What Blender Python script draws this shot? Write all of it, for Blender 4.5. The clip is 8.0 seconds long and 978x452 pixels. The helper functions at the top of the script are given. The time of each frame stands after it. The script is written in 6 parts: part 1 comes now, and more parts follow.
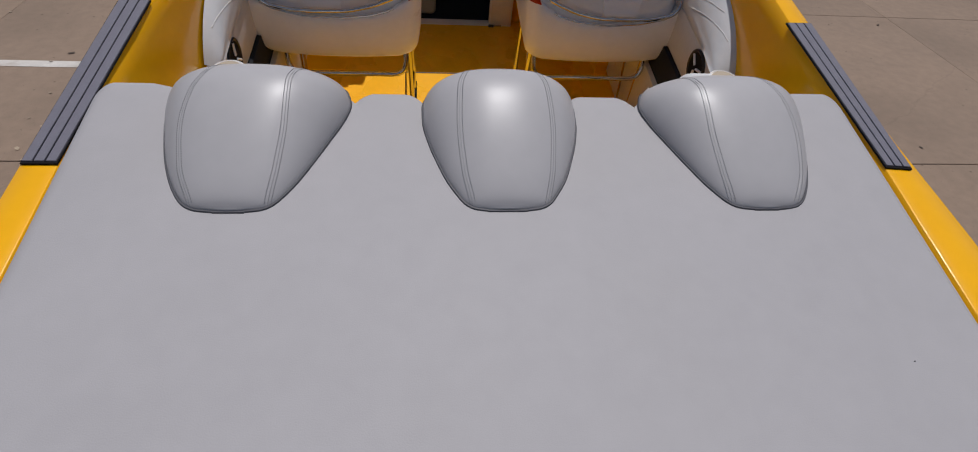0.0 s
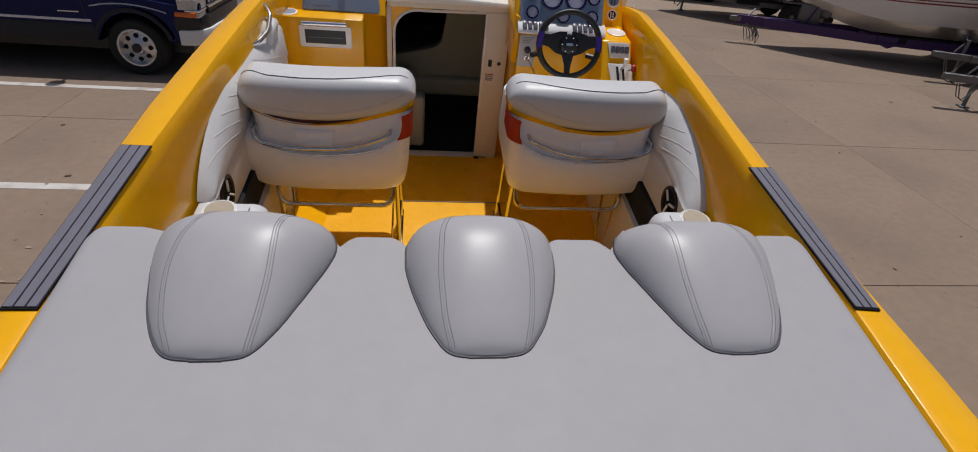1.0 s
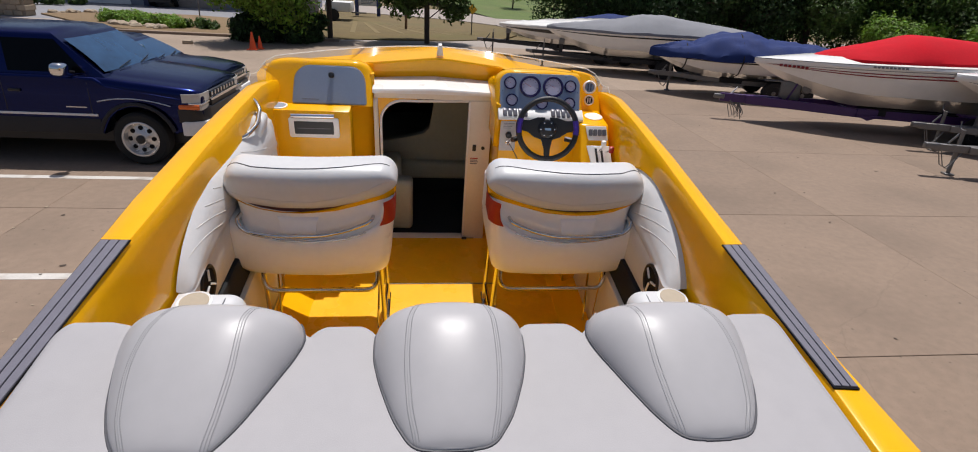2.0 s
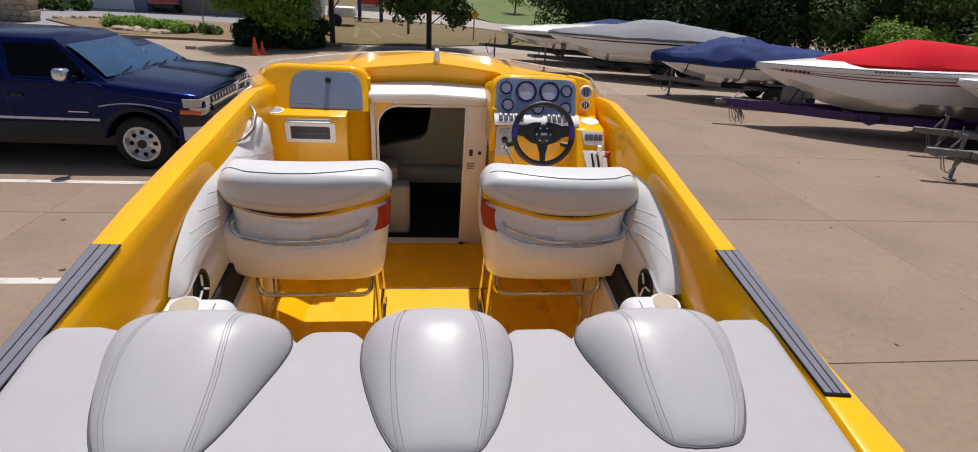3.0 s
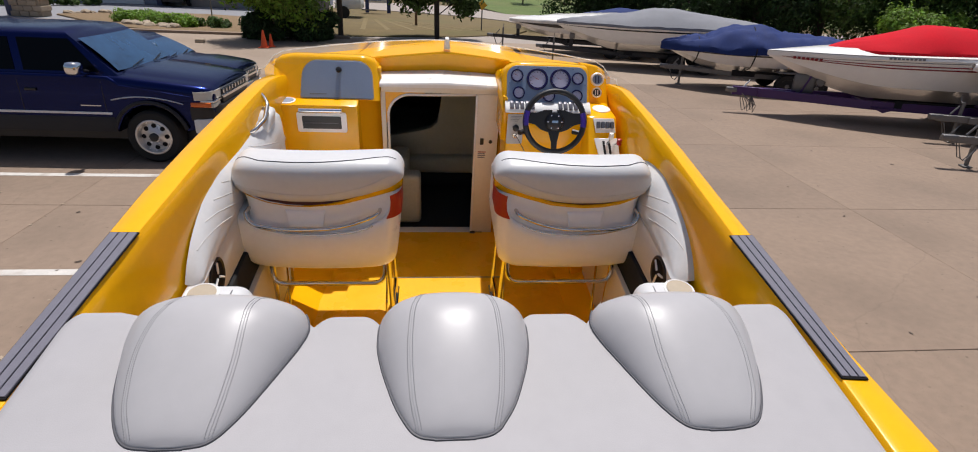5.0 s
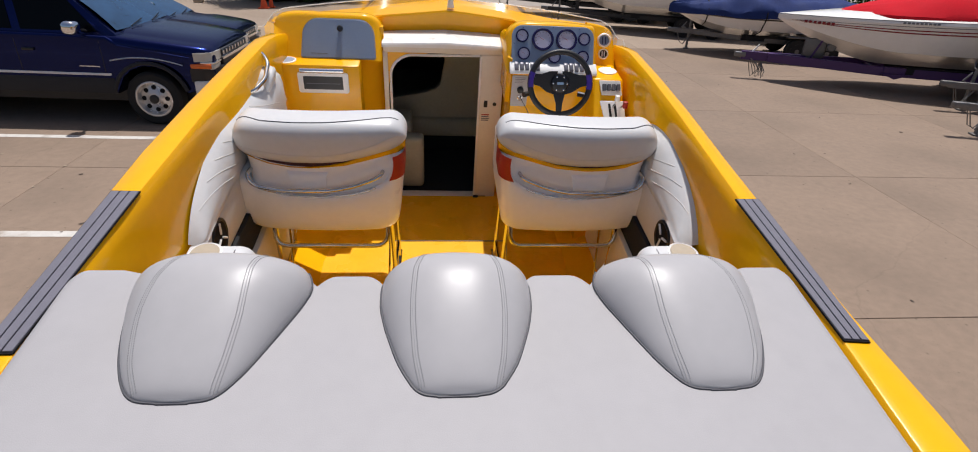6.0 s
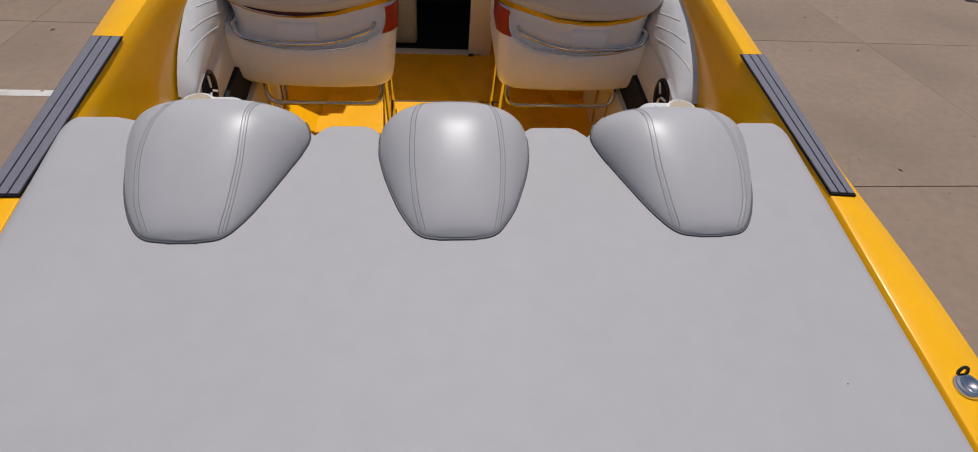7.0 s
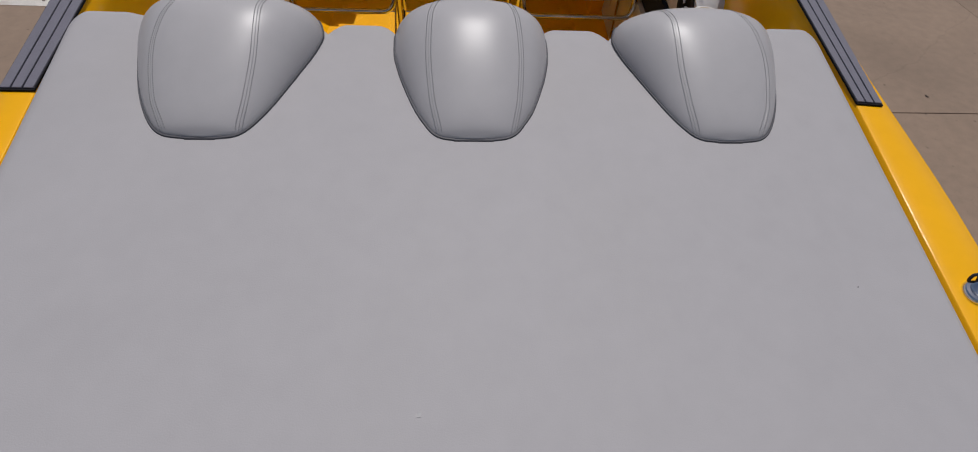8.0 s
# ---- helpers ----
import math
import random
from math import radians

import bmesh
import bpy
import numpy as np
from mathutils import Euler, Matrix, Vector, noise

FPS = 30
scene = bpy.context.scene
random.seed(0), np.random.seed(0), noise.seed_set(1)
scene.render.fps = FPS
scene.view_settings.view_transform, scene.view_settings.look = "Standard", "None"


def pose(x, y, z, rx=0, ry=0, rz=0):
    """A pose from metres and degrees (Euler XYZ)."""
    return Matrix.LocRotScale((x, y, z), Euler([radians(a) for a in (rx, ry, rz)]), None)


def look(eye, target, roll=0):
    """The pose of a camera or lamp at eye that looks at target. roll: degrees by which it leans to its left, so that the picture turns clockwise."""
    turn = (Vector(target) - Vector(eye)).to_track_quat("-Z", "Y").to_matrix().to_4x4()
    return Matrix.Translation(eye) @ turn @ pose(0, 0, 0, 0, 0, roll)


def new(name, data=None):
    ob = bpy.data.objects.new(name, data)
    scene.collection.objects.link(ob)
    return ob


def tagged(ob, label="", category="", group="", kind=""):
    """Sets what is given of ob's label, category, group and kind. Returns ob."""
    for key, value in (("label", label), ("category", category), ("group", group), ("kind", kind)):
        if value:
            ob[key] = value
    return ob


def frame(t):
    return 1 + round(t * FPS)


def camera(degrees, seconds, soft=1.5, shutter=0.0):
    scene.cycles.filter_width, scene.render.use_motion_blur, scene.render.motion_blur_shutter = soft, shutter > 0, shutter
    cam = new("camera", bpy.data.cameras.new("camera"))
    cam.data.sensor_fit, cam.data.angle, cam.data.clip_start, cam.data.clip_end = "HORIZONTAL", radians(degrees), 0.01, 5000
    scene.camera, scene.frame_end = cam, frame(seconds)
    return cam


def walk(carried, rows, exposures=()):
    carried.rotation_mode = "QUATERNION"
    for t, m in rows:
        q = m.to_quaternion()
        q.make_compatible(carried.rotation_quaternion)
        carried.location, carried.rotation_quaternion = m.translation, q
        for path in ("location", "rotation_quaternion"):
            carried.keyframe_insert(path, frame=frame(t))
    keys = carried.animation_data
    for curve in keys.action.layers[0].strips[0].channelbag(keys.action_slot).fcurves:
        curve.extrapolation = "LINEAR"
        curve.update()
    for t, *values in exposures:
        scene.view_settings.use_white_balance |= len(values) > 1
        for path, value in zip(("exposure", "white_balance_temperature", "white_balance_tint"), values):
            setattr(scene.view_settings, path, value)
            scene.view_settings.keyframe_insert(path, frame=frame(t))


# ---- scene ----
cam = camera(81.6, 8.0, 1.0)
PATH = [
    (0, (-0.174, 0.651, 2.801), (0.031, 2.104, 1.443), 5.0),
    (0.2, (-0.178, 0.656, 2.811), (0.032, 2.146, 1.432), 4.3),
    (0.3, (-0.180, 0.659, 2.817), (0.027, 2.166, 1.470), 3.9),
    (0.5, (-0.184, 0.664, 2.827), (0.059, 2.208, 1.579), 4.4),
    (0.7, (-0.176, 0.667, 2.846), (0.067, 2.269, 1.713), 3.5),
    (0.9, (-0.167, 0.670, 2.865), (0.079, 2.330, 1.801), 4.7),
    (1, (-0.163, 0.671, 2.874), (0.087, 2.361, 1.835), 5.3),
    (1.2, (-0.135, 0.667, 2.888), (0.098, 2.396, 1.912), 4.7),
    (1.3, (-0.122, 0.664, 2.894), (0.112, 2.414, 1.957), 4.0),
    (1.5, (-0.094, 0.66, 2.908), (0.141, 2.449, 2.045), 3.2),
    (1.7, (-0.088, 0.660, 2.908), (0.156, 2.454, 2.088), 3.5),
    (2.8, (-0.054, 0.662, 2.909), (0.183, 2.481, 2.124), 3.4),
    (3, (-0.048, 0.662, 2.909), (0.187, 2.486, 2.122), 3.4),
    (3.5, (-0.049, 0.66, 2.91), (0.19, 2.482, 2.122), 3.2),
    (4, (-0.053, 0.657, 2.907), (0.183, 2.478, 2.114), 2.9),
    (4.5, (-0.063, 0.651, 2.904), (0.158, 2.47, 2.101), 2.8),
    (4.7, (-0.063, 0.652, 2.900), (0.148, 2.464, 2.095), 2.7),
    (5.8, (-0.064, 0.658, 2.878), (0.131, 2.429, 1.997), 3.0),
    (6, (-0.064, 0.659, 2.874), (0.131, 2.423, 1.952), 3.1),
    (6.2, (-0.060, 0.656, 2.868), (0.135, 2.375, 1.918), 3.4),
    (6.3, (-0.057, 0.655, 2.866), (0.141, 2.350, 1.877), 3.5),
    (6.5, (-0.053, 0.652, 2.86), (0.155, 2.302, 1.749), 3.8),
    (6.8, (-0.067, 0.635, 2.847), (0.148, 2.199, 1.605), 4.5),
    (7, (-0.076, 0.624, 2.839), (0.14, 2.131, 1.542), 4.7),
    (7.2, (-0.081, 0.618, 2.825), (0.131, 2.079, 1.498), 5.0),
    (7.5, (-0.089, 0.609, 2.805), (0.118, 2.001, 1.383), 5.5),
    (7.7, (-0.090, 0.600, 2.802), (0.104, 1.968, 1.325), 5.4),
    (8, (-0.092, 0.586, 2.798), (0.09, 1.918, 1.318), 5.4),
]
EXPOSURES = [(0.0, -0.56, 6120, 12), (0.5, -0.58, 6090, 12), (0.7, -0.61, 6090, 12), (1.0, -0.54, 6180, 12), (1.5, -0.15, 6270, 12), (3.0, 0.11, 6270, 12), (4.5, 0.11, 6270, 12), (6.0, 0.07, 6250, 12), (6.5, -0.16, 6270, 12), (7.0, -0.38, 6200, 12), (7.5, -0.54, 6200, 12), (8.0, -0.64, 6220, 12)]
walk(cam, [(t, look(eye, target, roll)) for t, eye, target, roll in PATH], EXPOSURES)

# ---- light ----
SUN_DIR = Vector((0.08, 0.295, 1.063)).normalized()
world = bpy.data.worlds.new("sky")
scene.world = world
world.use_nodes = True
wn = world.node_tree
sky = wn.nodes.new("ShaderNodeTexSky")
sky.sky_type = 'NISHITA'
sky.sun_disc = False
sky.sun_elevation = math.asin(SUN_DIR.z)
sky.sun_rotation = math.atan2(SUN_DIR.x, SUN_DIR.y)
sky.air_density, sky.dust_density, sky.ozone_density = 1.0, 3.0, 1.0
bg = wn.nodes["Background"]
bg.inputs["Strength"].default_value = 0.071
wn.links.new(sky.outputs["Color"], bg.inputs["Color"])
sun_data = bpy.data.lights.new("sun", 'SUN')
sun_data.energy, sun_data.angle, sun_data.color = 4.0, radians(0.53), (1.0, 0.955, 0.89)
sun = new("sun", sun_data)
sun.matrix_world = look(SUN_DIR * 60, (0, 0, 0))

# ---- materials ----
MATS = {}


def mat(name, base, rough=0.5, metal=0.0, vary=0.06, scale=6.0, bump=0.0, bump_scale=80.0, coat=0.0, spec=0.5,
        stain=None, stain_amount=0.0, stain_scale=1.3, per_object=0.0, rough_vary=0.08, specks=0.0, cracks=0.0, island=0.0):
    """A surface with grain and broad variation."""
    if name in MATS:
        return MATS[name]
    m = bpy.data.materials.new(name)
    m.use_nodes = True
    t = m.node_tree
    b = t.nodes["Principled BSDF"]
    tc = t.nodes.new("ShaderNodeTexCoord")
    b.inputs["Metallic"].default_value = metal
    b.inputs["Specular IOR Level"].default_value = spec
    b.inputs["Coat Weight"].default_value = coat
    b.inputs["Coat Roughness"].default_value = 0.05

    def noise_tex(sc, detail=5.0):
        n = t.nodes.new("ShaderNodeTexNoise")
        n.inputs["Scale"].default_value = sc
        n.inputs["Detail"].default_value = detail
        t.links.new(tc.outputs["Object"], n.inputs["Vector"])
        return n

    big, fine = noise_tex(scale), noise_tex(scale * 9)
    mix = t.nodes.new("ShaderNodeMix")
    mix.data_type = 'RGBA'
    lo = tuple(max(0, c * (1 - vary)) for c in base)
    hi = tuple(min(1, c * (1 + vary)) for c in base)
    mix.inputs["A"].default_value, mix.inputs["B"].default_value = (*lo, 1), (*hi, 1)
    add = t.nodes.new("ShaderNodeMath")
    add.operation = 'MULTIPLY_ADD'
    add.inputs[1].default_value, add.inputs[2].default_value = 0.5, 0.0
    t.links.new(fine.outputs["Fac"], add.inputs[0])
    add2 = t.nodes.new("ShaderNodeMath")
    add2.operation = 'MULTIPLY_ADD'
    add2.inputs[1].default_value = 0.5
    t.links.new(big.outputs["Fac"], add2.inputs[0])
    t.links.new(add.outputs[0], add2.inputs[2])
    ramp = t.nodes.new("ShaderNodeMapRange")
    ramp.inputs["From Min"].default_value, ramp.inputs["From Max"].default_value = 0.32, 0.68
    t.links.new(add2.outputs[0], ramp.inputs["Value"])
    t.links.new(ramp.outputs[0], mix.inputs["Factor"])
    colour = mix.outputs["Result"]
    if stain:
        sn = noise_tex(stain_scale, 7.0)
        sr = t.nodes.new("ShaderNodeMapRange")
        sr.inputs["From Min"].default_value, sr.inputs["From Max"].default_value = 0.5, 0.75
        sr.inputs["To Max"].default_value = stain_amount
        t.links.new(sn.outputs["Fac"], sr.inputs["Value"])
        sm = t.nodes.new("ShaderNodeMix")
        sm.data_type = 'RGBA'
        t.links.new(sr.outputs[0], sm.inputs["Factor"])
        t.links.new(colour, sm.inputs["A"])
        sm.inputs["B"].default_value = (*stain, 1)
        colour = sm.outputs["Result"]
    for amount, sc, limit, thin in ((specks, 5.5, 0.075, False), (specks * 0.6, 37.0, 0.16, False), (cracks, 0.42, 0.0030, True)):
        if not amount:
            continue
        vo = t.nodes.new("ShaderNodeTexVoronoi")
        vo.inputs["Scale"].default_value = sc
        if thin:
            vo.feature = 'DISTANCE_TO_EDGE'
        warp = t.nodes.new("ShaderNodeMix")
        warp.data_type = 'VECTOR'
        warp.inputs["Factor"].default_value = 0.35 if thin else 0.05
        where = t.nodes.new("ShaderNodeNewGeometry")
        wn2 = t.nodes.new("ShaderNodeTexNoise")
        wn2.inputs["Scale"].default_value = 1.4
        wn2.inputs["Detail"].default_value = 6
        t.links.new(where.outputs["Position"], wn2.inputs["Vector"])
        t.links.new(where.outputs["Position"], warp.inputs["A"])
        t.links.new(wn2.outputs["Color"], warp.inputs["B"])
        t.links.new(warp.outputs["Result"], vo.inputs["Vector"])
        vr = t.nodes.new("ShaderNodeMapRange")
        vr.inputs["From Min"].default_value, vr.inputs["From Max"].default_value = limit, limit * 0.4
        vr.inputs["To Max"].default_value = amount
        t.links.new(vo.outputs["Distance"], vr.inputs["Value"])
        vm = t.nodes.new("ShaderNodeMix")
        vm.data_type = 'RGBA'
        t.links.new(vr.outputs[0], vm.inputs["Factor"])
        t.links.new(colour, vm.inputs["A"])
        vm.inputs["B"].default_value = (base[0] * 0.25, base[1] * 0.25, base[2] * 0.25, 1)
        colour = vm.outputs["Result"]
    if island:
        gi = t.nodes.new("ShaderNodeNewGeometry")
        hi2 = t.nodes.new("ShaderNodeHueSaturation")
        for socket, lo2, hi3 in (("Value", 1 - island, 1 + island), ("Hue", 0.485, 0.515)):
            rg = t.nodes.new("ShaderNodeMapRange")
            rg.inputs["To Min"].default_value, rg.inputs["To Max"].default_value = lo2, hi3
            t.links.new(gi.outputs["Random Per Island"], rg.inputs["Value"])
            t.links.new(rg.outputs[0], hi2.inputs[socket])
        t.links.new(colour, hi2.inputs["Color"])
        colour = hi2.outputs["Color"]
    if per_object:
        oi = t.nodes.new("ShaderNodeObjectInfo")
        hv = t.nodes.new("ShaderNodeHueSaturation")
        pr = t.nodes.new("ShaderNodeMapRange")
        pr.inputs["To Min"].default_value, pr.inputs["To Max"].default_value = 1 - per_object, 1 + per_object
        t.links.new(oi.outputs["Random"], pr.inputs["Value"])
        t.links.new(pr.outputs[0], hv.inputs["Value"])
        t.links.new(colour, hv.inputs["Color"])
        colour = hv.outputs["Color"]
    t.links.new(colour, b.inputs["Base Color"])
    rr = t.nodes.new("ShaderNodeMapRange")
    rr.inputs["To Min"].default_value, rr.inputs["To Max"].default_value = max(0.02, rough - rough_vary), min(1, rough + rough_vary)
    t.links.new(big.outputs["Fac"], rr.inputs["Value"])
    t.links.new(rr.outputs[0], b.inputs["Roughness"])
    if bump:
        bn = noise_tex(bump_scale, 4.0)
        bp = t.nodes.new("ShaderNodeBump")
        bp.inputs["Strength"].default_value = bump
        bp.inputs["Distance"].default_value = 0.004
        t.links.new(bn.outputs["Fac"], bp.inputs["Height"])
        t.links.new(bp.outputs[0], b.inputs["Normal"])
    MATS[name] = m
    return m


def glass_mat(name, tint, rough=0.0, alpha_mix=0.9):
    """A thin clear sheet: mostly see-through, with a glossy face."""
    m = bpy.data.materials.new(name)
    m.use_nodes = True
    t = m.node_tree
    t.nodes.clear()
    out = t.nodes.new("ShaderNodeOutputMaterial")
    tr = t.nodes.new("ShaderNodeBsdfTransparent")
    tr.inputs[0].default_value = (*tint, 1)
    gl = t.nodes.new("ShaderNodeBsdfGlossy")
    gl.inputs["Roughness"].default_value = 0.03
    mx = t.nodes.new("ShaderNodeMixShader")
    fr = t.nodes.new("ShaderNodeFresnel")
    fr.inputs["IOR"].default_value = 1.28
    half_gloss = t.nodes.new("ShaderNodeMath")
    half_gloss.operation = 'MULTIPLY'
    half_gloss.inputs[1].default_value = 0.5
    t.links.new(fr.outputs[0], half_gloss.inputs[0])
    t.links.new(half_gloss.outputs[0], mx.inputs[0])
    t.links.new(tr.outputs[0], mx.inputs[1])
    t.links.new(gl.outputs[0], mx.inputs[2])
    t.links.new(mx.outputs[0], out.inputs[0])
    MATS[name] = m
    return m


def edge_mat(name, colour):
    """The bright cut edge of a clear sheet: half see-through, half pale."""
    m = bpy.data.materials.new(name)
    m.use_nodes = True
    t = m.node_tree
    see = t.nodes.new("ShaderNodeBsdfTransparent")
    mx = t.nodes.new("ShaderNodeMixShader")
    b = t.nodes["Principled BSDF"]
    b.inputs["Base Color"].default_value = (*colour, 1)
    b.inputs["Roughness"].default_value = 0.25
    mx.inputs[0].default_value = 0.55
    t.links.new(see.outputs[0], mx.inputs[1])
    t.links.new(b.outputs[0], mx.inputs[2])
    t.links.new(mx.outputs[0], t.nodes["Material Output"].inputs[0])
    MATS[name] = m
    return m


GEL = mat("yellow_gelcoat", (0.88, 0.432, 0.0015), 0.16, vary=0.03, scale=3, coat=0.05, spec=0.32, bump=0.02, bump_scale=14, rough_vary=0.04)
GEL_DULL = mat("yellow_nonskid", (0.90, 0.445, 0.003), 0.28, vary=0.06, scale=5, bump=0.05, bump_scale=260, stain=(0.55, 0.27, 0.02), stain_amount=0.12, stain_scale=2)
VINYL = mat("pale_grey_vinyl", (0.385, 0.372, 0.380), 0.62, spec=0.3, vary=0.035, scale=2.2, bump=0.10, bump_scale=420, stain=(0.37, 0.355, 0.345), stain_amount=0.35, stain_scale=1.6)
VINYL_HEAD = mat("headrest_vinyl", (0.432, 0.420, 0.426), 0.36, spec=0.29, vary=0.03, scale=3, bump=0.035, bump_scale=300, rough_vary=0.05)
VINYL_WHITE = mat("white_vinyl", (0.60, 0.598, 0.60), 0.40, vary=0.04, scale=4, bump=0.08, bump_scale=300)
# Shell white raised above the vinyl: bounce light is put into its colour.
SEAT_SHELL_LIFTED = mat("white_moulding_bounce_lift", (0.90, 0.89, 0.88), 0.30, vary=0.03, scale=4, bump=0.03, bump_scale=200)
WHITE_GEL = mat("white_gelcoat", (0.85, 0.83, 0.80), 0.28, vary=0.03, scale=4, coat=0.3)
CREAM = mat("cream_panel", (0.78, 0.72, 0.61), 0.45, vary=0.04, scale=6)
STITCH = mat("grey_thread", (0.19, 0.19, 0.20), 0.7)
SEAM_PALE = mat("welted_seam", (0.33, 0.325, 0.33), 0.45)
THREAD_PALE = mat("pale_grey_thread", (0.29, 0.285, 0.29), 0.6)
CUP_BEIGE = mat("beige_cup_liner", (0.40, 0.33, 0.24), 0.6)
SEAM_LIGHT = mat("pale_seam", (0.60, 0.59, 0.575), 0.5)
SEAM = mat("dark_seam", (0.10, 0.10, 0.11), 0.7)
GAP_SHADE = mat("gap_shade", (0.06, 0.06, 0.07), 0.6)
MAT_GREY = mat("grey_foam_mat", (0.150, 0.145, 0.178), 0.75, vary=0.12, scale=30, bump=0.25, bump_scale=500)
MAT_DARK = mat("black_rubber", (0.006, 0.006, 0.008), 0.8, spec=0.2)
BLACK = mat("black_plastic", (0.014, 0.014, 0.016), 0.4)
BLACK_LEATHER = mat("black_leather", (0.012, 0.012, 0.014), 0.45, bump=0.2, bump_scale=500)
PURPLE = mat("purple_insert", (0.05, 0.02, 0.30), 0.35)
STEEL = mat("polished_steel", (0.62, 0.60, 0.57), 0.14, metal=1.0, vary=0.04)
CHROME = mat("chrome", (0.80, 0.80, 0.80), 0.07, metal=1.0, vary=0.02, rough_vary=0.03)
SILVER_PANEL = mat("brushed_blue_grey_panel", (0.28, 0.34, 0.45), 0.42, metal=0.35, vary=0.04, scale=12)
GAUGE_FACE = mat("gauge_face", (0.56, 0.53, 0.66), 0.4, vary=0.03)
GAUGE_BEZEL = mat("gauge_bezel", (0.012, 0.006, 0.065), 0.25, coat=0.3)
RED = mat("red_vinyl", (0.38, 0.015, 0.009), 0.35, vary=0.08)
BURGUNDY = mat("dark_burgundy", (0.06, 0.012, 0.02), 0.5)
# Base lowered to near black so that deep shade is in the colour.
NEAR_BLACK = mat("near_black", (0.013, 0.013, 0.014), 0.95, vary=0.2, scale=40)
CUSHION = mat("cabin_cushion", (0.42, 0.42, 0.33), 0.7, vary=0.08)
CONCRETE = mat("concrete", (0.240, 0.173, 0.124), 0.85, vary=0.14, scale=1.1, bump=0.25, bump_scale=120, stain=(0.150, 0.110, 0.080), stain_amount=0.75, stain_scale=0.55, per_object=0.05, specks=0.7, cracks=0.12)
SWITCH_SILVER = mat("silver_grey_switch", (0.16, 0.155, 0.18), 0.4, metal=0.2)
PLATE_GREY = mat("pale_grey_plate", (0.44, 0.42, 0.41), 0.4)
GUN_GREY = mat("dark_grey_switch", (0.10, 0.10, 0.12), 0.4)
SOIL = mat("joint_dirt", (0.10, 0.082, 0.066), 0.95, vary=0.2, scale=20)
PAINT_WHITE = mat("worn_road_paint", (0.56, 0.53, 0.49), 0.85, vary=0.14, scale=9, stain=(0.27, 0.21, 0.16), stain_amount=0.85, stain_scale=4)
NAVY = mat("navy_car_paint", (0.0032, 0.0095, 0.078), 0.22, metal=0.9, vary=0.05, spec=0.2, coat=0.28, rough_vary=0.03)
CLADDING = mat("grey_cladding", (0.026, 0.026, 0.030), 0.6, spec=0.3)
TYRE = mat("tyre_rubber", (0.014, 0.014, 0.014), 0.85, vary=0.2, scale=30)
CAR_GLASS = mat("tinted_car_glass", (0.002, 0.003, 0.005), 0.05, spec=0.1, vary=0.02)
# Blue base and blotches imitate the sky's reflection in the glass.
WINDSCREEN = mat("car_windscreen", (0.020, 0.062, 0.135), 0.02, spec=0.9, vary=0.35, scale=0.5)
LAMP_GLASS = mat("headlamp_lens", (0.58, 0.56, 0.50), 0.22, coat=0.8)
AMBER = mat("amber_lens", (0.75, 0.14, 0.01), 0.25, coat=0.5)
PLEXI = glass_mat("clear_windscreen", (0.96, 0.945, 0.91))
PLEXI_EDGE = edge_mat("plexi_edge", (0.86, 0.82, 0.76))
ALLOY = mat("machined_alloy", (0.72, 0.70, 0.67), 0.25, metal=0.55, vary=0.06, scale=12)
STRAP = mat("black_webbing", (0.01, 0.01, 0.012), 0.8)
DARK_FRAME = mat("black_trailer_paint", (0.020, 0.020, 0.022), 0.5)
FRAME_BLACK = mat("galvanised_steel", (0.19, 0.185, 0.18), 0.5, metal=0.6, vary=0.15, scale=14)
TRAILER_PURPLE = mat("purple_trailer_paint", (0.055, 0.016, 0.11), 0.4)
CONE = mat("orange_cone", (0.80, 0.10, 0.02), 0.6)
COVER_RED = mat("red_canvas", (0.52, 0.008, 0.018), 0.9, spec=0.2, vary=0.08, scale=3, bump=0.3, bump_scale=9)
COVER_BLUE = mat("blue_canvas", (0.013, 0.030, 0.13), 0.8, spec=0.3, vary=0.15, scale=3, bump=0.5, bump_scale=7)
COVER_GREY = mat("grey_canvas", (0.205, 0.21, 0.23), 0.8, vary=0.1, scale=3, bump=0.5, bump_scale=7)
HULL_WHITE = mat("white_hull", (0.85, 0.83, 0.79), 0.22, vary=0.04, coat=0.5)
HULL_BLACK = mat("black_hull_stripe", (0.012, 0.012, 0.014), 0.2, coat=0.5)
HULL_RED = mat("red_hull_stripe", (0.25, 0.012, 0.02), 0.3)
DRY_GRASS = mat("dry_grass", (0.145, 0.105, 0.043), 0.95, vary=0.22, scale=0.8, bump=0.5, bump_scale=60, stain=(0.10, 0.11, 0.03), stain_amount=0.5, stain_scale=0.25)
GREEN_GRASS = mat("green_grass", (0.10, 0.14, 0.035), 0.95, vary=0.25, scale=0.6, bump=0.5, bump_scale=60, stain=(0.20, 0.17, 0.07), stain_amount=0.5, stain_scale=0.2)
ASPHALT = mat("worn_asphalt", (0.33, 0.285, 0.250), 0.9, vary=0.12, scale=2, bump=0.3, bump_scale=150)
ASPHALT_FAR = mat("far_asphalt", (0.235, 0.235, 0.25), 0.9, vary=0.1, scale=1.5)
MULCH = mat("mulch", (0.20, 0.135, 0.070), 0.95, vary=0.3, scale=12, bump=0.6, bump_scale=60)
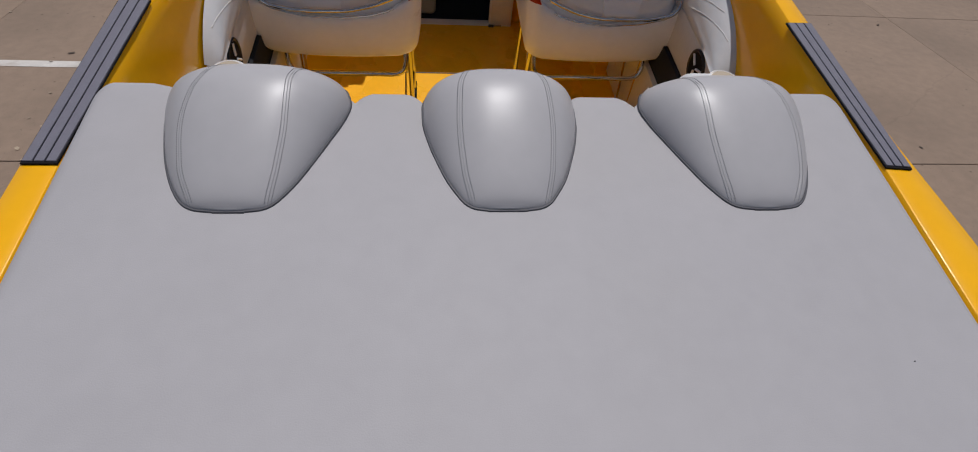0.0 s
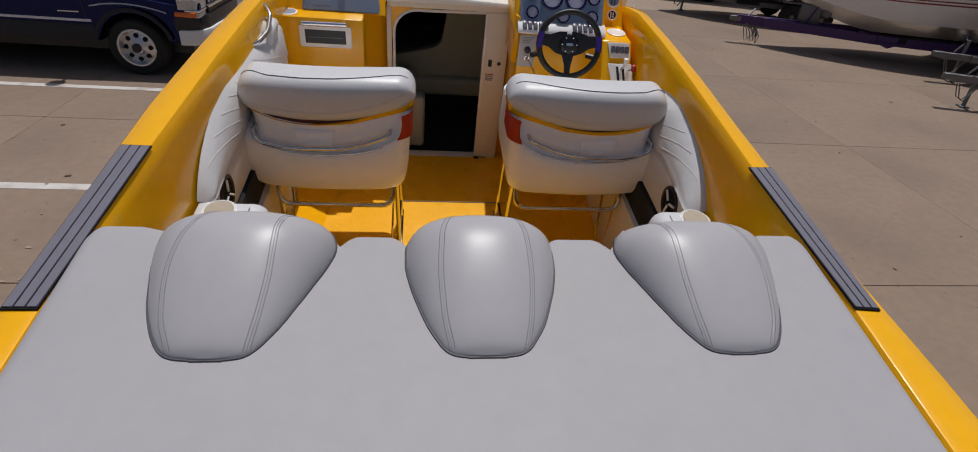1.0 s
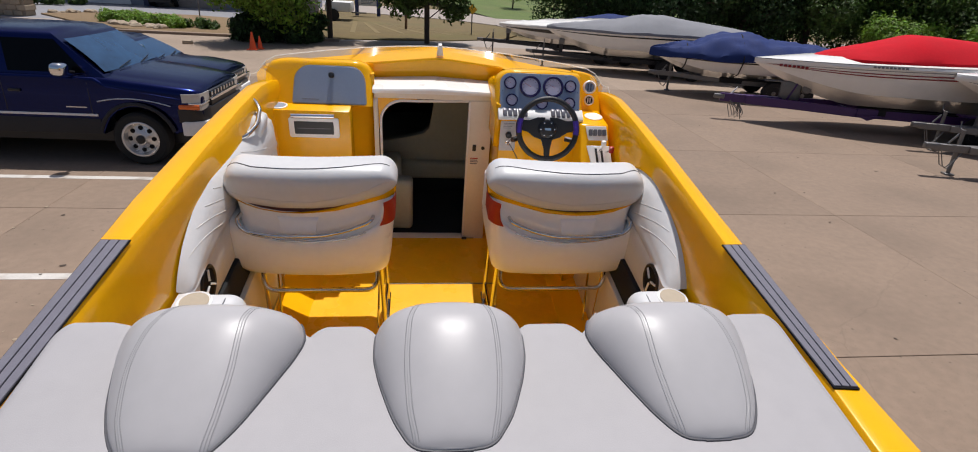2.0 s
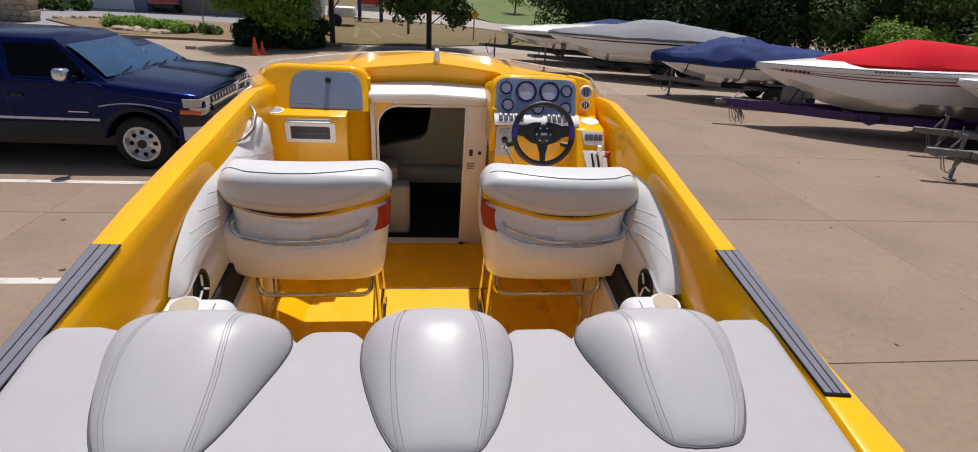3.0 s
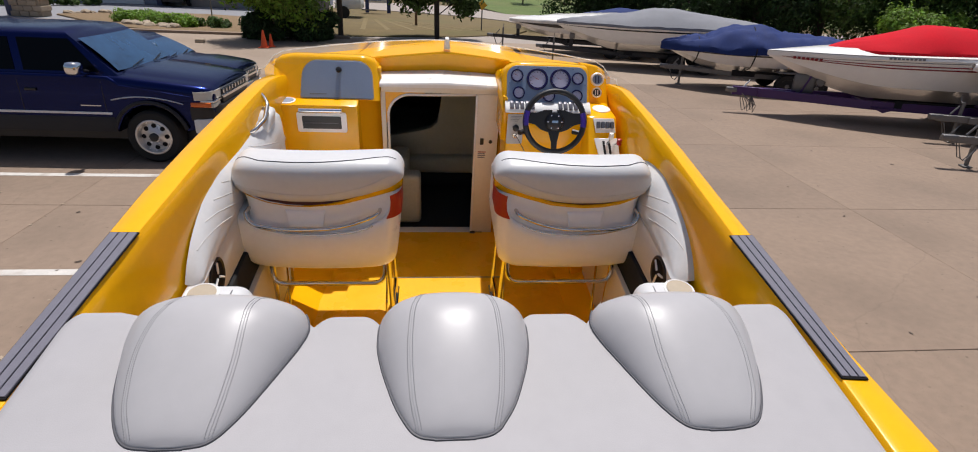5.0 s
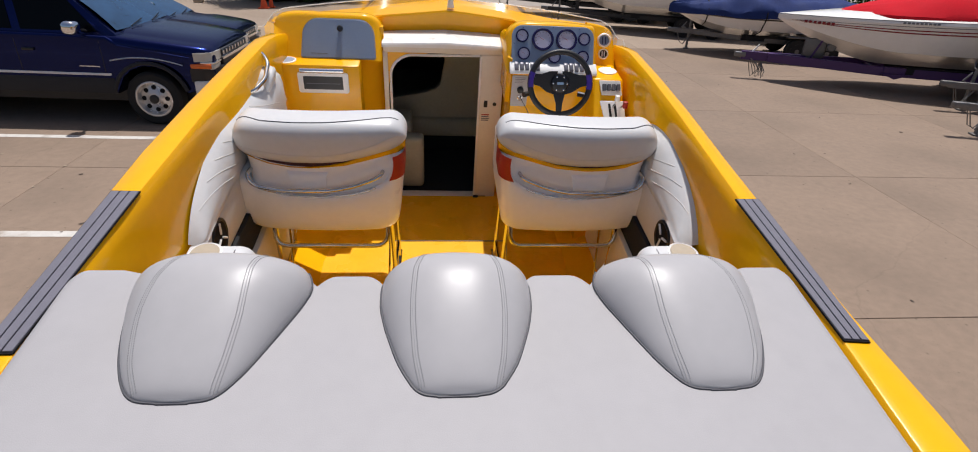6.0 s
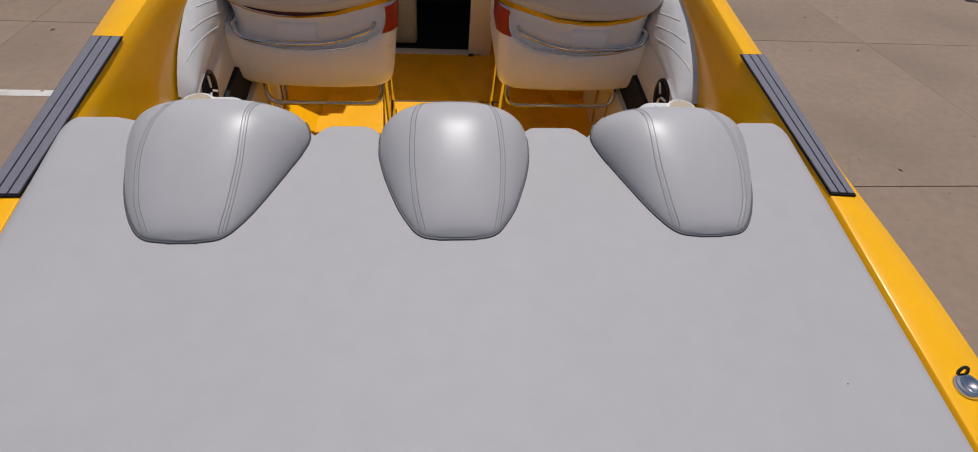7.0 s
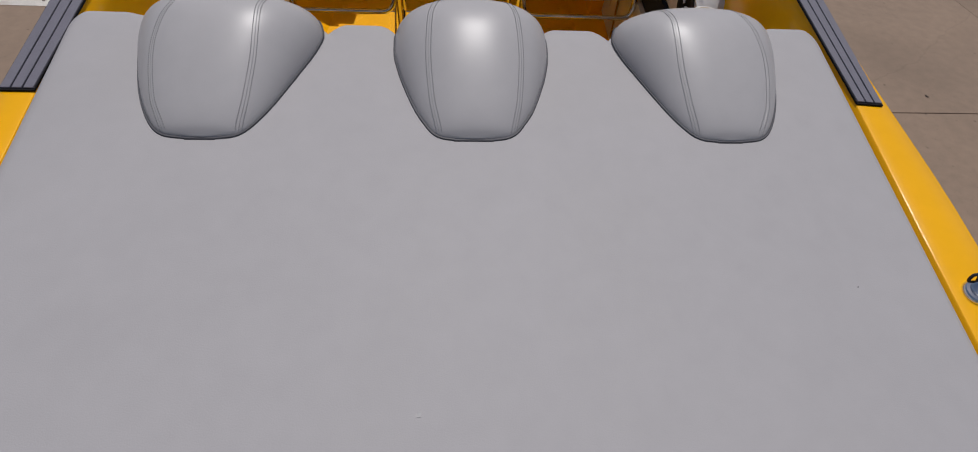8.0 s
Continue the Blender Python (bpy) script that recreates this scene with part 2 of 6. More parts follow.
LEAF = mat("leaf_green", (0.085, 0.145, 0.030), 0.55, vary=0.45, scale=1.6, island=0.45)
LEAF_LIGHT = mat("leaf_light_green", (0.19, 0.31, 0.035), 0.55, vary=0.40, scale=1.6, island=0.45)
LEAF_MID = mat("leaf_mid_green", (0.13, 0.22, 0.035), 0.5, vary=0.45, scale=1.6, island=0.45)
LEAF_DARK = mat("leaf_dark_green", (0.042, 0.082, 0.020), 0.6, vary=0.45, scale=1.4, island=0.45)


def let_light_through(m, share):
    """Thin leaves: part of the light that falls on one side leaves by the other."""
    t = m.node_tree
    b = t.nodes["Principled BSDF"]
    thin = t.nodes.new("ShaderNodeBsdfTranslucent")
    mx = t.nodes.new("ShaderNodeMixShader")
    mx.inputs[0].default_value = share
    t.links.new(b.inputs["Base Color"].links[0].from_socket, thin.inputs["Color"])
    t.links.new(b.outputs[0], mx.inputs[1])
    t.links.new(thin.outputs[0], mx.inputs[2])
    t.links.new(mx.outputs[0], t.nodes["Material Output"].inputs[0])


for leaf_mat in (LEAF, LEAF_LIGHT, LEAF_MID, LEAF_DARK):
    let_light_through(leaf_mat, 0.45)
BARK = mat("bark", (0.075, 0.055, 0.042), 0.95, vary=0.3, scale=14, bump=0.8, bump_scale=40)
STONE = mat("limestone", (0.34, 0.27, 0.195), 0.9, vary=0.2, scale=5, bump=0.4, bump_scale=40, per_object=0.2)
BLUE_STEEL = mat("blue_steel_column", (0.03, 0.04, 0.10), 0.5)
WALL_GREY = mat("grey_wall_panel", (0.25, 0.27, 0.32), 0.7, vary=0.08)
SIGN_YELLOW = mat("yellow_sign", (0.80, 0.45, 0.02), 0.5)
SIGN_RED = mat("red_sign", (0.60, 0.05, 0.04), 0.5)
SIGN_BLUE = mat("blue_sign", (0.03, 0.05, 0.16), 0.5)
SIGN_WHITE = mat("white_sign", (0.75, 0.74, 0.72), 0.5)
RED_PAINT = mat("red_car_paint", (0.30, 0.008, 0.02), 0.2, coat=1.0)
WOOD = mat("wooden_post", (0.20, 0.12, 0.07), 0.9)

# ---- building helpers ----
ORIGIN = {}


def thing(name, m, label, category, group="", kind="", at=(0, 0, 0)):
    """An empty at the pose m @ at; parts are given in the coordinates of m."""
    ob = new(name)
    ob.empty_display_size = 0.1
    ob.matrix_world = m @ Matrix.Translation(at)
    ORIGIN[ob.name] = Vector(at)
    return tagged(ob, label, category, group, kind)


def mesh_of(name, bm, material, angle=40):
    me = bpy.data.meshes.new(name)
    bmesh.ops.recalc_face_normals(bm, faces=bm.faces)
    bm.to_mesh(me)
    bm.free()
    for p in me.polygons:
        p.use_smooth = True
    me.set_sharp_from_angle(angle=radians(angle))
    me.materials.append(material)
    return me


def part(name, bm, material, parent, label="", angle=40, kind=""):
    root = parent
    while root.parent:
        root = root.parent
    bm.transform(Matrix.Translation(-ORIGIN[root.name]))
    ob = new(name, mesh_of(name, bm, material, angle))
    ob.parent = parent
    return tagged(ob, label, kind=kind)


def solo(name, bm, material, m, label, category, group="", kind="", angle=40):
    """A thing that is one mesh."""
    ob = new(name, mesh_of(name, bm, material, angle))
    ob.matrix_world = m
    ORIGIN[ob.name] = Vector((0, 0, 0))
    return tagged(ob, label, category, group, kind)


def box(x0, x1, y0, y1, z0, z1, r=0.0, seg=2, bm=None):
    own = bmesh.new()
    bmesh.ops.create_cube(own, size=1)
    for v in own.verts:
        v.co = Vector(((x0 + x1) / 2 + v.co.x * (x1 - x0), (y0 + y1) / 2 + v.co.y * (y1 - y0), (z0 + z1) / 2 + v.co.z * (z1 - z0)))
    if r:
        bmesh.ops.bevel(own, geom=own.edges[:], offset=r, segments=seg, affect='EDGES', profile=0.5)
    return join(bm, own)


def join(bm, own):
    if bm is None:
        return own
    me = bpy.data.meshes.new("t")
    own.to_mesh(me)
    own.free()
    bm.from_mesh(me)
    bpy.data.meshes.remove(me)
    return bm


def loft(rings, closed=True, cap=(True, True), bm=None):
    bm = bm or bmesh.new()
    rows = [[bm.verts.new(p) for p in ring] for ring in rings]
    n = len(rows[0])
    for a, b in zip(rows, rows[1:]):
        for i in range(n if closed else n - 1):
            j = (i + 1) % n
            try:
                bm.faces.new((a[i], a[j], b[j], b[i]))
            except ValueError:
                pass
    if cap[0]:
        bm.faces.new(rows[0][::-1])
    if cap[1]:
        bm.faces.new(rows[-1])
    return bm


def tube(points, r, n=8, closed=False, bm=None):
    """A round bar along the points, with rounded bends left to the caller."""
    pts = [Vector(p) for p in points]
    rings = []
    up = Vector((0, 0, 1))
    prev = None
    for i, p in enumerate(pts):
        a = pts[i - 1] if i or closed else p
        b = pts[(i + 1) % len(pts)] if i + 1 < len(pts) or closed else p
        d = (b - a).normalized()
        if prev is None:
            s = d.cross(up if abs(d.z) < 0.9 else Vector((1, 0, 0))).normalized()
        else:
            s = (prev - d * prev.dot(d)).normalized()
        prev = s
        q = d.cross(s)
        rings.append([p + r * (math.cos(k * math.tau / n) * s + math.sin(k * math.tau / n) * q) for k in range(n)])
    if closed:
        rings.append(rings[0])
        return loft(rings, cap=(False, False), bm=bm)
    return loft(rings, bm=bm)


def bend(points, r, n=5):
    """The polyline with its corners rounded."""
    pts = [Vector(p) for p in points]
    out = [pts[0]]
    for a, b, c in zip(pts, pts[1:], pts[2:]):
        u, v = (a - b), (c - b)
        k = min(r, u.length * 0.49, v.length * 0.49)
        s, e = b + u.normalized() * k, b + v.normalized() * k
        for i in range(n + 1):
            t = i / n
            out.append(s * (1 - t) ** 2 + b * 2 * t * (1 - t) + e * t * t)
    out.append(pts[-1])
    return out


def lathe(profile, n=24, m=Matrix.Identity(4), bm=None, cap=(True, True)):
    """Radius and height pairs turned round the z axis of m."""
    rings = [[m @ Vector((r * math.cos(k * math.tau / n), r * math.sin(k * math.tau / n), h)) for k in range(n)] for r, h in profile]
    return loft(rings, cap=cap, bm=bm)


def prism(poly, d0, d1, m=Matrix.Identity(4), r=0.0, seg=2, bm=None):
    """A polygon in the x-z plane of m, stretched along its y from d0 to d1."""
    own = loft([[Vector((x, d, z)) for x, z in poly] for d in (d0, d1)])
    if r:
        bmesh.ops.recalc_face_normals(own, faces=own.faces)
        bmesh.ops.bevel(own, geom=own.edges[:], offset=r, segments=seg, affect='EDGES', profile=0.5, clamp_overlap=True)
    own.transform(m)
    return join(bm, own)


def rounded(x0, x1, y0, y1, r, n=6):
    """Corner-rounded rectangle; r is one radius or four from the lower left round."""
    rs = r if isinstance(r, (tuple, list)) else (r, r, r, r)
    out = []
    for (cx, cy, a0), rr in zip(((x0, y0, 180), (x1, y0, 270), (x1, y1, 0), (x0, y1, 90)), rs):
        px = cx + rr if cx == x0 else cx - rr
        py = cy + rr if cy == y0 else cy - rr
        for i in range(n + 1):
            a = radians(a0 + 90 * i / n)
            out.append((px + rr * math.cos(a), py + rr * math.sin(a)))
    return out


def mirrored(bm):
    bmesh.ops.scale(bm, vec=(-1, 1, 1), verts=bm.verts)
    bmesh.ops.reverse_faces(bm, faces=bm.faces)
    return bm


def lerp(pairs, v):
    """The value at v on a line through (key, value) pairs."""
    if v <= pairs[0][0]:
        return pairs[0][1]
    for (a, p), (b, q) in zip(pairs, pairs[1:]):
        if v <= b:
            return p + (q - p) * (v - a) / (b - a)
    return pairs[-1][1]



def smooth(pairs, v):
    """As lerp, but gliding through the pairs with no kinks."""
    if v <= pairs[0][0] or v >= pairs[-1][0]:
        return lerp(pairs, v)
    slopes = [(b[1] - a[1]) / (b[0] - a[0]) for a, b in zip(pairs, pairs[1:])]
    tan = [slopes[0]] + [0.0 if p * q <= 0 else 2 * p * q / (p + q) for p, q in zip(slopes, slopes[1:])] + [slopes[-1]]
    for i, ((a, p), (b, q)) in enumerate(zip(pairs, pairs[1:])):
        if v <= b:
            h = b - a
            t = (v - a) / h
            return (2 * t ** 3 - 3 * t * t + 1) * p + (t ** 3 - 2 * t * t + t) * h * tan[i] + (3 * t * t - 2 * t ** 3) * q + (t ** 3 - t * t) * h * tan[i + 1]
    return pairs[-1][1]

# ---- the sport boat ----
BOAT = pose(0, 0, 1.73, 9.5)
HALF_R = [(-0.5, 1.052), (1.25, 1.060), (1.45, 1.060), (1.62, 1.049), (1.8, 1.036), (2.1, 1.031), (2.6, 1.031), (3.2, 1.041), (3.8, 1.012), (4.4, 0.962), (5.2, 0.780), (6.2, 0.480), (7.1, 0.040)]
HALF_L = [(-0.5, 1.040), (1.5, 1.050), (2.6, 1.050), (3.0, 1.030), (3.45, 0.995), (3.85, 0.940), (4.4, 0.900), (5.2, 0.760), (6.2, 0.480), (7.1, 0.040)]
INNER_R = [(-0.5, 0.90), (0.9, 0.915), (1.3, 0.926), (1.7, 0.940), (2.4, 0.947), (2.6, 0.956), (3.0, 0.966), (3.45, 0.966), (3.86, 0.945), (4.3, 0.90)]
INNER_L = [(-0.5, 0.93), (1.3, 0.950), (1.7, 0.956), (2.4, 0.954), (2.6, 0.938), (2.9, 0.927), (3.2, 0.918), (3.6, 0.885), (4.3, 0.82)]


def half(y, s):
    return lerp(HALF_R if s > 0 else HALF_L, y)


SHEER = [(-0.5, 0.0), (3.72, 0.0), (3.9, -0.03), (4.05, -0.08), (4.6, -0.28), (5.4, -0.52), (7.1, -1.00)]
STATIONS = [-0.5, 0.2, 0.9, 1.6, 2.2, 2.8, 3.3, 3.8, 4.2, 4.6, 5.2, 5.8, 6.4, 6.9, 7.1]

boat = thing("sport_boat", BOAT, "yellow fibreglass sport boat with an open cockpit", "boat", at=(0, 2.5, -1.35))

# hull shell: sides, chines and keel
rings = []
for y in STATIONS:
    h, hl, s = half(y, 1), half(y, -1), lerp(SHEER, y)
    k = lerp([(-0.5, -1.40), (4.5, -1.40), (6.2, -1.32), (7.1, -1.10)], y)
    c = lerp([(-0.5, -1.05), (4.5, -0.98), (6.2, -1.02), (7.1, -1.08)], y)
    rings.append([(h, y, s - 0.06), (h * 0.97, y, (s + c) / 2), (h * 0.90, y, c), (0.0, y, k), (-hl * 0.90, y, c), (-hl * 0.97, y, (s + c) / 2), (-hl, y, s - 0.06)])
part("hull", loft(rings, closed=False, cap=(True, False)), GEL, boat, angle=25)


def side_deck(side):
    """The flat top of one side with its rolled edges, and the cockpit wall below it."""
    rows = []
    for y in [-0.5, 0.0, 0.5, 1.0, 1.25, 1.4, 1.5, 1.6, 1.7, 1.8, 1.95, 2.2, 2.6, 3.0, 3.4, 3.6, 3.72, 3.82, 3.92, 4.0]:
        h = half(y, side)
        inn = lerp(INNER_R if side > 0 else INNER_L, y)
        low = inn + 0.004 if side > 0 else inn - 0.004
        d = lerp(SHEER, y)
        rows.append([(h + 0.004, y, d - 0.065), (h + 0.004, y, d - 0.03), (h - 0.003, y, d - 0.006), (h - 0.010, y, d), (inn + 0.012, y, d), (inn + 0.0105, y, d - 0.0010), (inn + 0.0092, y, d - 0.0035), (inn, y, d - 0.022),
                     (inn - 0.004, y, d - 0.06), ((inn + low) / 2, y, -0.18), (low, y, -0.30), (low - 0.01, y, -0.75), (low - 0.02, y, -1.12)])
    bm = loft(rows, closed=False, cap=(False, False))
    return bm if side > 0 else mirrored(bm)


for s in (1, -1):
    part("side_deck", side_deck(s), GEL, boat, angle=50)
    rail = [(s * (half(y, s) + 0.012), y, lerp(SHEER, y) - 0.055) for y in STATIONS]
    part("rub_rail", tube(rail, 0.016, 6), WHITE_GEL, boat, "white moulded rub rail")

# foredeck from the dash forward: crowned, falling away beyond a swept crest
CREST = [(0.0, 4.42), (0.42, 4.36), (0.65, 4.275), (0.80, 4.23), (0.945, 4.12)]
rows = []
for k in range(9):
    row = []
    for u in [-1, -0.93, -0.85, -0.7, -0.5, -0.3, -0.12, 0, 0.12, 0.3, 0.5, 0.7, 0.85, 0.93, 1]:
        x0 = 0.945 * u
        ya = lerp([(0.0, 4.166), (0.42, 4.150), (0.70, 4.06), (0.945, 4.03)], abs(x0))
        yc = lerp(CREST, abs(x0))
        z0 = max(0.043 - 0.10 * abs(x0 - 0.03), -0.012)
        if k < 4:
            y, z, x = ya + (yc - ya) * k / 3, z0, x0
        else:
            dy = (0.10, 0.35, 0.9, 1.7, 2.55)[k - 4]
            y, z, x = yc + dy, z0 - 0.33 * dy - 0.02 - 0.06 * min(1, max(0, abs(x0) - 0.30) / 0.2), x0 * (1 - dy / 2.75) ** 0.8
        row.append((x, y, z))
    rows.append(row)
part("foredeck", loft(rows, closed=False, cap=(False, False)), GEL, boat)

# deck skin between the gunwales forward of the cockpit, and the stern deck behind the pad
rows = []
for y in (4.0, 4.2, 4.4, 4.6, 4.9, 5.2, 5.5, 5.8, 6.1, 6.4, 6.7, 6.9, 7.1):
    d = lerp(SHEER, y) - 0.055
    rows.append([(-half(y, -1) + (half(y, 1) + half(y, -1)) * k / 8, y, d + 0.03 * (1 - (k / 4 - 1) ** 2)) for k in range(9)])
part("deck_skin", loft(rows, closed=False, cap=(False, False)), GEL, boat)
part("stern_deck", box(-0.93, 0.93, -0.47, 0.02, -0.10, -0.012, 0.008), GEL, boat)

part("cockpit_floor", box(-0.94, 0.94, 1.9, 4.02, -1.16, -1.10), GEL_DULL, boat, "yellow moulded cockpit floor")
part("hatch_seam", box(-0.36, 0.36, 3.488, 3.494, -1.0995, -1.0975), SEAM, boat)
part("kick_panel", prism([(3.72, -1.10), (3.80, -1.097), (3.96, -1.092), (3.96, -1.12)], -0.36, 0.36, pose(0, 0, 0, 0, 0, -90) @ Matrix.Diagonal((-1, 1, 1, 1))), GEL_DULL, boat)
part("transom", box(-1.02, 1.02, -0.52, -0.46, -1.1, -0.005, 0.01), GEL, boat)

# ---- step mats on the side decks ----
MATS_PLAN = {1: ((0.949, 1.714), (1.016, 1.708), (1.024, 2.337), (0.940, 2.335)), -1: ((-0.966, 1.719), (-1.040, 1.719), (-1.036, 2.353), (-0.951, 2.352))}
for s in (1, -1):
    a, b, c, d = [Vector((*p, 0)) for p in MATS_PLAN[s]]

    def on_mat(u, v):
        return (a * (1 - u) + b * u) * (1 - v) + (d * (1 - u) + c * u) * v

    def mat_slab(u0, u1, v0, v1, z0, z1):
        return loft([[on_mat(u, v) + Vector((0, 0, z)) for u, v in ((u0, v0), (u1, v0), (u1, v1), (u0, v1))] for z in (z0, z1)])
    base = part("step_mat", mat_slab(0, 1, 0, 1, 0.0005, 0.005), MAT_DARK, boat, "dark rubber step mat edged in black")
    for k in range(3):
        strip = mat_slab(0.03 + k * 0.325, 0.03 + k * 0.325 + 0.285, 0.008, 0.992, 0.004, 0.0085)
        bmesh.ops.recalc_face_normals(strip, faces=strip.faces)
        bmesh.ops.bevel(strip, geom=strip.edges[:], offset=0.0012, segments=1, affect='EDGES')
        part("mat_strip", strip, MAT_GREY, base)

# ---- deck cleat ----
cleat = part("pop_up_cleat", lathe([(0.028, 0.0), (0.028, 0.004), (0.024, 0.009), (0.018, 0.010), (0.014, 0.006), (0.0, 0.004)], 24, pose(0.984, 1.196, 0.0), cap=(True, False)), CHROME, boat, "round chrome pop-up cleat")
part("ring", tube([(0.986 + 0.010 * math.cos(a), 1.222 + 0.005 * math.sin(a), 0.010 + 0.011 * math.sin(a)) for a in [i * math.tau / 14 for i in range(14)]], 0.0035, 6, True), BLACK, cleat)

# ---- sun pad ----


def pad_ring(inset, z):
    out = []
    outline = rounded(-1, 1, 0, 1, (0.02, 0.02, 0.032, 0.032), 10)
    outline[33:33] = [(0.96 - 1.92 * i / 320, 1.0) for i in range(321)]
    for x, y in outline:
        # the front edge draws back beside each headrest
        back = 0.0
        for mark in (-0.36, -0.19, 0.165, 0.35):
            gap = abs(x * 0.945 - 0.018 - mark)
            if y == 1.0 and gap < 0.05:
                back = max(back, 0.045 * (1 - gap / 0.05) ** 2)
        yy = 0.0 + inset + y * (1.957 - 2 * inset) - back * max(0, 1 - inset / 0.12)
        yy += 0.028 * y * min(1.0, max(0.0, (abs(x) * 0.935 - 0.72) / 0.1))
        hw = lerp([(0.0, 0.905), (0.9, 0.913), (1.2, 0.925), (1.46, 0.936), (1.7, 0.944), (1.95, 0.946)], yy) - inset
        out.append((x * hw - 0.018, yy, z))
    return out


R_PAD = 0.04
rings = [pad_ring(0, -0.55), pad_ring(0, 0.03 - R_PAD)]
for i in range(1, 7):
    a = radians(90 * i / 6)
    rings.append(pad_ring(R_PAD * (1 - math.cos(a)), 0.03 - R_PAD * (1 - math.sin(a))))
for d, z in ((0.08, 0.0315), (0.16, 0.033), (0.28, 0.034), (0.45, 0.034)):
    rings.append(pad_ring(d, z))
sunpad = thing("sun_pad", BOAT, "pale grey vinyl sun pad with rounded front edge on the stern", "sun pad", at=(0, 1, -0.5))
part("cushion", loft(rings), VINYL, sunpad, angle=60)
part("speck", box(-0.126, -0.120, 0.984, 0.992, 0.0335, 0.0348), SEAM_PALE, sunpad)
part("speck", box(0.7095, 0.711, 1.197, 1.1985, 0.0335, 0.0352), BLACK, sunpad)

# ---- headrests on the pad ----


class Head:
    """A padded hump: left and right edges and height along y, in metres."""

    def __init__(self, left, right, seams, tall=0.96):
        self.left, self.right, self.seams, self.tall = left, right, seams, tall
        self.h = [(1.56, 0.014), (1.575, 0.030), (1.60, 0.045), (1.65, 0.067), (1.70, 0.087), (1.74, 0.101), (1.78, 0.113), (1.81, 0.1205), (1.84, 0.125), (1.86, 0.1255), (1.885, 0.121), (1.905, 0.110), (1.93, 0.087), (1.955, 0.05), (1.975, 0.0), (1.985, -0.06)]

    def point(self, y, t, lift=0.0):
        a, b = smooth(self.left, y), smooth(self.right, y)
        h = smooth(self.h, y) * self.tall
        x = (a + b) / 2 + (b - a) / 2 * math.copysign(abs(math.sin(t * math.pi / 2)) ** 0.92, t)
        u = abs(x - (a + b) / 2) / ((b - a) / 2)
        z = 0.026 + h * max(0.0, 1 - u ** 2.5) ** 0.52
        return Vector((x, y, z + lift))

    def build(self, label):
        ob = thing("headrest", BOAT, label, "headrest", "headrests on the sun pad", at=self.point(1.8, 0) - Vector((0, 0, 0.12)))
        ys = [1.560, 1.5615, 1.563, 1.565, 1.568, 1.571, 1.575, 1.580, 1.587] + [1.60 + 0.02 * i for i in range(15)] + [1.89 + 0.0095 * i for i in range(11)]
        ts = [-1 + 2 * i / 40 for i in range(41)]
        rows = [[self.point(y, t) for t in ts] for y in ys]
        # close the low end down to the pad
        rows.insert(0, [Vector((p.x, p.y, 0.026)) for p in rows[0]])
        bm = loft(rows, closed=False, cap=(False, False))
        part("cushion", bm, VINYL_HEAD, ob, angle=75)
        # Thin dark tube draws the shadow gap where the headrest meets the pad.
        edge = [self.point(y, -1) for y in ys[-6::-1]] + [self.point(1.5585, t * 0.9) for t in (-0.9, -0.5, 0, 0.5, 0.9)] + [self.point(y, 1) for y in ys[:-5]]
        edge = [Vector((p.x, p.y, 0.034)) for p in edge]
        part("piping", tube(edge, 0.0035, 6), GAP_SHADE, ob, "dark line for the shadow gap round the base")
        for line in self.seams:
            def at_y(y, off=0.0):
                lo, hi = smooth(self.left, y), smooth(self.right, y)
                u = max(-0.97, min(0.97, (smooth(line, y) + off - (lo + hi) / 2) / ((hi - lo) / 2)))
                return math.copysign(math.asin(abs(u) ** (1 / 0.92)) * 2 / math.pi, u)
            seam = part("seam", tube([self.point(y, at_y(y), -0.0008) for y in [1.572 + 0.360 * i / 60 for i in range(61)]], 0.0012, 5), SEAM_PALE, ob)
            st = bmesh.new()
            for off in (-0.0055, 0.0055):
                pts = [self.point(y, at_y(y, off), 0.0003) for y in [1.576 + 0.352 * i / 280 for i in range(281)]]
                for i in range(0, 276, 4):
                    tube([pts[i], pts[i + 2]], 0.0010, 4, bm=st)
            part("stitching", st, THREAD_PALE, seam, kind="stuff")
        return ob


Head([(1.56, -0.055), (1.563, -0.075), (1.568, -0.088), (1.58, -0.102), (1.60, -0.115), (1.64, -0.136), (1.70, -0.158), (1.76, -0.176), (1.83, -0.189), (1.88, -0.190), (1.92, -0.178), (1.985, -0.15)],
     [(1.56, 0.030), (1.563, 0.052), (1.568, 0.066), (1.58, 0.082), (1.60, 0.096), (1.64, 0.120), (1.70, 0.143), (1.76, 0.162), (1.83, 0.175), (1.88, 0.177), (1.92, 0.164), (1.985, 0.135)],
     [[(y, -0.006 + k * x) for y, x in ((1.575, 0.080), (1.65, 0.096), (1.75, 0.103), (1.84, 0.099), (1.89, 0.086), (1.93, 0.070))] for k in (-1, 1)]).build("pale grey double-stitched vinyl headrest in the middle of the pad")
inner = [(1.56, 0.540), (1.563, 0.515), (1.568, 0.500), (1.58, 0.485), (1.60, 0.470), (1.64, 0.447), (1.70, 0.420), (1.76, 0.395), (1.83, 0.368), (1.88, 0.357), (1.92, 0.365), (1.985, 0.41)]
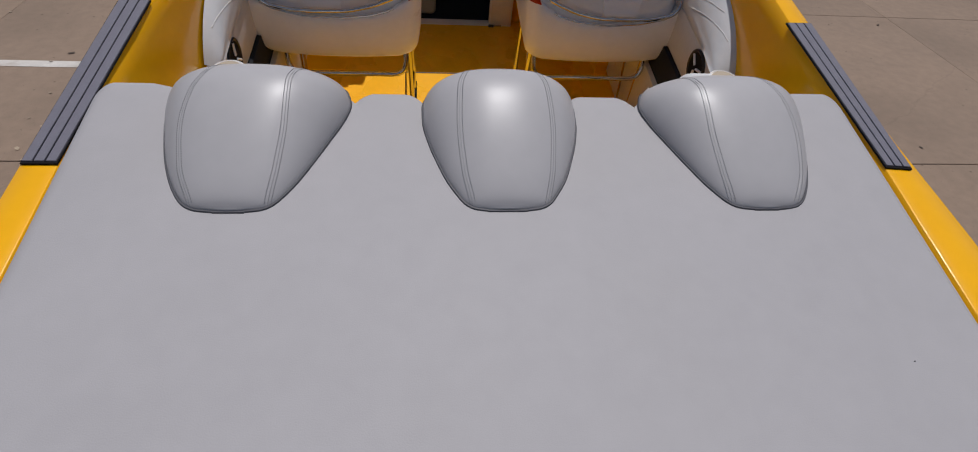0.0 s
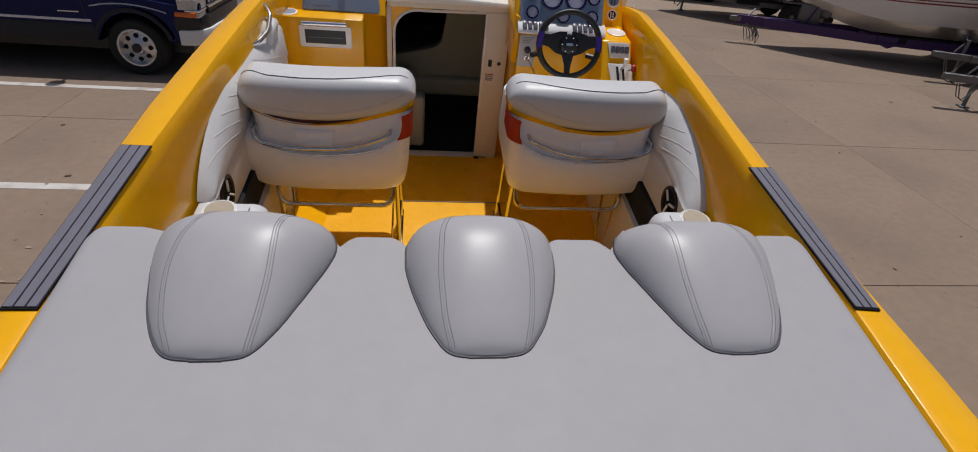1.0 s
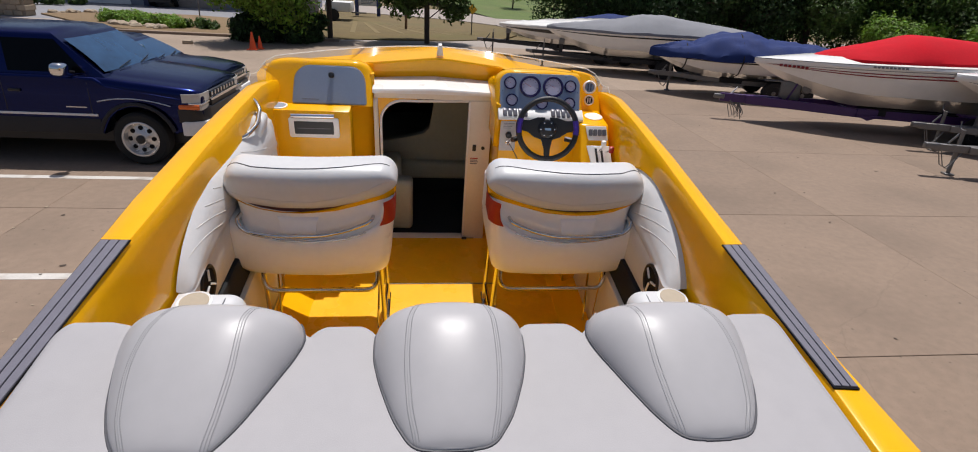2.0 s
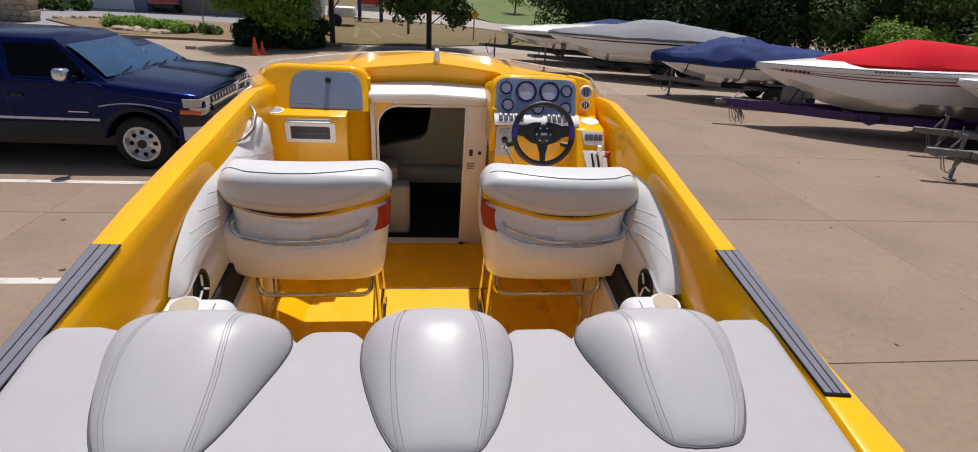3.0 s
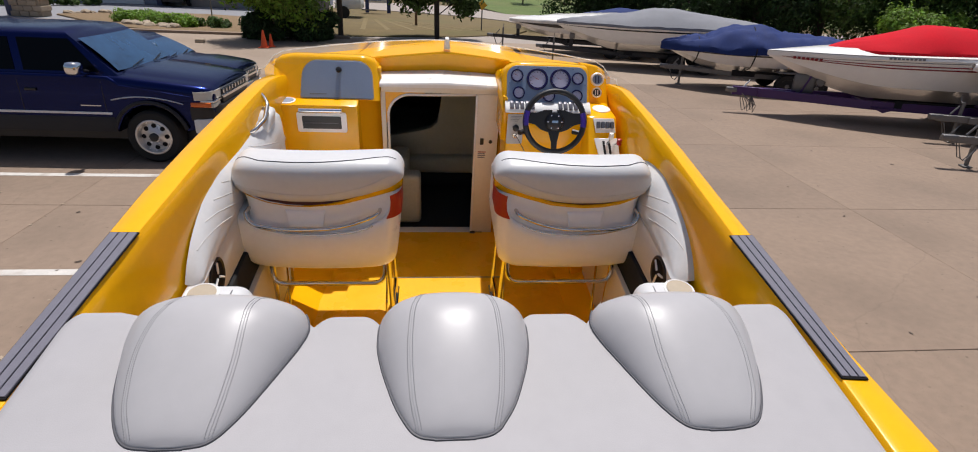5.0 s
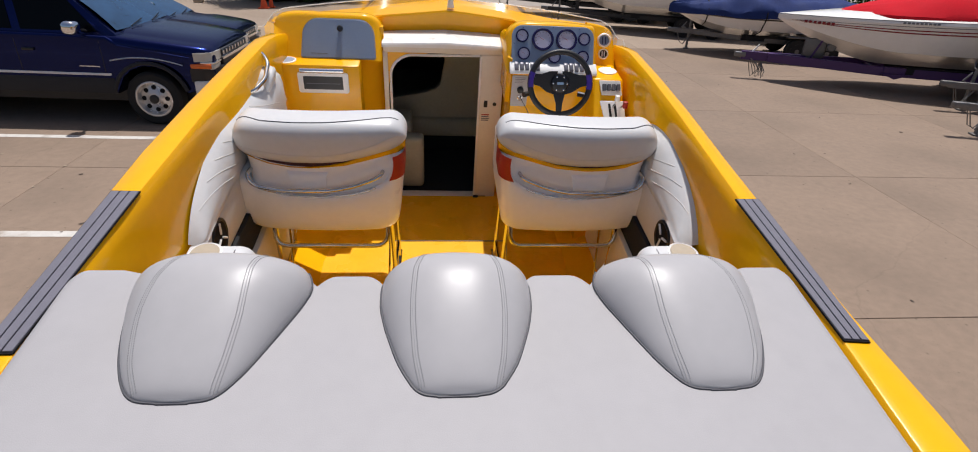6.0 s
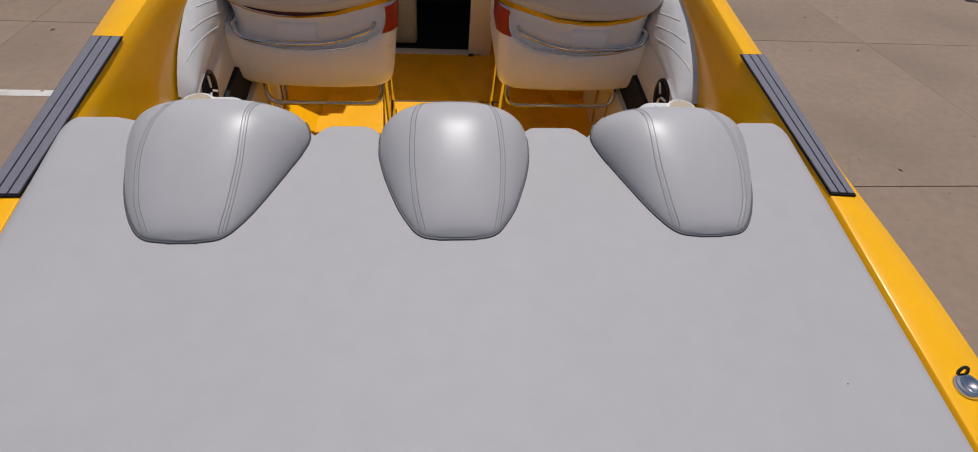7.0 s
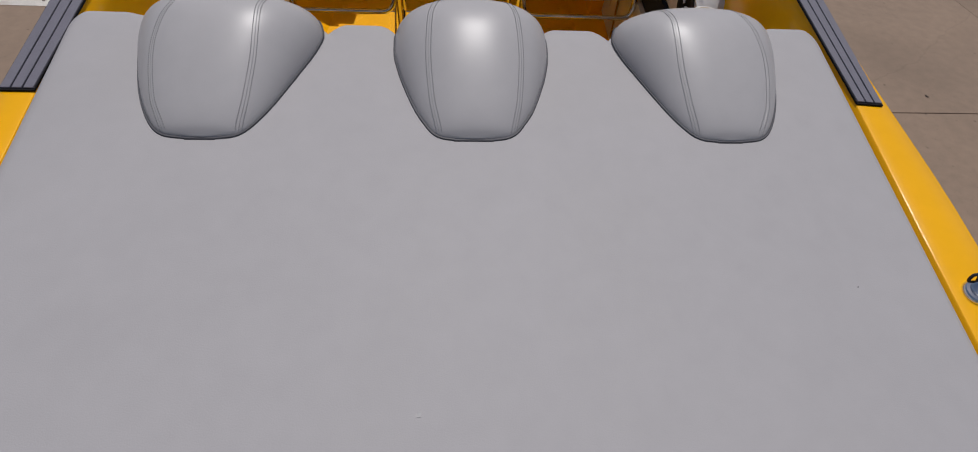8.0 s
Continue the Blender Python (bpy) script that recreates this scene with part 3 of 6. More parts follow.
outer = [(1.56, 0.600), (1.563, 0.628), (1.568, 0.645), (1.58, 0.662), (1.60, 0.678), (1.64, 0.700), (1.70, 0.724), (1.76, 0.741), (1.83, 0.757), (1.88, 0.762), (1.92, 0.755), (1.985, 0.71)]
neg = lambda ps: [(a, -b) for a, b in ps]
seam_in = [(1.575, 0.497), (1.65, 0.483), (1.75, 0.474), (1.84, 0.474), (1.88, 0.467), (1.93, 0.448)]
seam_out = [(1.575, 0.643), (1.65, 0.672), (1.75, 0.683), (1.82, 0.672), (1.86, 0.655), (1.89, 0.640), (1.93, 0.618)]
shift = lambda ps, d: [(a, b + d) for a, b in ps]
Head(shift(neg(outer), -0.006), shift(neg(inner), -0.004), [shift(neg(seam_in), -0.004), shift(neg(seam_out), -0.006)]).build("pale grey vinyl headrest with double-stitched seams, beside the port gunwale")
Head(shift(inner, -0.008), shift(outer, -0.010), [shift(seam_in, -0.010), shift(seam_out, -0.010)], 0.905).build("pale grey vinyl headrest with double-stitched seams, beside the starboard gunwale")

# ---- bolster seats ----


BACK_TOP = [(-0.36, -0.074), (-0.2, -0.069), (0.16, -0.064), (0.36, -0.068)]
BACK_LOW = [(-0.36, -0.222), (-0.33, -0.230), (-0.28, -0.246), (-0.216, -0.258), (-0.128, -0.267), (0.007, -0.266), (0.098, -0.257), (0.192, -0.236), (0.294, -0.204), (0.36, -0.180)]
PANEL_TOP = [(-0.36, -0.195), (-0.319, -0.212), (-0.27, -0.236), (-0.217, -0.255), (-0.13, -0.268), (-0.04, -0.270), (0.098, -0.258), (0.2, -0.232), (0.303, -0.206), (0.36, -0.194)]
BAND_PASSENGER = [(-0.36, -0.004), (-0.1, -0.004), (0.03, 0.000), (0.1, 0.008), (0.2, 0.020), (0.30, 0.034), (0.36, 0.050)]
BAND_HELM = [(-0.36, 0.010), (-0.28, 0.011), (-0.15, 0.009), (0.0, 0.008), (0.1, 0.011), (0.2, 0.020), (0.30, 0.034), (0.36, 0.050)]
LIP = [(-0.36, -0.296), (-0.335, -0.306), (-0.318, -0.329), (-0.295, -0.352), (-0.255, -0.373), (-0.147, -0.393), (-0.009, -0.400), (0.134, -0.386), (0.20, -0.367), (0.25, -0.342), (0.283, -0.314), (0.300, -0.275), (0.312, -0.225), (0.325, -0.208), (0.36, -0.204)]
RED_LOW = [(0.27, -0.322), (0.36, -0.306)]


def plan_line(v0, v1, yb, yf, r, sweep=0.03, n=46):
    """A corner-rounded plan as (v, y), starting along the back from v0 to v1; the back bows aft in the middle."""
    raw = [(v0 + r - r * math.sin(a), yb + r - r * math.cos(a)) for a in [radians(90 - 15 * i) for i in range(6)]]
    raw += [(v0 + r + (v1 - v0 - 2 * r) * i / n, yb) for i in range(n + 1)]
    raw += [(v1 - r + r * math.sin(a), yb + r - r * math.cos(a)) for a in [radians(15 + 15 * i) for i in range(6)]]
    raw += [(v1, yf - r), (v1 - r * 0.3, yf - r * 0.3), (v1 - r, yf), (v0 + r, yf), (v0 + r * 0.3, yf - r * 0.3), (v0, yf - r)]
    return [(v, y + sweep * (v / 0.35) ** 2 * max(0.0, (yf - y) / (yf - yb))) for v, y in raw]


def seat_loop(cx, flip, v0, v1, yb, yf, r, z, sweep=0.03):
    return [(cx + flip * v, y, z(v)) for v, y in plan_line(v0, v1, yb, yf, r, sweep)]


def between(lo, hi, g):
    """A height curve part of the way from one curve to another."""
    return lambda v: lerp(lo, v) + (lerp(hi, v) - lerp(lo, v)) * g


def offset(table, d):
    return lambda v: lerp(table, v) + d


def roll_point(v, th):
    """A point on the padded roll at the top of a seat: v across, th round the section from the back over the crown."""
    v0, v1, r = -0.356, 0.360, 0.075
    d = min(v - v0, v1 - v)
    e = 1.0 if d >= r else math.sqrt(max(0.0, 1 - (1 - d / r) ** 2))
    zt = lerp(BACK_TOP, v) - 0.085 * (1 - e)
    zb = lerp(BACK_LOW, v) + 0.030 * (1 - e)
    depth = 0.100 - 0.055 * (1 - e)
    c, s = math.cos(th), math.sin(th)
    y = 3.030 + 0.03 * (v / 0.35) ** 2 - depth * math.copysign(abs(c) ** 0.66, c)
    return Vector((v, y, (zt + zb) / 2 + (zt - zb) / 2 * math.copysign(abs(s) ** 0.66, s)))


ROLL_V = [-0.356, -0.3555, -0.354, -0.350, -0.343, -0.336, -0.327, -0.316, -0.302, -0.286] + [-0.26 + 0.52 * i / 22 for i in range(23)] + [0.288, 0.304, 0.318, 0.329, 0.338, 0.345, 0.3505, 0.356, 0.3590, 0.360]


def bolster_seat(cx, flip, label):
    """flip is 1 where the inboard side lies towards +x."""
    ob = thing("bolster_seat", BOAT, label, "boat seat", "helm and passenger seats", at=(cx, 3.15, -1.1))

    def put(p, lift=0.0):
        return (cx + flip * p.x, p.y - lift, p.z)
    part("backrest", loft([[put(roll_point(v, math.tau * k / 40)) for k in range(40)] for v in ROLL_V]), VINYL_WHITE, ob, angle=80)
    crest = [(-0.335, 84), (-0.285, 80), (-0.226, 68), (-0.1, 65.5), (0.028, 67), (0.16, 73), (0.248, 82), (0.328, 84)]
    part("piping", tube([put(roll_point(v, radians(lerp(crest, v))), 0.0012) for v in [-0.335 + 0.663 * i / 44 for i in range(45)]], 0.0024, 6), SEAM, ob, "thin dark piping")
    hem = [(-0.34, -8), (-0.2, -11), (0.0, -14.5), (0.15, -8), (0.26, 0), (0.35, 10)]
    part("lower_seam", tube([put(roll_point(v, radians(lerp(hem, v))), 0.0003) for v in [-0.338 + 0.683 * i / 44 for i in range(45)]], 0.0011, 5), SEAM_LIGHT, ob)
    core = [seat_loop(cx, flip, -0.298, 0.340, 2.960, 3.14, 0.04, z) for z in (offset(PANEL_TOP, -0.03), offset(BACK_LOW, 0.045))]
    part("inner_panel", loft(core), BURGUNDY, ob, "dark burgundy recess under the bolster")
    tall = lambda g: (lambda v: lerp(PANEL_TOP, v) - 0.004 + (lerp(BAND_PASSENGER if flip > 0 else BAND_HELM, v) + 0.0045) * g)
    band = [seat_loop(cx, flip, -0.338 + i, 0.354 - i, 2.950 + i, 3.16, 0.05, tall(g)) for g, i in ((0, 0.02), (0, 0.002), (0.1, 0), (0.85, 0), (1, 0.003), (1, 0.02))]
    part("band", loft(band), GEL, ob, "yellow accent band", angle=60)
    flat = lambda z, b=0.0: (lambda v: z + b * v * v / 0.12)
    low = [(flat(-0.630), -0.225, 0.240, 3.035, 3.36, 0.08), (flat(-0.628, 0.002), -0.268, 0.276, 2.998, 3.40, 0.08), (flat(-0.617, 0.004), -0.322, 0.299, 2.966, 3.43, 0.075), (flat(-0.598, 0.006), -0.358, 0.311, 2.945, 3.45, 0.07),
           (flat(-0.570, 0.010), -0.382, 0.319, 2.930, 3.46, 0.065), (flat(-0.53, 0.014), -0.397, 0.325, 2.920, 3.46, 0.06), (flat(-0.48, 0.02), -0.394, 0.332, 2.914, 3.42, 0.055), (offset(LIP, -0.050), -0.378, 0.340, 2.914, 3.34, 0.05),
           (offset(LIP, -0.026), -0.360, 0.344, 2.917, 3.32, 0.05), (offset(LIP, -0.010), -0.342, 0.346, 2.921, 3.30, 0.05), (offset(LIP, -0.001), -0.331, 0.346, 2.927, 3.29, 0.05), (offset(LIP, 0.002), -0.322, 0.345, 2.934, 3.28, 0.05),
           (offset(LIP, -0.003), -0.315, 0.344, 2.939, 3.27, 0.05), (offset(LIP, -0.008), -0.309, 0.343, 2.943, 3.26, 0.05)]
    shell = [seat_loop(cx, flip, v0, v1, yb, yf, r, z, 0.026) for z, v0, v1, yb, yf, r in low]
    for g, inset in ((0.06, -0.011), (0.30, -0.006), (0.60, -0.003), (0.85, -0.002), (0.96, -0.003), (1.0, 0.004)):
        shell.append(seat_loop(cx, flip, -0.306 - 0.016 * g * g + inset * 0.4, 0.344 - inset * 0.4, 2.959 + inset, 3.25, 0.05, between(LIP, PANEL_TOP, g), 0.026))
    part("shell", loft(shell), SEAT_SHELL_LIFTED, ob, "white moulded seat shell", angle=80)
    # red corner on the inboard side, wrapped round the end of the shell
    rows = []
    for k in range(9):
        f = k / 8
        edge = lerp([(0, 0.284), (0.3, 0.300), (0.7, 0.306), (1, 0.303)], f)
        wrap = [(v, y) for v, y in plan_line(-0.355, 0.350, 2.9115, 3.30, 0.05, 0.026)[6:] if v > 0.25 and y < 3.1]
        wrap = [(edge + (0.3075 - edge) * j / 4, 2.930) for j in range(4)] + [p for p in wrap if p[0] >= 0.3075] + [(0.350, 3.02), (0.350, 3.10)]
        rows.append([(cx + flip * v, lerp([(0.28, 2.9275), (0.3075, 2.9315)], v) if v < 0.3075 else y, lerp(RED_LOW, v) + (lerp(PANEL_TOP, v) + 0.003 - lerp(RED_LOW, v)) * f) for v, y in wrap])
    part("corner_panel", loft(rows, closed=False, cap=(False, False)), RED, ob, "red vinyl corner panel", angle=80)
    # centre tab and the hand rail
    tab = loft([[(cx + flip * (v - w), y, z), (cx + flip * (v + w), y, z), (cx + flip * (v + w), 2.99, z), (cx + flip * (v - w), 2.99, z)] for v, w, y, z in ((-0.060, 0.068, 2.946, -0.378), (-0.060, 0.071, 2.938, -0.368), (-0.059, 0.078, 2.946, -0.312), (-0.059, 0.084, 2.953, -0.298), (-0.059, 0.090, 2.966, -0.288))])
    part("tab", tab, SEAT_SHELL_LIFTED, ob)
    rail = [(-0.300, 2.985, -0.298), (-0.306, 2.940, -0.298), (-0.300, 2.926, -0.318), (-0.277, 2.922, -0.347), (-0.19, 2.920, -0.366), (-0.098, 2.919, -0.371), (0.041, 2.919, -0.366), (0.137, 2.922, -0.345), (0.22, 2.928, -0.312), (0.252, 2.940, -0.298), (0.258, 2.985, -0.293)]
    part("hand_rail", tube(bend([(cx + flip * x, y, z) for x, y, z in rail], 0.03, 4), 0.0085, 10), STEEL, ob, "bent stainless hand rail")
    # The rail's reflection along the lip, shaped as a second thin tube.
    trim = [(cx + flip * v, 2.921 + 0.026 * (v / 0.35) ** 2, lerp(LIP, v) - 0.002) for v in [-0.300 + 0.525 * i / 40 for i in range(41)]]
    part("lip_trim", tube(trim, 0.0032, 6), STEEL, ob, "thin steel line for the rail's reflection on the lip")
    # bent steel legs
    for s in (1, -1):
        x = cx + s * 0.272
        part("leg", tube(bend([(x, 3.05, -0.60), (x + s * 0.005, 3.06, -0.80), (x + s * 0.012, 3.06, -1.10)], 0.05), 0.011, 8), STEEL, ob)
        part("leg", tube(bend([(x, 3.36, -0.60), (x + s * 0.005, 3.36, -0.80), (x + s * 0.012, 3.34, -1.10)], 0.05), 0.011, 8), STEEL, ob)
        part("side_bar", tube([(x + s * 0.008, 3.06, -0.98), (x + s * 0.008, 3.35, -0.98)], 0.009, 8), STEEL, ob)
        part("bracket", box(x + s * 0.012 - 0.014, x + s * 0.012 + 0.014, 3.02, 3.40, -1.10, -1.085, 0.003), STEEL, ob)
        part("damper", tube([(x - s * 0.03, 3.10, -1.08), (x - s * 0.012, 3.26, -0.62)], 0.006, 6), STEEL, ob)
    part("cross_bar", tube(bend([(cx - 0.262, 3.03, -0.60), (cx - 0.264, 2.985, -0.722), (cx + 0.262, 2.985, -0.722), (cx + 0.258, 3.03, -0.60)], 0.065), 0.0115, 10), STEEL, ob)
    return ob


bolster_seat(-0.540, 1, "white vinyl passenger bolster seat with red corner on steel legs")
bolster_seat(0.572, -1, "white vinyl helm bolster seat with red corner behind steering wheel")

# ---- dash, bulkhead and cabin door ----


def face(o, up=(0, 0, 1), right=(1, 0, 0)):
    """A frame on a panel: x along right, z along up, y into the panel."""
    z = Vector(up).normalized()
    x = Vector(right).normalized()
    y = z.cross(x)
    m = Matrix((x, y, z)).transposed().to_4x4()
    m.translation = Vector(o)
    return m




def y_prism(poly, x0, x1, r=0.0, seg=2, bm=None):
    """A (y, z) profile stretched along x."""
    own = loft([[Vector((x, y, z)) for y, z in poly] for x in (x0, x1)])
    if r:
        bmesh.ops.recalc_face_normals(own, faces=own.faces)
        bmesh.ops.bevel(own, geom=own.edges[:], offset=r, segments=seg, affect='EDGES', profile=0.5, clamp_overlap=True)
    return join(bm, own)


def plan(poly, z0, z1, r=0.0, seg=2):
    own = loft([[Vector((x, y, z)) for x, y in poly] for z in (z0, z1)])
    if r:
        bmesh.ops.recalc_face_normals(own, faces=own.faces)
        bmesh.ops.bevel(own, geom=own.edges[:], offset=r, segments=seg, affect='EDGES', profile=0.5, clamp_overlap=True)
    return own


for x0, x1 in ((-0.93, -0.345), (0.335, 0.93)):
    part("bulkhead", box(x0, x1, 4.03, 4.07, -1.12, -0.02), GEL, boat)
# wall that closes the step above the cabin door
rows = []
for x in [-0.40, -0.3, -0.2, -0.1, 0, 0.1, 0.2, 0.3, 0.40]:
    top = 0.046 - 0.10 * abs(x - 0.03)
    y = lerp([(0.0, 4.162), (0.42, 4.146)], abs(x))
    low = -0.10 if abs(x) < 0.35 else -0.22
    rows.append([(x, y + 0.016, low), (x, y + 0.006, -0.02), (x, y - 0.001, top - 0.008), (x, y + 0.006, top + 0.002)])
part("deck_riser", loft(rows, closed=False, cap=(False, False)), GEL, boat)

# port pod with the glove box lid
def pod(profile, stations):
    """A dash hump: the profile (y, z) along x, with its crown sinking by d towards the ends."""
    rings = []
    for x, d in stations:
        low = min(z for y, z in profile)
        hi = max(z for y, z in profile)
        rings.append([(x, y + 0.35 * d * max(0.0, (z - low) / (hi - low)), z - d * max(0.0, (z - low) / (hi - low))) for y, z in profile])
    return loft(rings)


ROUND_END = [(0.0, 0.085), (0.012, 0.052), (0.030, 0.028), (0.055, 0.011), (0.085, 0.002), (0.11, 0.0)]
port_pod = [(3.905, -0.165), (4.020, 0.022), (4.026, 0.031), (4.036, 0.039), (4.050, 0.043), (4.085, 0.040), (4.14, -0.02), (4.16, -0.165)]
part("dash_pod", pod(port_pod, [(-0.935, 0.075), (-0.928, 0.052), (-0.915, 0.034), (-0.89, 0.017), (-0.85, 0.006), (-0.80, 0.0), (-0.60, 0.0)] + [(-0.350 - x, d) for x, d in ROUND_END[::-1]]), GEL, boat, angle=50)
gf = face((-0.578, 3.903, -0.165), (0, 0.12, 0.195))
lid = part("glove_box_lid", prism([(x * (1 - 0.32 * z), z) for x, z in rounded(-0.198, 0.194, 0.012, 0.214, (0.010, 0.010, 0.082, 0.082), 8)], -0.007, 0.004, gf, 0.002, 1), SILVER_PANEL, boat, "blue-grey glove box lid with a rounded top")
part("rim", tube([gf @ Vector((x, -0.004, z)) for x, z in [(x * (1 - 0.32 * z), z) for x, z in rounded(-0.201, 0.197, 0.009, 0.217, (0.012, 0.012, 0.084, 0.084), 8)]], 0.0022, 5, True), SILVER_PANEL, lid)
part("knob", lathe([(0.010, -0.004), (0.010, 0.004), (0.013, 0.006), (0.0165, 0.012), (0.0165, 0.019), (0.012, 0.025), (0.0, 0.027)], 16, gf @ Matrix.Translation((0.008, -0.007, 0.163)) @ pose(0, 0, 0, 90), cap=(True, False)), BLACK, lid, "black ball knob")
part("lettering", prism([(-0.15, 0.030), (-0.06, 0.030), (-0.06, 0.034), (-0.15, 0.034)], -0.0078, -0.006, gf), STITCH, lid)

# port console with shelf, stereo and cup holder
part("console", plan([(-0.925, 3.81), (-0.464, 3.81), (-0.464, 3.93), (-0.352, 4.03), (-0.925, 4.03)], -1.11, -0.160, 0.006, 2), GEL, boat)
cup = part("cup_holder", lathe([(0.046, 0.0), (0.046, 0.004), (0.040, 0.006), (0.036, 0.004), (0.034, -0.001)], 28, pose(-0.845, 3.865, -0.160), cap=(True, True)), WHITE_GEL, boat, "white-rimmed cup holder")
part("cup_well", lathe([(0.034, 0.0), (0.0, 0.0005)], 28, pose(-0.845, 3.865, -0.1555), cap=(False, False)), SILVER_PANEL, cup)
sf = face((-0.657, 3.81, -0.252)) @ Matrix.Diagonal((1.04, 1, 1.22, 1))
stereo = part("stereo", prism(rounded(-0.128, 0.128, -0.050, 0.044, 0.010, 3), -0.012, 0.0, sf, 0.003), WHITE_GEL, boat, "stereo in a white splash frame")
part("faceplate", prism(rounded(-0.100, 0.100, -0.032, 0.028, 0.003, 2), -0.0135, -0.002, sf), BLACK, stereo)
part("display", prism([(-0.085, -0.006), (0.085, -0.006), (0.085, -0.003), (-0.085, -0.003)], -0.0145, -0.012, sf), GUN_GREY, stereo)
part("cover_bar", tube([(-0.772, 3.794, -0.186), (-0.545, 3.794, -0.184)], 0.013, 10), CHROME, stereo, "chrome flip-up cover")

# starboard helm pod
helm_profile = [(3.680, -0.118), (3.801, 0.084), (3.807, 0.092), (3.815, 0.099), (3.828, 0.102), (3.875, 0.096), (3.96, 0.035), (4.12, -0.02), (4.12, -0.118)]
part("helm_pod", pod(helm_profile, [(0.318 + x, d) for x, d in ROUND_END] + [(0.60, 0.0), (0.775, 0.012), (0.792, 0.03)]), GEL, boat, angle=50)
part("helm_pod_side", plan([(0.322, 3.72), (0.345, 3.70), (0.345, 4.0), (0.322, 4.03)], -0.30, -0.05, 0.004), GEL, boat)
vent_profile = [(3.83, -0.13), (3.925, 0.070), (3.932, 0.077), (3.945, 0.080), (3.975, 0.072), (4.04, -0.02), (4.06, -0.13)]
part("vent_pod", pod(vent_profile, [(0.772, 0.004), (0.80, 0.008), (0.83, 0.013), (0.87, 0.022), (0.905, 0.040), (0.925, 0.060), (0.938, 0.085)]), GEL, boat, angle=50)
hf = face((0.558, 3.678, -0.118), (0, 0.126, 0.210))
panel = part("instrument_panel", prism(rounded(-0.218, 0.218, 0.050, 0.244, (0.008, 0.008, 0.055, 0.055), 8), -0.006, 0.004, hf, 0.002, 1), SILVER_PANEL, boat, "blue-grey instrument panel full of gauges")
gauges = [(-0.165, 0.190, 0.034), (-0.155, 0.100, 0.033), (-0.056, 0.174, 0.058), (0.070, 0.175, 0.057), (0.165, 0.182, 0.033), (0.160, 0.090, 0.033), (0.008, 0.088, 0.034)]
for gx, gz, r in gauges:
    m = hf @ Matrix.Translation((gx, -0.006, gz)) @ pose(0, 0, 0, 90)
    g = part("gauge", lathe([(r, 0.0), (r, 0.008), (r * 0.95, 0.011), (r * 0.80, 0.0105), (r * 0.77, 0.005)], 30, m, cap=(True, True)), GAUGE_BEZEL, panel)
    part("dial", lathe([(r * 0.77, 0.0056), (0.0, 0.006)], 30, m, cap=(False, False)), GAUGE_FACE, panel)
    ticks = bmesh.new()
    for k in range(11):
        a = radians(-130 + 26 * k)
        d = Vector((math.sin(a), math.cos(a), 0))
        e = Vector((math.cos(a), -math.sin(a), 0)) * r * 0.014
        p, q = d * r * 0.58, d * r * 0.72
        ticks.faces.new([ticks.verts.new(m @ (v + Vector((0, 0, 0.0066)))) for v in (p - e, p + e, q + e, q - e)])
    part("dial_marks", ticks, BLACK, panel)
    a = radians(-60)
    d, e = Vector((math.sin(a), math.cos(a), 0)), Vector((math.cos(a), -math.sin(a), 0)) * r * 0.02
    nb = bmesh.new()
    nb.faces.new([nb.verts.new(m @ (v + Vector((0, 0, 0.0072)))) for v in (-d * r * 0.12 - e, -d * r * 0.12 + e, d * r * 0.55 + e * 0.4, d * r * 0.55 - e * 0.4)])
    part("needle", nb, RED, panel)
for bx, bz in ((-0.20, 0.06), (-0.205, 0.15), (-0.16, 0.232), (0.0, 0.238), (0.14, 0.232), (0.206, 0.15), (0.206, 0.06)):
    part("screw", lathe([(0.004, 0.0), (0.003, 0.002), (0, 0.0025)], 8, hf @ Matrix.Translation((bx, -0.006, bz)) @ pose(0, 0, 0, 90), cap=(True, False)), CHROME, panel)
# white switch ledge
part("switch_ledge", y_prism([(3.654, -0.116), (3.654, -0.104), (3.666, -0.092), (3.706, -0.066), (3.716, -0.112)], 0.330, 0.794, 0.004), WHITE_GEL, boat, "white ledge below the gauges")
for k in range(10):
    x = 0.365 + 0.028 * k if k < 5 else 0.628 + 0.028 * (k - 5)
    sw = y_prism([(3.660, -0.097), (3.660, -0.088), (3.682, -0.068), (3.700, -0.062), (3.704, -0.078)], x - 0.0105, x + 0.0105, 0.003)
    part("rocker_switch", sw, SWITCH_SILVER, boat, "grey rocker switch")
part("helm_face", plan([(0.345, 3.672), (0.79, 3.672), (0.79, 4.03), (0.345, 4.03)], -0.80, -0.110, 0.008), GEL, boat)
kf = face((0.392, 3.672, -0.20))
kp = part("ignition_plate", prism(rounded(-0.045, 0.043, -0.100, 0.072, 0.006, 3), -0.005, 0.0, kf), PLATE_GREY, boat, "grey ignition plate with knob and key switch")
part("knob", lathe([(0.017, 0.0), (0.017, 0.014), (0.012, 0.018), (0, 0.019)], 16, kf @ Matrix.Translation((0.002, -0.005, -0.005)) @ pose(0, 0, 0, 90), cap=(True, False)), BLACK, kp)
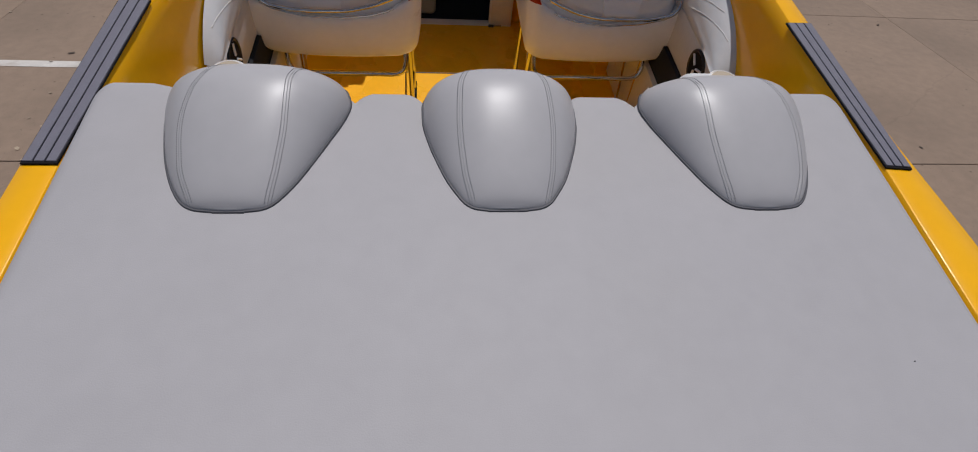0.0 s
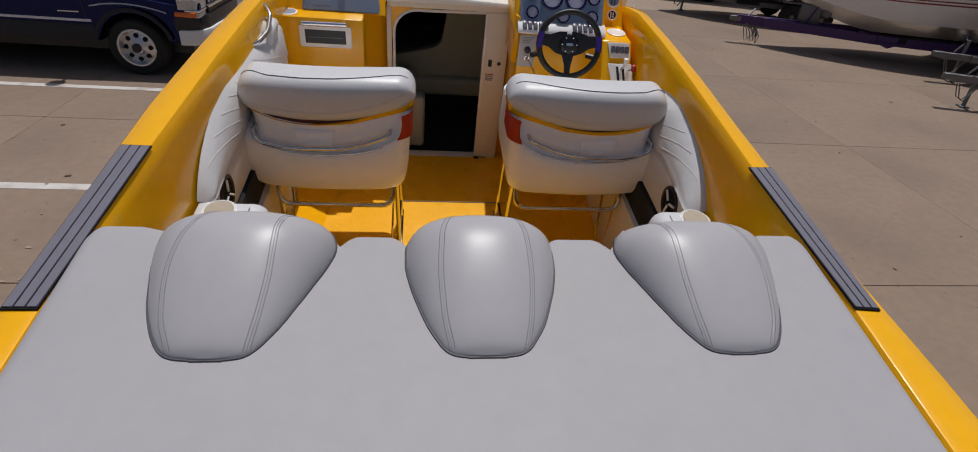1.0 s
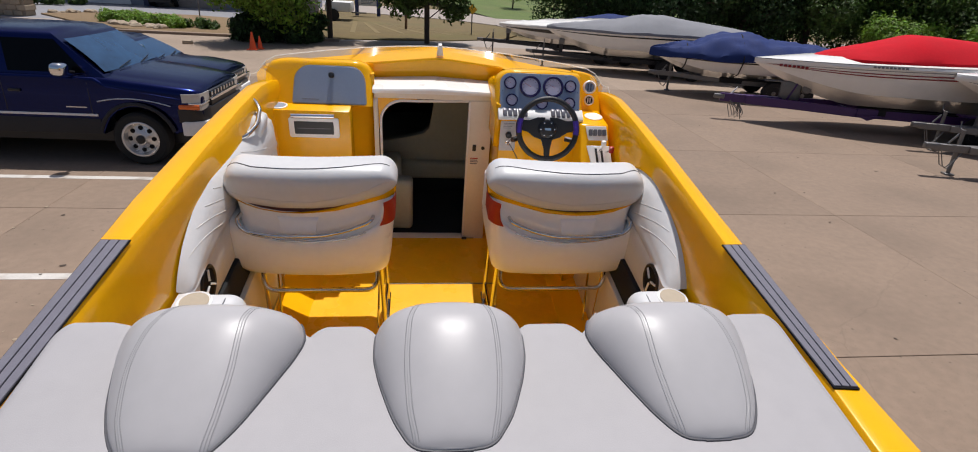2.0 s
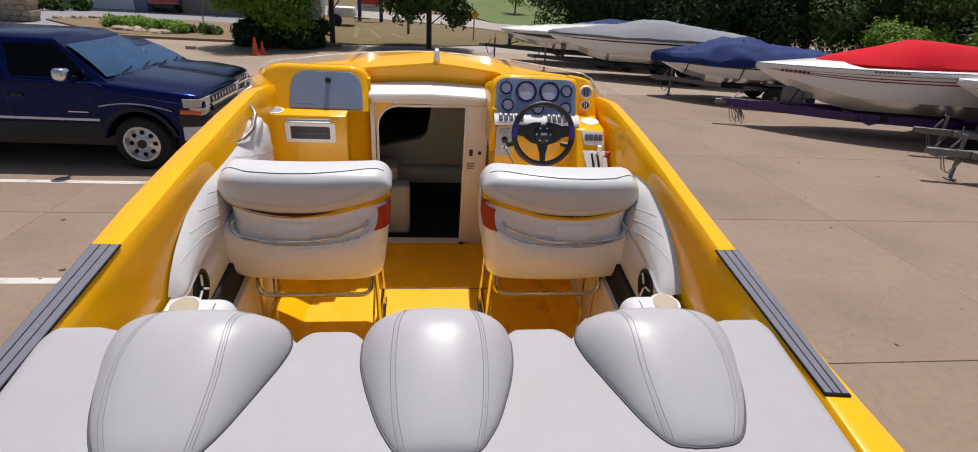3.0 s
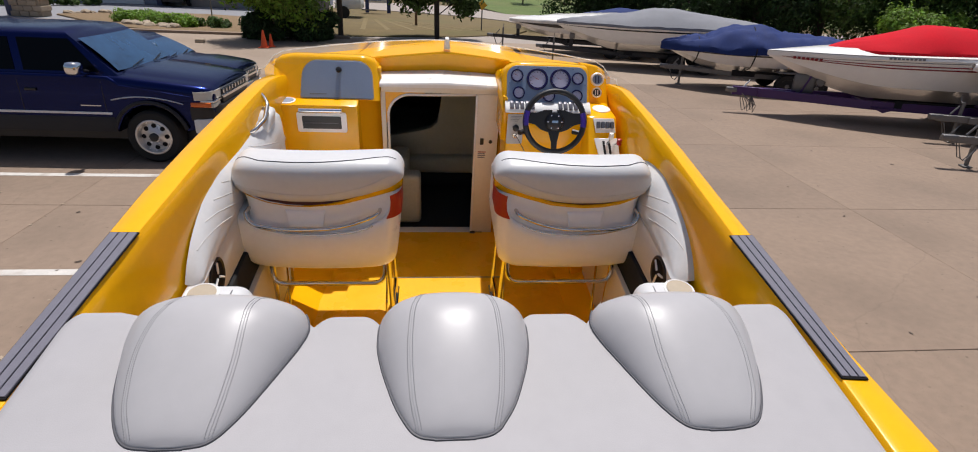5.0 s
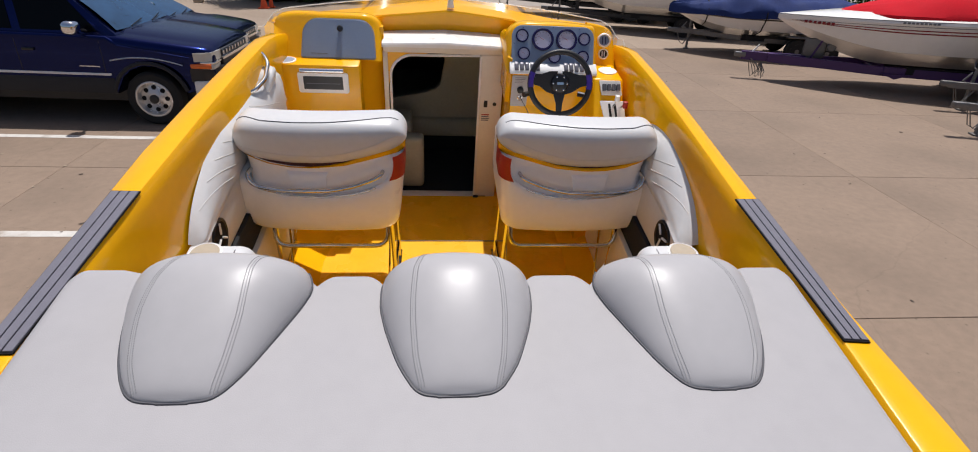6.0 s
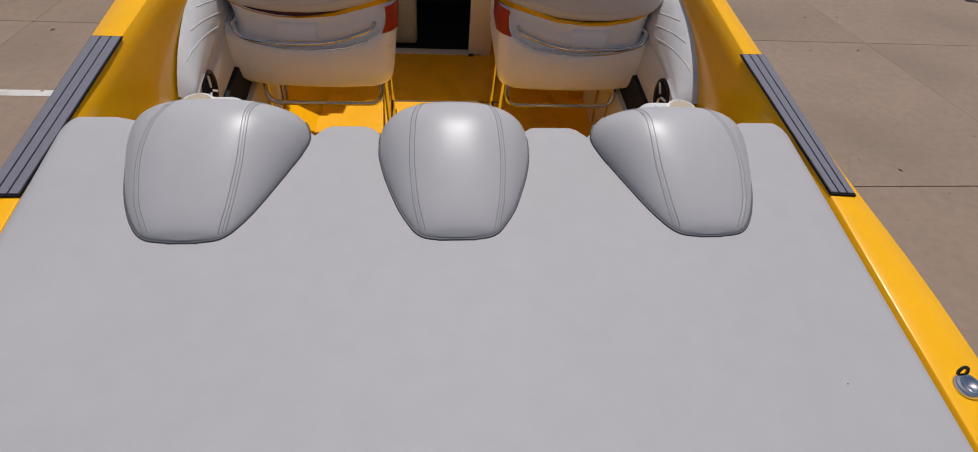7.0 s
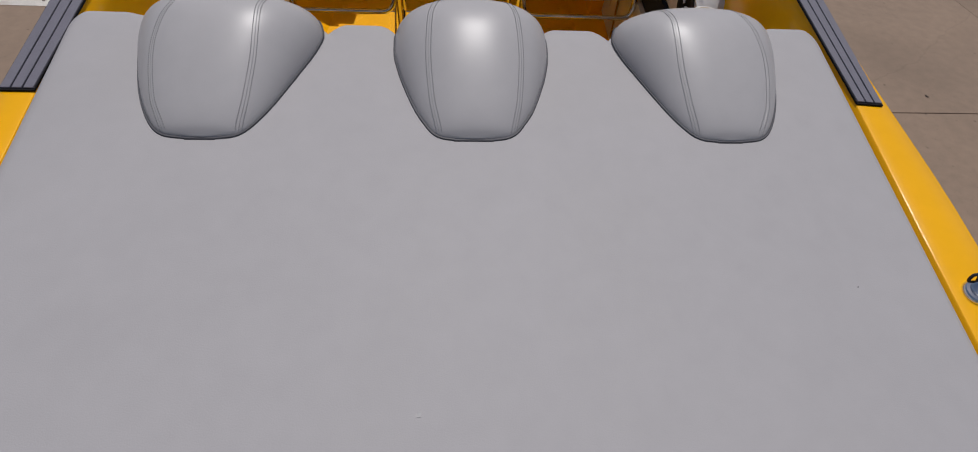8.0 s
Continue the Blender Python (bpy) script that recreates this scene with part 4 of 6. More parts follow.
part("key_switch", lathe([(0.014, 0.0), (0.014, 0.008), (0.008, 0.010), (0.004, 0.022), (0, 0.022)], 16, kf @ Matrix.Translation((0.002, -0.005, -0.05)) @ pose(0, 0, 0, 90), cap=(True, False)), CHROME, kp)
for k in range(4):
    part("lettering", prism([(-0.03, 0.062 - 0.009 * k), (0.03 - 0.006 * k, 0.062 - 0.009 * k), (0.03 - 0.006 * k, 0.059 - 0.009 * k), (-0.03, 0.059 - 0.009 * k)], -0.0056, -0.004, kf), STITCH, kp)
part("lanyard", tube([(0.40, 3.655, -0.25), (0.43, 3.60, -0.29), (0.47, 3.60, -0.37), (0.49, 3.62, -0.42)], 0.0022, 5), BLACK, boat)
# vents
for vz, r in ((0.142, 0.038), (0.070, 0.029)):
    vf = face((0.868, 3.83, -0.13), (0, 0.085, 0.178)) @ Matrix.Translation((0, -0.002, vz)) @ pose(0, 0, 0, 90)
    v = part("air_vent", lathe([(r, -0.002), (r, 0.006), (r * 0.85, 0.011), (r * 0.74, 0.008), (r * 0.72, 0.002)], 26, vf, cap=(True, True)), WHITE_GEL, boat, "round white dash vent")
    part("grille", lathe([(r * 0.72, 0.0025), (0, 0.003)], 26, vf, cap=(False, False)), SILVER_PANEL if r > 0.03 else BLACK, v)
    for k in (-1, 1):
        part("vane", prism([(k * r * 0.22 - 0.003, -r * 0.5), (k * r * 0.22 + 0.003, -r * 0.5), (k * r * 0.22 + 0.003, r * 0.5), (k * r * 0.22 - 0.003, r * 0.5)], -0.004, 0.006, vf @ pose(0, 0, 0, -90)), WHITE_GEL if r < 0.03 else BLUE_STEEL, v)

# starboard side console with throttle
part("side_console", y_prism([(3.63, -0.118), (3.80, -0.120), (4.03, -0.12), (4.03, -1.11), (3.46, -1.11), (3.46, -0.36)], 0.772, 0.932, 0.010), GEL, boat)
part("cup_holder", lathe([(0.050, 0.0), (0.050, 0.004), (0.044, 0.006), (0.040, 0.004), (0.0, 0.003)], 28, pose(0.875, 3.745, -0.119), cap=(True, False)), WHITE_GEL, boat, "white-rimmed cup holder")
cf = face((0.863, 3.63, -0.118), (0, 0.17, 0.242))
sp = part("switch_plate", prism([(-0.062, -0.008), (0.052, -0.008), (0.062, -0.085), (-0.048, -0.085)], -0.006, 0.0, cf, 0.002, 1), WHITE_GEL, boat, "white plate with four rocker switches")
for k in range(4):
    x = -0.036 + 0.025 * k
    part("rocker_switch", prism(rounded(x - 0.010, x + 0.010, -0.062, -0.028, 0.003, 2), -0.018, -0.004, cf, 0.002, 1), GUN_GREY, sp)
tp = part("throttle_box", prism([(-0.058, -0.115), (0.07, -0.115), (0.085, -0.225), (-0.03, -0.225)], -0.010, 0.0, cf, 0.003, 1), WHITE_GEL, boat, "white throttle box with two levers")
for k in range(2):
    part("slot", prism([(-0.015 + 0.03 * k, -0.13), (-0.003 + 0.03 * k, -0.13), (0.008 + 0.03 * k, -0.21), (-0.004 + 0.03 * k, -0.21)], -0.0115, -0.006, cf), BLACK, tp)
for k, (mt, nm) in enumerate(((WHITE_GEL, "white throttle lever"), (RED, "red-topped shift lever"))):
    a = cf @ Vector((0.012 + 0.035 * k, -0.005, -0.15))
    b = cf @ Vector((0.014 + 0.042 * k, -0.075, -0.118 - 0.03 * k))
    lv = part("lever", tube([a, b], 0.006, 8), CHROME, tp, nm)
    part("grip", box(b.x - 0.012, b.x + 0.012, b.y - 0.012, b.y + 0.012, b.z - 0.016, b.z + 0.020, 0.006), mt, lv)

# ---- steering wheel ----
wheel = thing("steering_wheel", BOAT, "black three-spoke sports steering wheel with purple inserts", "steering wheel", at=(0.566, 3.66, -0.20))
WM = Matrix.Translation((0.566, 3.50, -0.095)) @ pose(0, 0, 0, 90 - 23, 0, 0)
rim_pts = [WM @ Vector((0.152 * math.cos(a), 0.152 * math.sin(a), 0)) for a in [i * math.tau / 48 for i in range(48)]]
part("rim", tube(rim_pts, 0.0145, 10, True), BLACK_LEATHER, wheel)
for a0, a1 in ((160, 190), (-10, 20)):
    part("insert", tube([WM @ Vector((0.150 * math.cos(radians(a)), 0.150 * math.sin(radians(a)), 0.001)) for a in range(a0, a1 + 1, 4)], 0.0152, 10), PURPLE, wheel, "purple rim insert")
for a, wide in ((172, 1.15), (8, 1.15), (270, 0.62)):
    d = Vector((math.cos(radians(a)), math.sin(radians(a)), 0))
    e = Vector((-d.y, d.x, 0)) * wide
    pts = [d * 0.02 + e * 0.050, d * 0.06 + e * 0.044, d * 0.10 + e * 0.026, d * 0.146 + e * 0.022, d * 0.146 - e * 0.022, d * 0.10 - e * 0.026, d * 0.06 - e * 0.044, d * 0.02 - e * 0.050]
    part("spoke", loft([[WM @ (p + Vector((0, 0, -0.012 + h + (-0.004 if p.length < 0.09 else 0.006)))) for p in pts] for h in (0.0, 0.007)]), BLACK_LEATHER, wheel)
hub = part("hub", lathe([(0.048, -0.02), (0.048, -0.006), (0.042, 0.002), (0.028, 0.006), (0.0, 0.008)], 28, WM, cap=(True, False)), BLACK, wheel)
for k in range(6):
    a = k * math.tau / 6
    part("bolt", lathe([(0.0038, 0.0), (0.0038, 0.004), (0, 0.005)], 8, WM @ Matrix.Translation((0.036 * math.cos(a), 0.036 * math.sin(a), 0.002)), cap=(True, False)), CHROME, hub)
part("badge", prism(rounded(-0.016, 0.016, -0.006, 0.006, 0.002, 2), -0.010, -0.006, WM @ pose(0, 0, 0, -90)), CHROME, hub)
part("column", tube([WM @ Vector((0, 0, -0.015)), WM @ Vector((0, 0, -0.19))], 0.036, 16), BLACK, wheel)
for s in (-1, 1):
    part("paddle", tube([WM @ Vector((s * 0.125, -0.05, -0.12)), WM @ Vector((s * 0.168, -0.06, -0.09))], 0.014, 8), BLACK, wheel)

# ---- cabin door ----
part("door_cap", loft([[(x, y0, -0.105), (x, y0, zt - 0.012), (x, y0 + 0.006, zt - 0.003), (x, y0 + 0.03, zt), (x, y1, zt + 0.004), (x, y1, -0.105)] for x, y0, y1, zt in ((-0.352, 3.962, 4.15, -0.083), (-0.18, 3.966, 4.17, -0.078), (0.0, 3.968, 4.18, -0.072), (0.18, 3.968, 4.17, -0.078), (0.346, 3.964, 4.15, -0.083))]), WHITE_GEL, boat, "white peaked cap over the cabin door", angle=30)
door = part("door_frame", box(-0.346, 0.338, 3.975, 4.012, -0.138, -0.105, 0.003), CREAM, boat, "cream door frame")
part("jamb", box(-0.350, -0.324, 3.975, 4.012, -1.12, -0.138, 0.003), CREAM, door)
part("sill", box(-0.346, 0.338, 3.960, 4.03, -1.125, -1.094, 0.006), CREAM, door)
arc = [(-0.310 + 0.13 * (1 - math.cos(radians(a))), -0.280 + 0.126 * math.sin(radians(a))) for a in range(0, 91, 10)]
part("corner_panel", prism([(-0.324, -0.138), (-0.324, -0.34)] + arc + [(-0.10, -0.154), (-0.10, -0.138)], 3.99, 4.01), GEL, door)
part("opening_trim", tube([(-0.312, 3.988, -1.10), (-0.311, 3.988, -0.32)] + [(x, 3.988, z) for x, z in arc] + [(-0.10, 3.988, -0.154), (0.20, 3.988, -0.147)], 0.008, 6), WHITE_GEL, door)
leaf = part("sliding_door", box(0.203, 0.338, 3.968, 3.990, -1.105, -0.138, 0.003), CREAM, boat, "cream sliding cabin door pushed open")
part("edge_trim", box(0.196, 0.208, 3.962, 3.992, -1.105, -0.142, 0.002), WHITE_GEL, leaf)
part("switch", box(0.232, 0.254, 3.960, 3.969, -0.452, -0.410, 0.003), BLACK, leaf)
part("lock", lathe([(0.011, 0.0), (0.011, 0.006), (0, 0.007)], 16, pose(0.296, 3.968, -0.432, 90), cap=(True, False)), BLACK, leaf)
for k in range(4):
    part("lettering", box(0.222, 0.270 - 0.004 * (k % 2), 3.966, 3.9685, -0.505 - 0.012 * k, -0.499 - 0.012 * k), RED if k == 0 else STITCH, leaf, "warning label lines")
part("latch", box(0.195, 0.228, 3.945, 3.960, -1.118, -1.080, 0.003), BLACK, boat)
part("hasp", box(0.228, 0.275, 3.948, 3.9595, -1.090, -1.081, 0.002), STEEL, boat)

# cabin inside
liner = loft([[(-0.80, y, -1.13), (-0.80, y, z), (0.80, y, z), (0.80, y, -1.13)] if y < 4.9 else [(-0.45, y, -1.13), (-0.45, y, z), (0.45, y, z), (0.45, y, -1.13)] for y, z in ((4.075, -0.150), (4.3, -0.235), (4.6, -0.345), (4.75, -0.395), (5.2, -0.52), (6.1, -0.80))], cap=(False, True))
part("cabin_liner", liner, NEAR_BLACK, boat, "near-black cabin lining")
part("berth_cushion", plan([(-0.78, 4.60), (0.70, 4.60), (0.45, 5.6), (-0.45, 5.6)], -1.0, -0.865, 0.03, 3), CUSHION, boat, "pale cushion on the cabin berth")
# Dark board drawn for the black opening under the berth.
part("berth_riser", box(-0.79, 0.79, 4.64, 4.68, -1.12, -0.98), NEAR_BLACK, boat)
niche = [(0.015, -0.365), (0.012, -0.42), (-0.018, -0.612), (-0.06, -0.655), (-0.143, -0.680), (-0.341, -0.722), (-0.75, -0.74), (-0.75, -0.88), (0.75, -0.88), (0.75, -0.365)]
part("berth_backrest", prism(niche, 4.66, 4.72, r=0.006), CUSHION, boat, "pale cabin panel round a dark opening")
part("side_cushion", plan([(-0.5, 4.10), (-0.128, 4.10), (-0.128, 4.22), (-0.5, 4.22)], -1.12, -0.752, 0.03, 3), CUSHION, boat)
part("side_cushion", plan([(-0.6, 4.24), (-0.21, 4.24), (-0.21, 4.44), (-0.6, 4.44)], -1.12, -0.690, 0.03, 3), CUSHION, boat)

# ---- low windscreen ----
us = [i / 20 for i in range(-20, 21)]


def screen(u, top):
    a = abs(u)
    x = (0.952 if not top else 0.930) * u
    y = 4.205 - 0.36 * a ** 1.7 + (0.0 if top else 0.075)
    if top:
        z = 0.100 - 0.075 * max(0, (a - 0.90) / 0.10) ** 2
    else:
        z = 0.044 * (1 - a ** 1.5) + 0.002 - 0.07 * min(1, max(0, a - 0.35) / 0.2)
    return Vector((x, y, z))


bm = loft([[screen(u, False) for u in us], [screen(u, True) for u in us]], closed=False, cap=(False, False))
ws = part("windscreen", bm, PLEXI, boat, "low clear wraparound windscreen")
ws.visible_shadow = False
part("screen_edge", tube([(-0.958, 3.79, 0.003), (-0.952, 3.815, 0.03)] + [screen(u, True) for u in us] + [(0.952, 3.815, 0.03), (0.958, 3.79, 0.003)], 0.0028, 6), PLEXI_EDGE, ws).visible_shadow = False
part("centre_clip", prism([(-0.020, 0.052), (0.020, 0.052), (0.010, 0.112), (-0.010, 0.112)], 4.185, 4.235, Matrix.Translation((0.03, 0, 0)), 0.003), SIGN_WHITE, ws)

# ---- cockpit sides ----
TOP = [(2.475, -0.305), (2.50, -0.275), (2.54, -0.240), (2.60, -0.200), (2.68, -0.165), (2.78, -0.135), (2.95, -0.112), (3.2, -0.122), (3.5, -0.160), (3.68, -0.19)]
TOP_PORT = TOP[:7] + [(3.2, -0.122), (3.36, -0.125), (3.45, -0.105), (3.54, -0.088), (3.60, -0.095), (3.68, -0.14)]


def pad_x(y, f, s, edge=1.0, lift=0.0):
    """How far out the side pad stands at y, f of the way down."""
    bulge = math.sin(math.pi * min(1, f * 1.15)) ** 0.5 if f < 0.87 else math.sin(math.pi * f) ** 0.5
    root = lerp(INNER_R, y) + 0.006 if s > 0 else min(0.930, lerp(INNER_L, y) + 0.006)
    thick = 0.032 if s > 0 else lerp([(3.1, 0.032), (3.45, 0.046), (3.60, 0.040), (3.68, 0.02)], y)
    return s * (root - (0.078 if s > 0 else 0.045) * f - (thick + lift) * bulge * edge)


for s in (1, -1):
    rows = []
    top_line = TOP if s > 0 else TOP_PORT
    front = 3.68 if s < 0 else 3.36
    for i in range(31):
        y = 2.475 + (front - 2.475) * (i / 30) ** 1.3
        zt, zb = lerp(top_line, y) - (0.0 if s < 0 else 0.10 * max(0.0, (y - 3.0) / 0.36) ** 2), -0.318
        row = []
        for k in range(9):
            f = k / 8
            edge = min(1.0, (y - 2.475) / 0.03) ** 0.5 if y < 2.505 else 1.0
            row.append((pad_x(y, f, s, edge), y, zt + (zb - zt) * f))
        rows.append(row)
    padp = part("side_pad", loft(rows, closed=False, cap=(False, False)), VINYL_WHITE, boat, "white quilted vinyl side pad", angle=60)
    for k in range(7 if s < 0 else 3):
        y = 2.48 + 0.115 * k
        pts = []
        for j in range(9):
            f = 0.12 + 0.68 * j / 8
            yy = min(front - 0.02, y + 0.04 + 0.46 * f)
            zt = lerp(top_line, yy)
            pts.append((pad_x(yy, f, s, 1.0, -0.0012), yy, zt + (-0.318 - zt) * f))
        part("quilt_seam", tube(pts, 0.0024, 6), SEAM_LIGHT, padp)
    part("side_panel", plan([(s * 0.93, 2.2), (s * 0.890, 2.2), (s * 0.882, 3.15), (s * 0.874, front - 0.01), (s * 0.91, front - 0.01)], -0.50, -0.312, 0.006), VINYL_WHITE, boat, "white lower side panel")
    # Shadow gap between side panel and ledge, drawn as a dark strip.
    part("side_kick", plan([(s * 0.93, 2.0), (s * 0.875, 2.0), (s * 0.865, 3.72), (s * 0.91, 3.72)], -0.70, -0.505, 0.004), NEAR_BLACK, boat, "near-black strip for the shade below the side panel")
    part("side_ledge", plan([(s * 0.93, 2.0), (s * 0.852, 2.0), (s * 0.838, 3.72), (s * 0.91, 3.72)], -1.10, -0.655, 0.012), CREAM, boat, "cream moulded lower side ledge")
    sm = Matrix.Translation((s * 0.883, 2.63, -0.392)) @ pose(0, 0, 0, 0, -90 * s, 0)
    spk = part("speaker", lathe([(0.075, -0.004), (0.075, 0.003), (0.069, 0.006), (0.064, 0.003), (0.060, 0.0)], 28, sm, cap=(True, True)), BLACK, boat, "round black speaker with a pale spoke grille")
    part("cone", lathe([(0.061, 0.0025), (0.03, 0.0008), (0, 0.003)], 24, sm, cap=(False, False)), MAT_DARK, spk)
    for k in range(3):
        a = radians(50 + 120 * k)
        d = Vector((math.cos(a), math.sin(a), 0))
        part("spoke", tube([sm @ (d * 0.012 + Vector((0, 0, 0.004))), sm @ (d * 0.058 + Vector((0, 0, 0.004)))], 0.005, 6), WHITE_GEL, spk)
    # armrest with cup holder at the ends of the rear backrest
    x0, x1 = (0.612, 0.815)
    arm = part("armrest", box(min(s * x0, s * x1), max(s * x0, s * x1), 1.96, 2.285, -0.62, -0.128, 0.055, 6), VINYL_WHITE, boat, "white padded armrest", angle=60)
    part("cup_rim", lathe([(0.050, 0.0), (0.050, 0.002), (0.047, 0.003), (0.045, 0.001)], 28, pose(s * 0.752, 2.215, -0.1285), cap=(True, True)), WHITE_GEL, arm)
    part("cup_well", lathe([(0.042, 0.0), (0.0, 0.0004)], 28, pose(s * 0.752, 2.215, -0.1245), cap=(False, False)), CUP_BEIGE, arm)
    part("seam", tube([(s * 0.668, 2.02, -0.1275), (s * 0.668, 2.225, -0.1275), (s * 0.668, 2.262, -0.138), (s * 0.668, 2.281, -0.161), (s * 0.668, 2.2855, -0.2)], 0.002, 5), STITCH, arm)

# grab handle and the cushion corner beside it
part("grab_handle", tube(bend([(-0.900, 3.600, -0.022), (-0.878, 3.575, -0.028), (-0.852, 3.530, -0.046), (-0.852, 3.448, -0.090), (-0.885, 3.375, -0.115), (-0.915, 3.360, -0.124)], 0.02, 4), 0.0105, 10), STEEL, boat, "bent stainless grab handle")


def wing(rings, r=0.03):
    """A padded upright: plan boxes (z, x0, x1, y0, y1) from the foot to the crown."""
    return loft([[(x, y, z) for x, y in rounded(x0, x1, y0, y1, min(r, (x1 - x0) * 0.45, (y1 - y0) * 0.45), 5)] for z, x0, x1, y0, y1 in rings])


part("corner_cushion", wing([(-0.70, -0.96, -0.895, 3.42, 3.60), (-0.30, -0.96, -0.884, 3.42, 3.60), (-0.20, -0.945, -0.858, 3.43, 3.60), (-0.135, -0.935, -0.838, 3.45, 3.60), (-0.105, -0.925, -0.832, 3.47, 3.60), (-0.088, -0.915, -0.834, 3.50, 3.595), (-0.080, -0.90, -0.845, 3.52, 3.585), (-0.078, -0.885, -0.86, 3.54, 3.57)]), VINYL_WHITE, boat, "white padded corner cushion", angle=80)
part("corner_cushion", wing([(-0.70, -0.94, -0.846, 3.61, 3.722), (-0.35, -0.94, -0.846, 3.61, 3.722), (-0.22, -0.93, -0.845, 3.61, 3.722), (-0.175, -0.92, -0.850, 3.62, 3.715), (-0.158, -0.91, -0.858, 3.63, 3.70), (-0.154, -0.90, -0.87, 3.65, 3.68)], 0.02), VINYL_WHITE, boat, "white padded corner cushion", angle=80)

# ---- trailer under the sport boat ----


def wheel_at(parent, x, y, z, r, w, side, rim_mat, hub_holes=8, label=""):
    """A tyre and rim with its axle along y; side is the outer face's sign."""
    m = Matrix.Translation((x, y, z)) @ pose(0, 0, 0, -90 * side)
    wh = part("wheel", lathe([(r * 0.62, -w * 0.5), (r * 0.90, -w * 0.5), (r * 0.98, -w * 0.40), (r, -w * 0.22), (r, w * 0.22), (r * 0.98, w * 0.40), (r * 0.90, w * 0.5), (r * 0.60, w * 0.48)], 36, m, cap=(True, False)), TYRE, parent, label)
    rim = part("rim", lathe([(r * 0.66, w * 0.44), (r * 0.67, w * 0.52), (r * 0.64, w * 0.555), (r * 0.60, w * 0.55), (r * 0.575, w * 0.46), (r * 0.56, w * 0.30), (r * 0.52, w * 0.24), (r * 0.36, w * 0.30), (r * 0.24, w * 0.40), (r * 0.20, w * 0.47), (0.0, w * 0.48)], 40, m, cap=(False, False)), rim_mat, wh)
    for k in range(hub_holes):
        a = k * math.tau / hub_holes
        tilt = m @ Matrix.Translation((r * 0.415 * math.cos(a), r * 0.415 * math.sin(a), w * 0.275))
        part("rim_hole", lathe([(r * 0.088, -0.01), (r * 0.084, 0.012), (0, 0.012)], 14, tilt, cap=(True, False)), MAT_DARK, wh)
    part("hub_cap", lathe([(r * 0.165, w * 0.44), (r * 0.165, w * 0.55), (r * 0.12, w * 0.60), (0, w * 0.60)], 16, m, cap=(False, False)), BLACK, wh)
    return wh


rig = thing("boat_trailer", Matrix.Identity(4), "grey steel boat trailer under the yellow boat", "trailer", at=(0, 2, 0))
for s in (1, -1):
    part("frame_rail", box(s * 0.62 - 0.05, s * 0.62 + 0.05, -0.9, 5.2, 0.38, 0.50, 0.01), FRAME_BLACK, rig)
    bunk = box(s * 0.45 - 0.06, s * 0.45 + 0.06, -0.4, 4.2, -0.03, 0.03)
    bunk.transform(Matrix.Translation((0, 0, 0.545)) @ pose(0, 0, 0, 9.0, 0, 0))
    part("bunk", bunk, NEAR_BLACK, rig)
    part("axle_post", box(s * 0.45 - 0.04, s * 0.45 + 0.04, 3.6, 3.7, 0.45, 1.10), FRAME_BLACK, rig)
    for y in (0.6, 1.45):
        m = Matrix.Translation((s * 0.92, y, 0.33)) @ pose(0, 0, 0, 0, 90 * s, 0)
        part("wheel", lathe([(0.2, -0.1), (0.30, -0.1), (0.33, -0.06), (0.33, 0.06), (0.30, 0.1), (0.2, 0.1), (0, 0.08)], 28, m, cap=(True, False)), TYRE, rig)
for y in (0.6, 1.45, 3.65, 5.1):
    part("cross_member", box(-0.86 if y < 2 else -0.62, 0.86 if y < 2 else 0.62, y - 0.04, y + 0.04, 0.36, 0.44, 0.006), FRAME_BLACK, rig)
part("tongue", box(-0.06, 0.06, 5.1, 7.6, 0.38, 0.50, 0.01), FRAME_BLACK, rig)
part("tongue_jack", tube([(0, 7.2, 0.75), (0, 7.2, 0.0)], 0.035, 8), FRAME_BLACK, rig)

# ---- dark blue sport utility truck ----


def car_arch(cx, r, n=9):
    return [(cx + r * math.cos(radians(a)), 0.40 + r * math.sin(radians(a))) for a in [180 - 180 * i / n for i in range(n + 1)]]


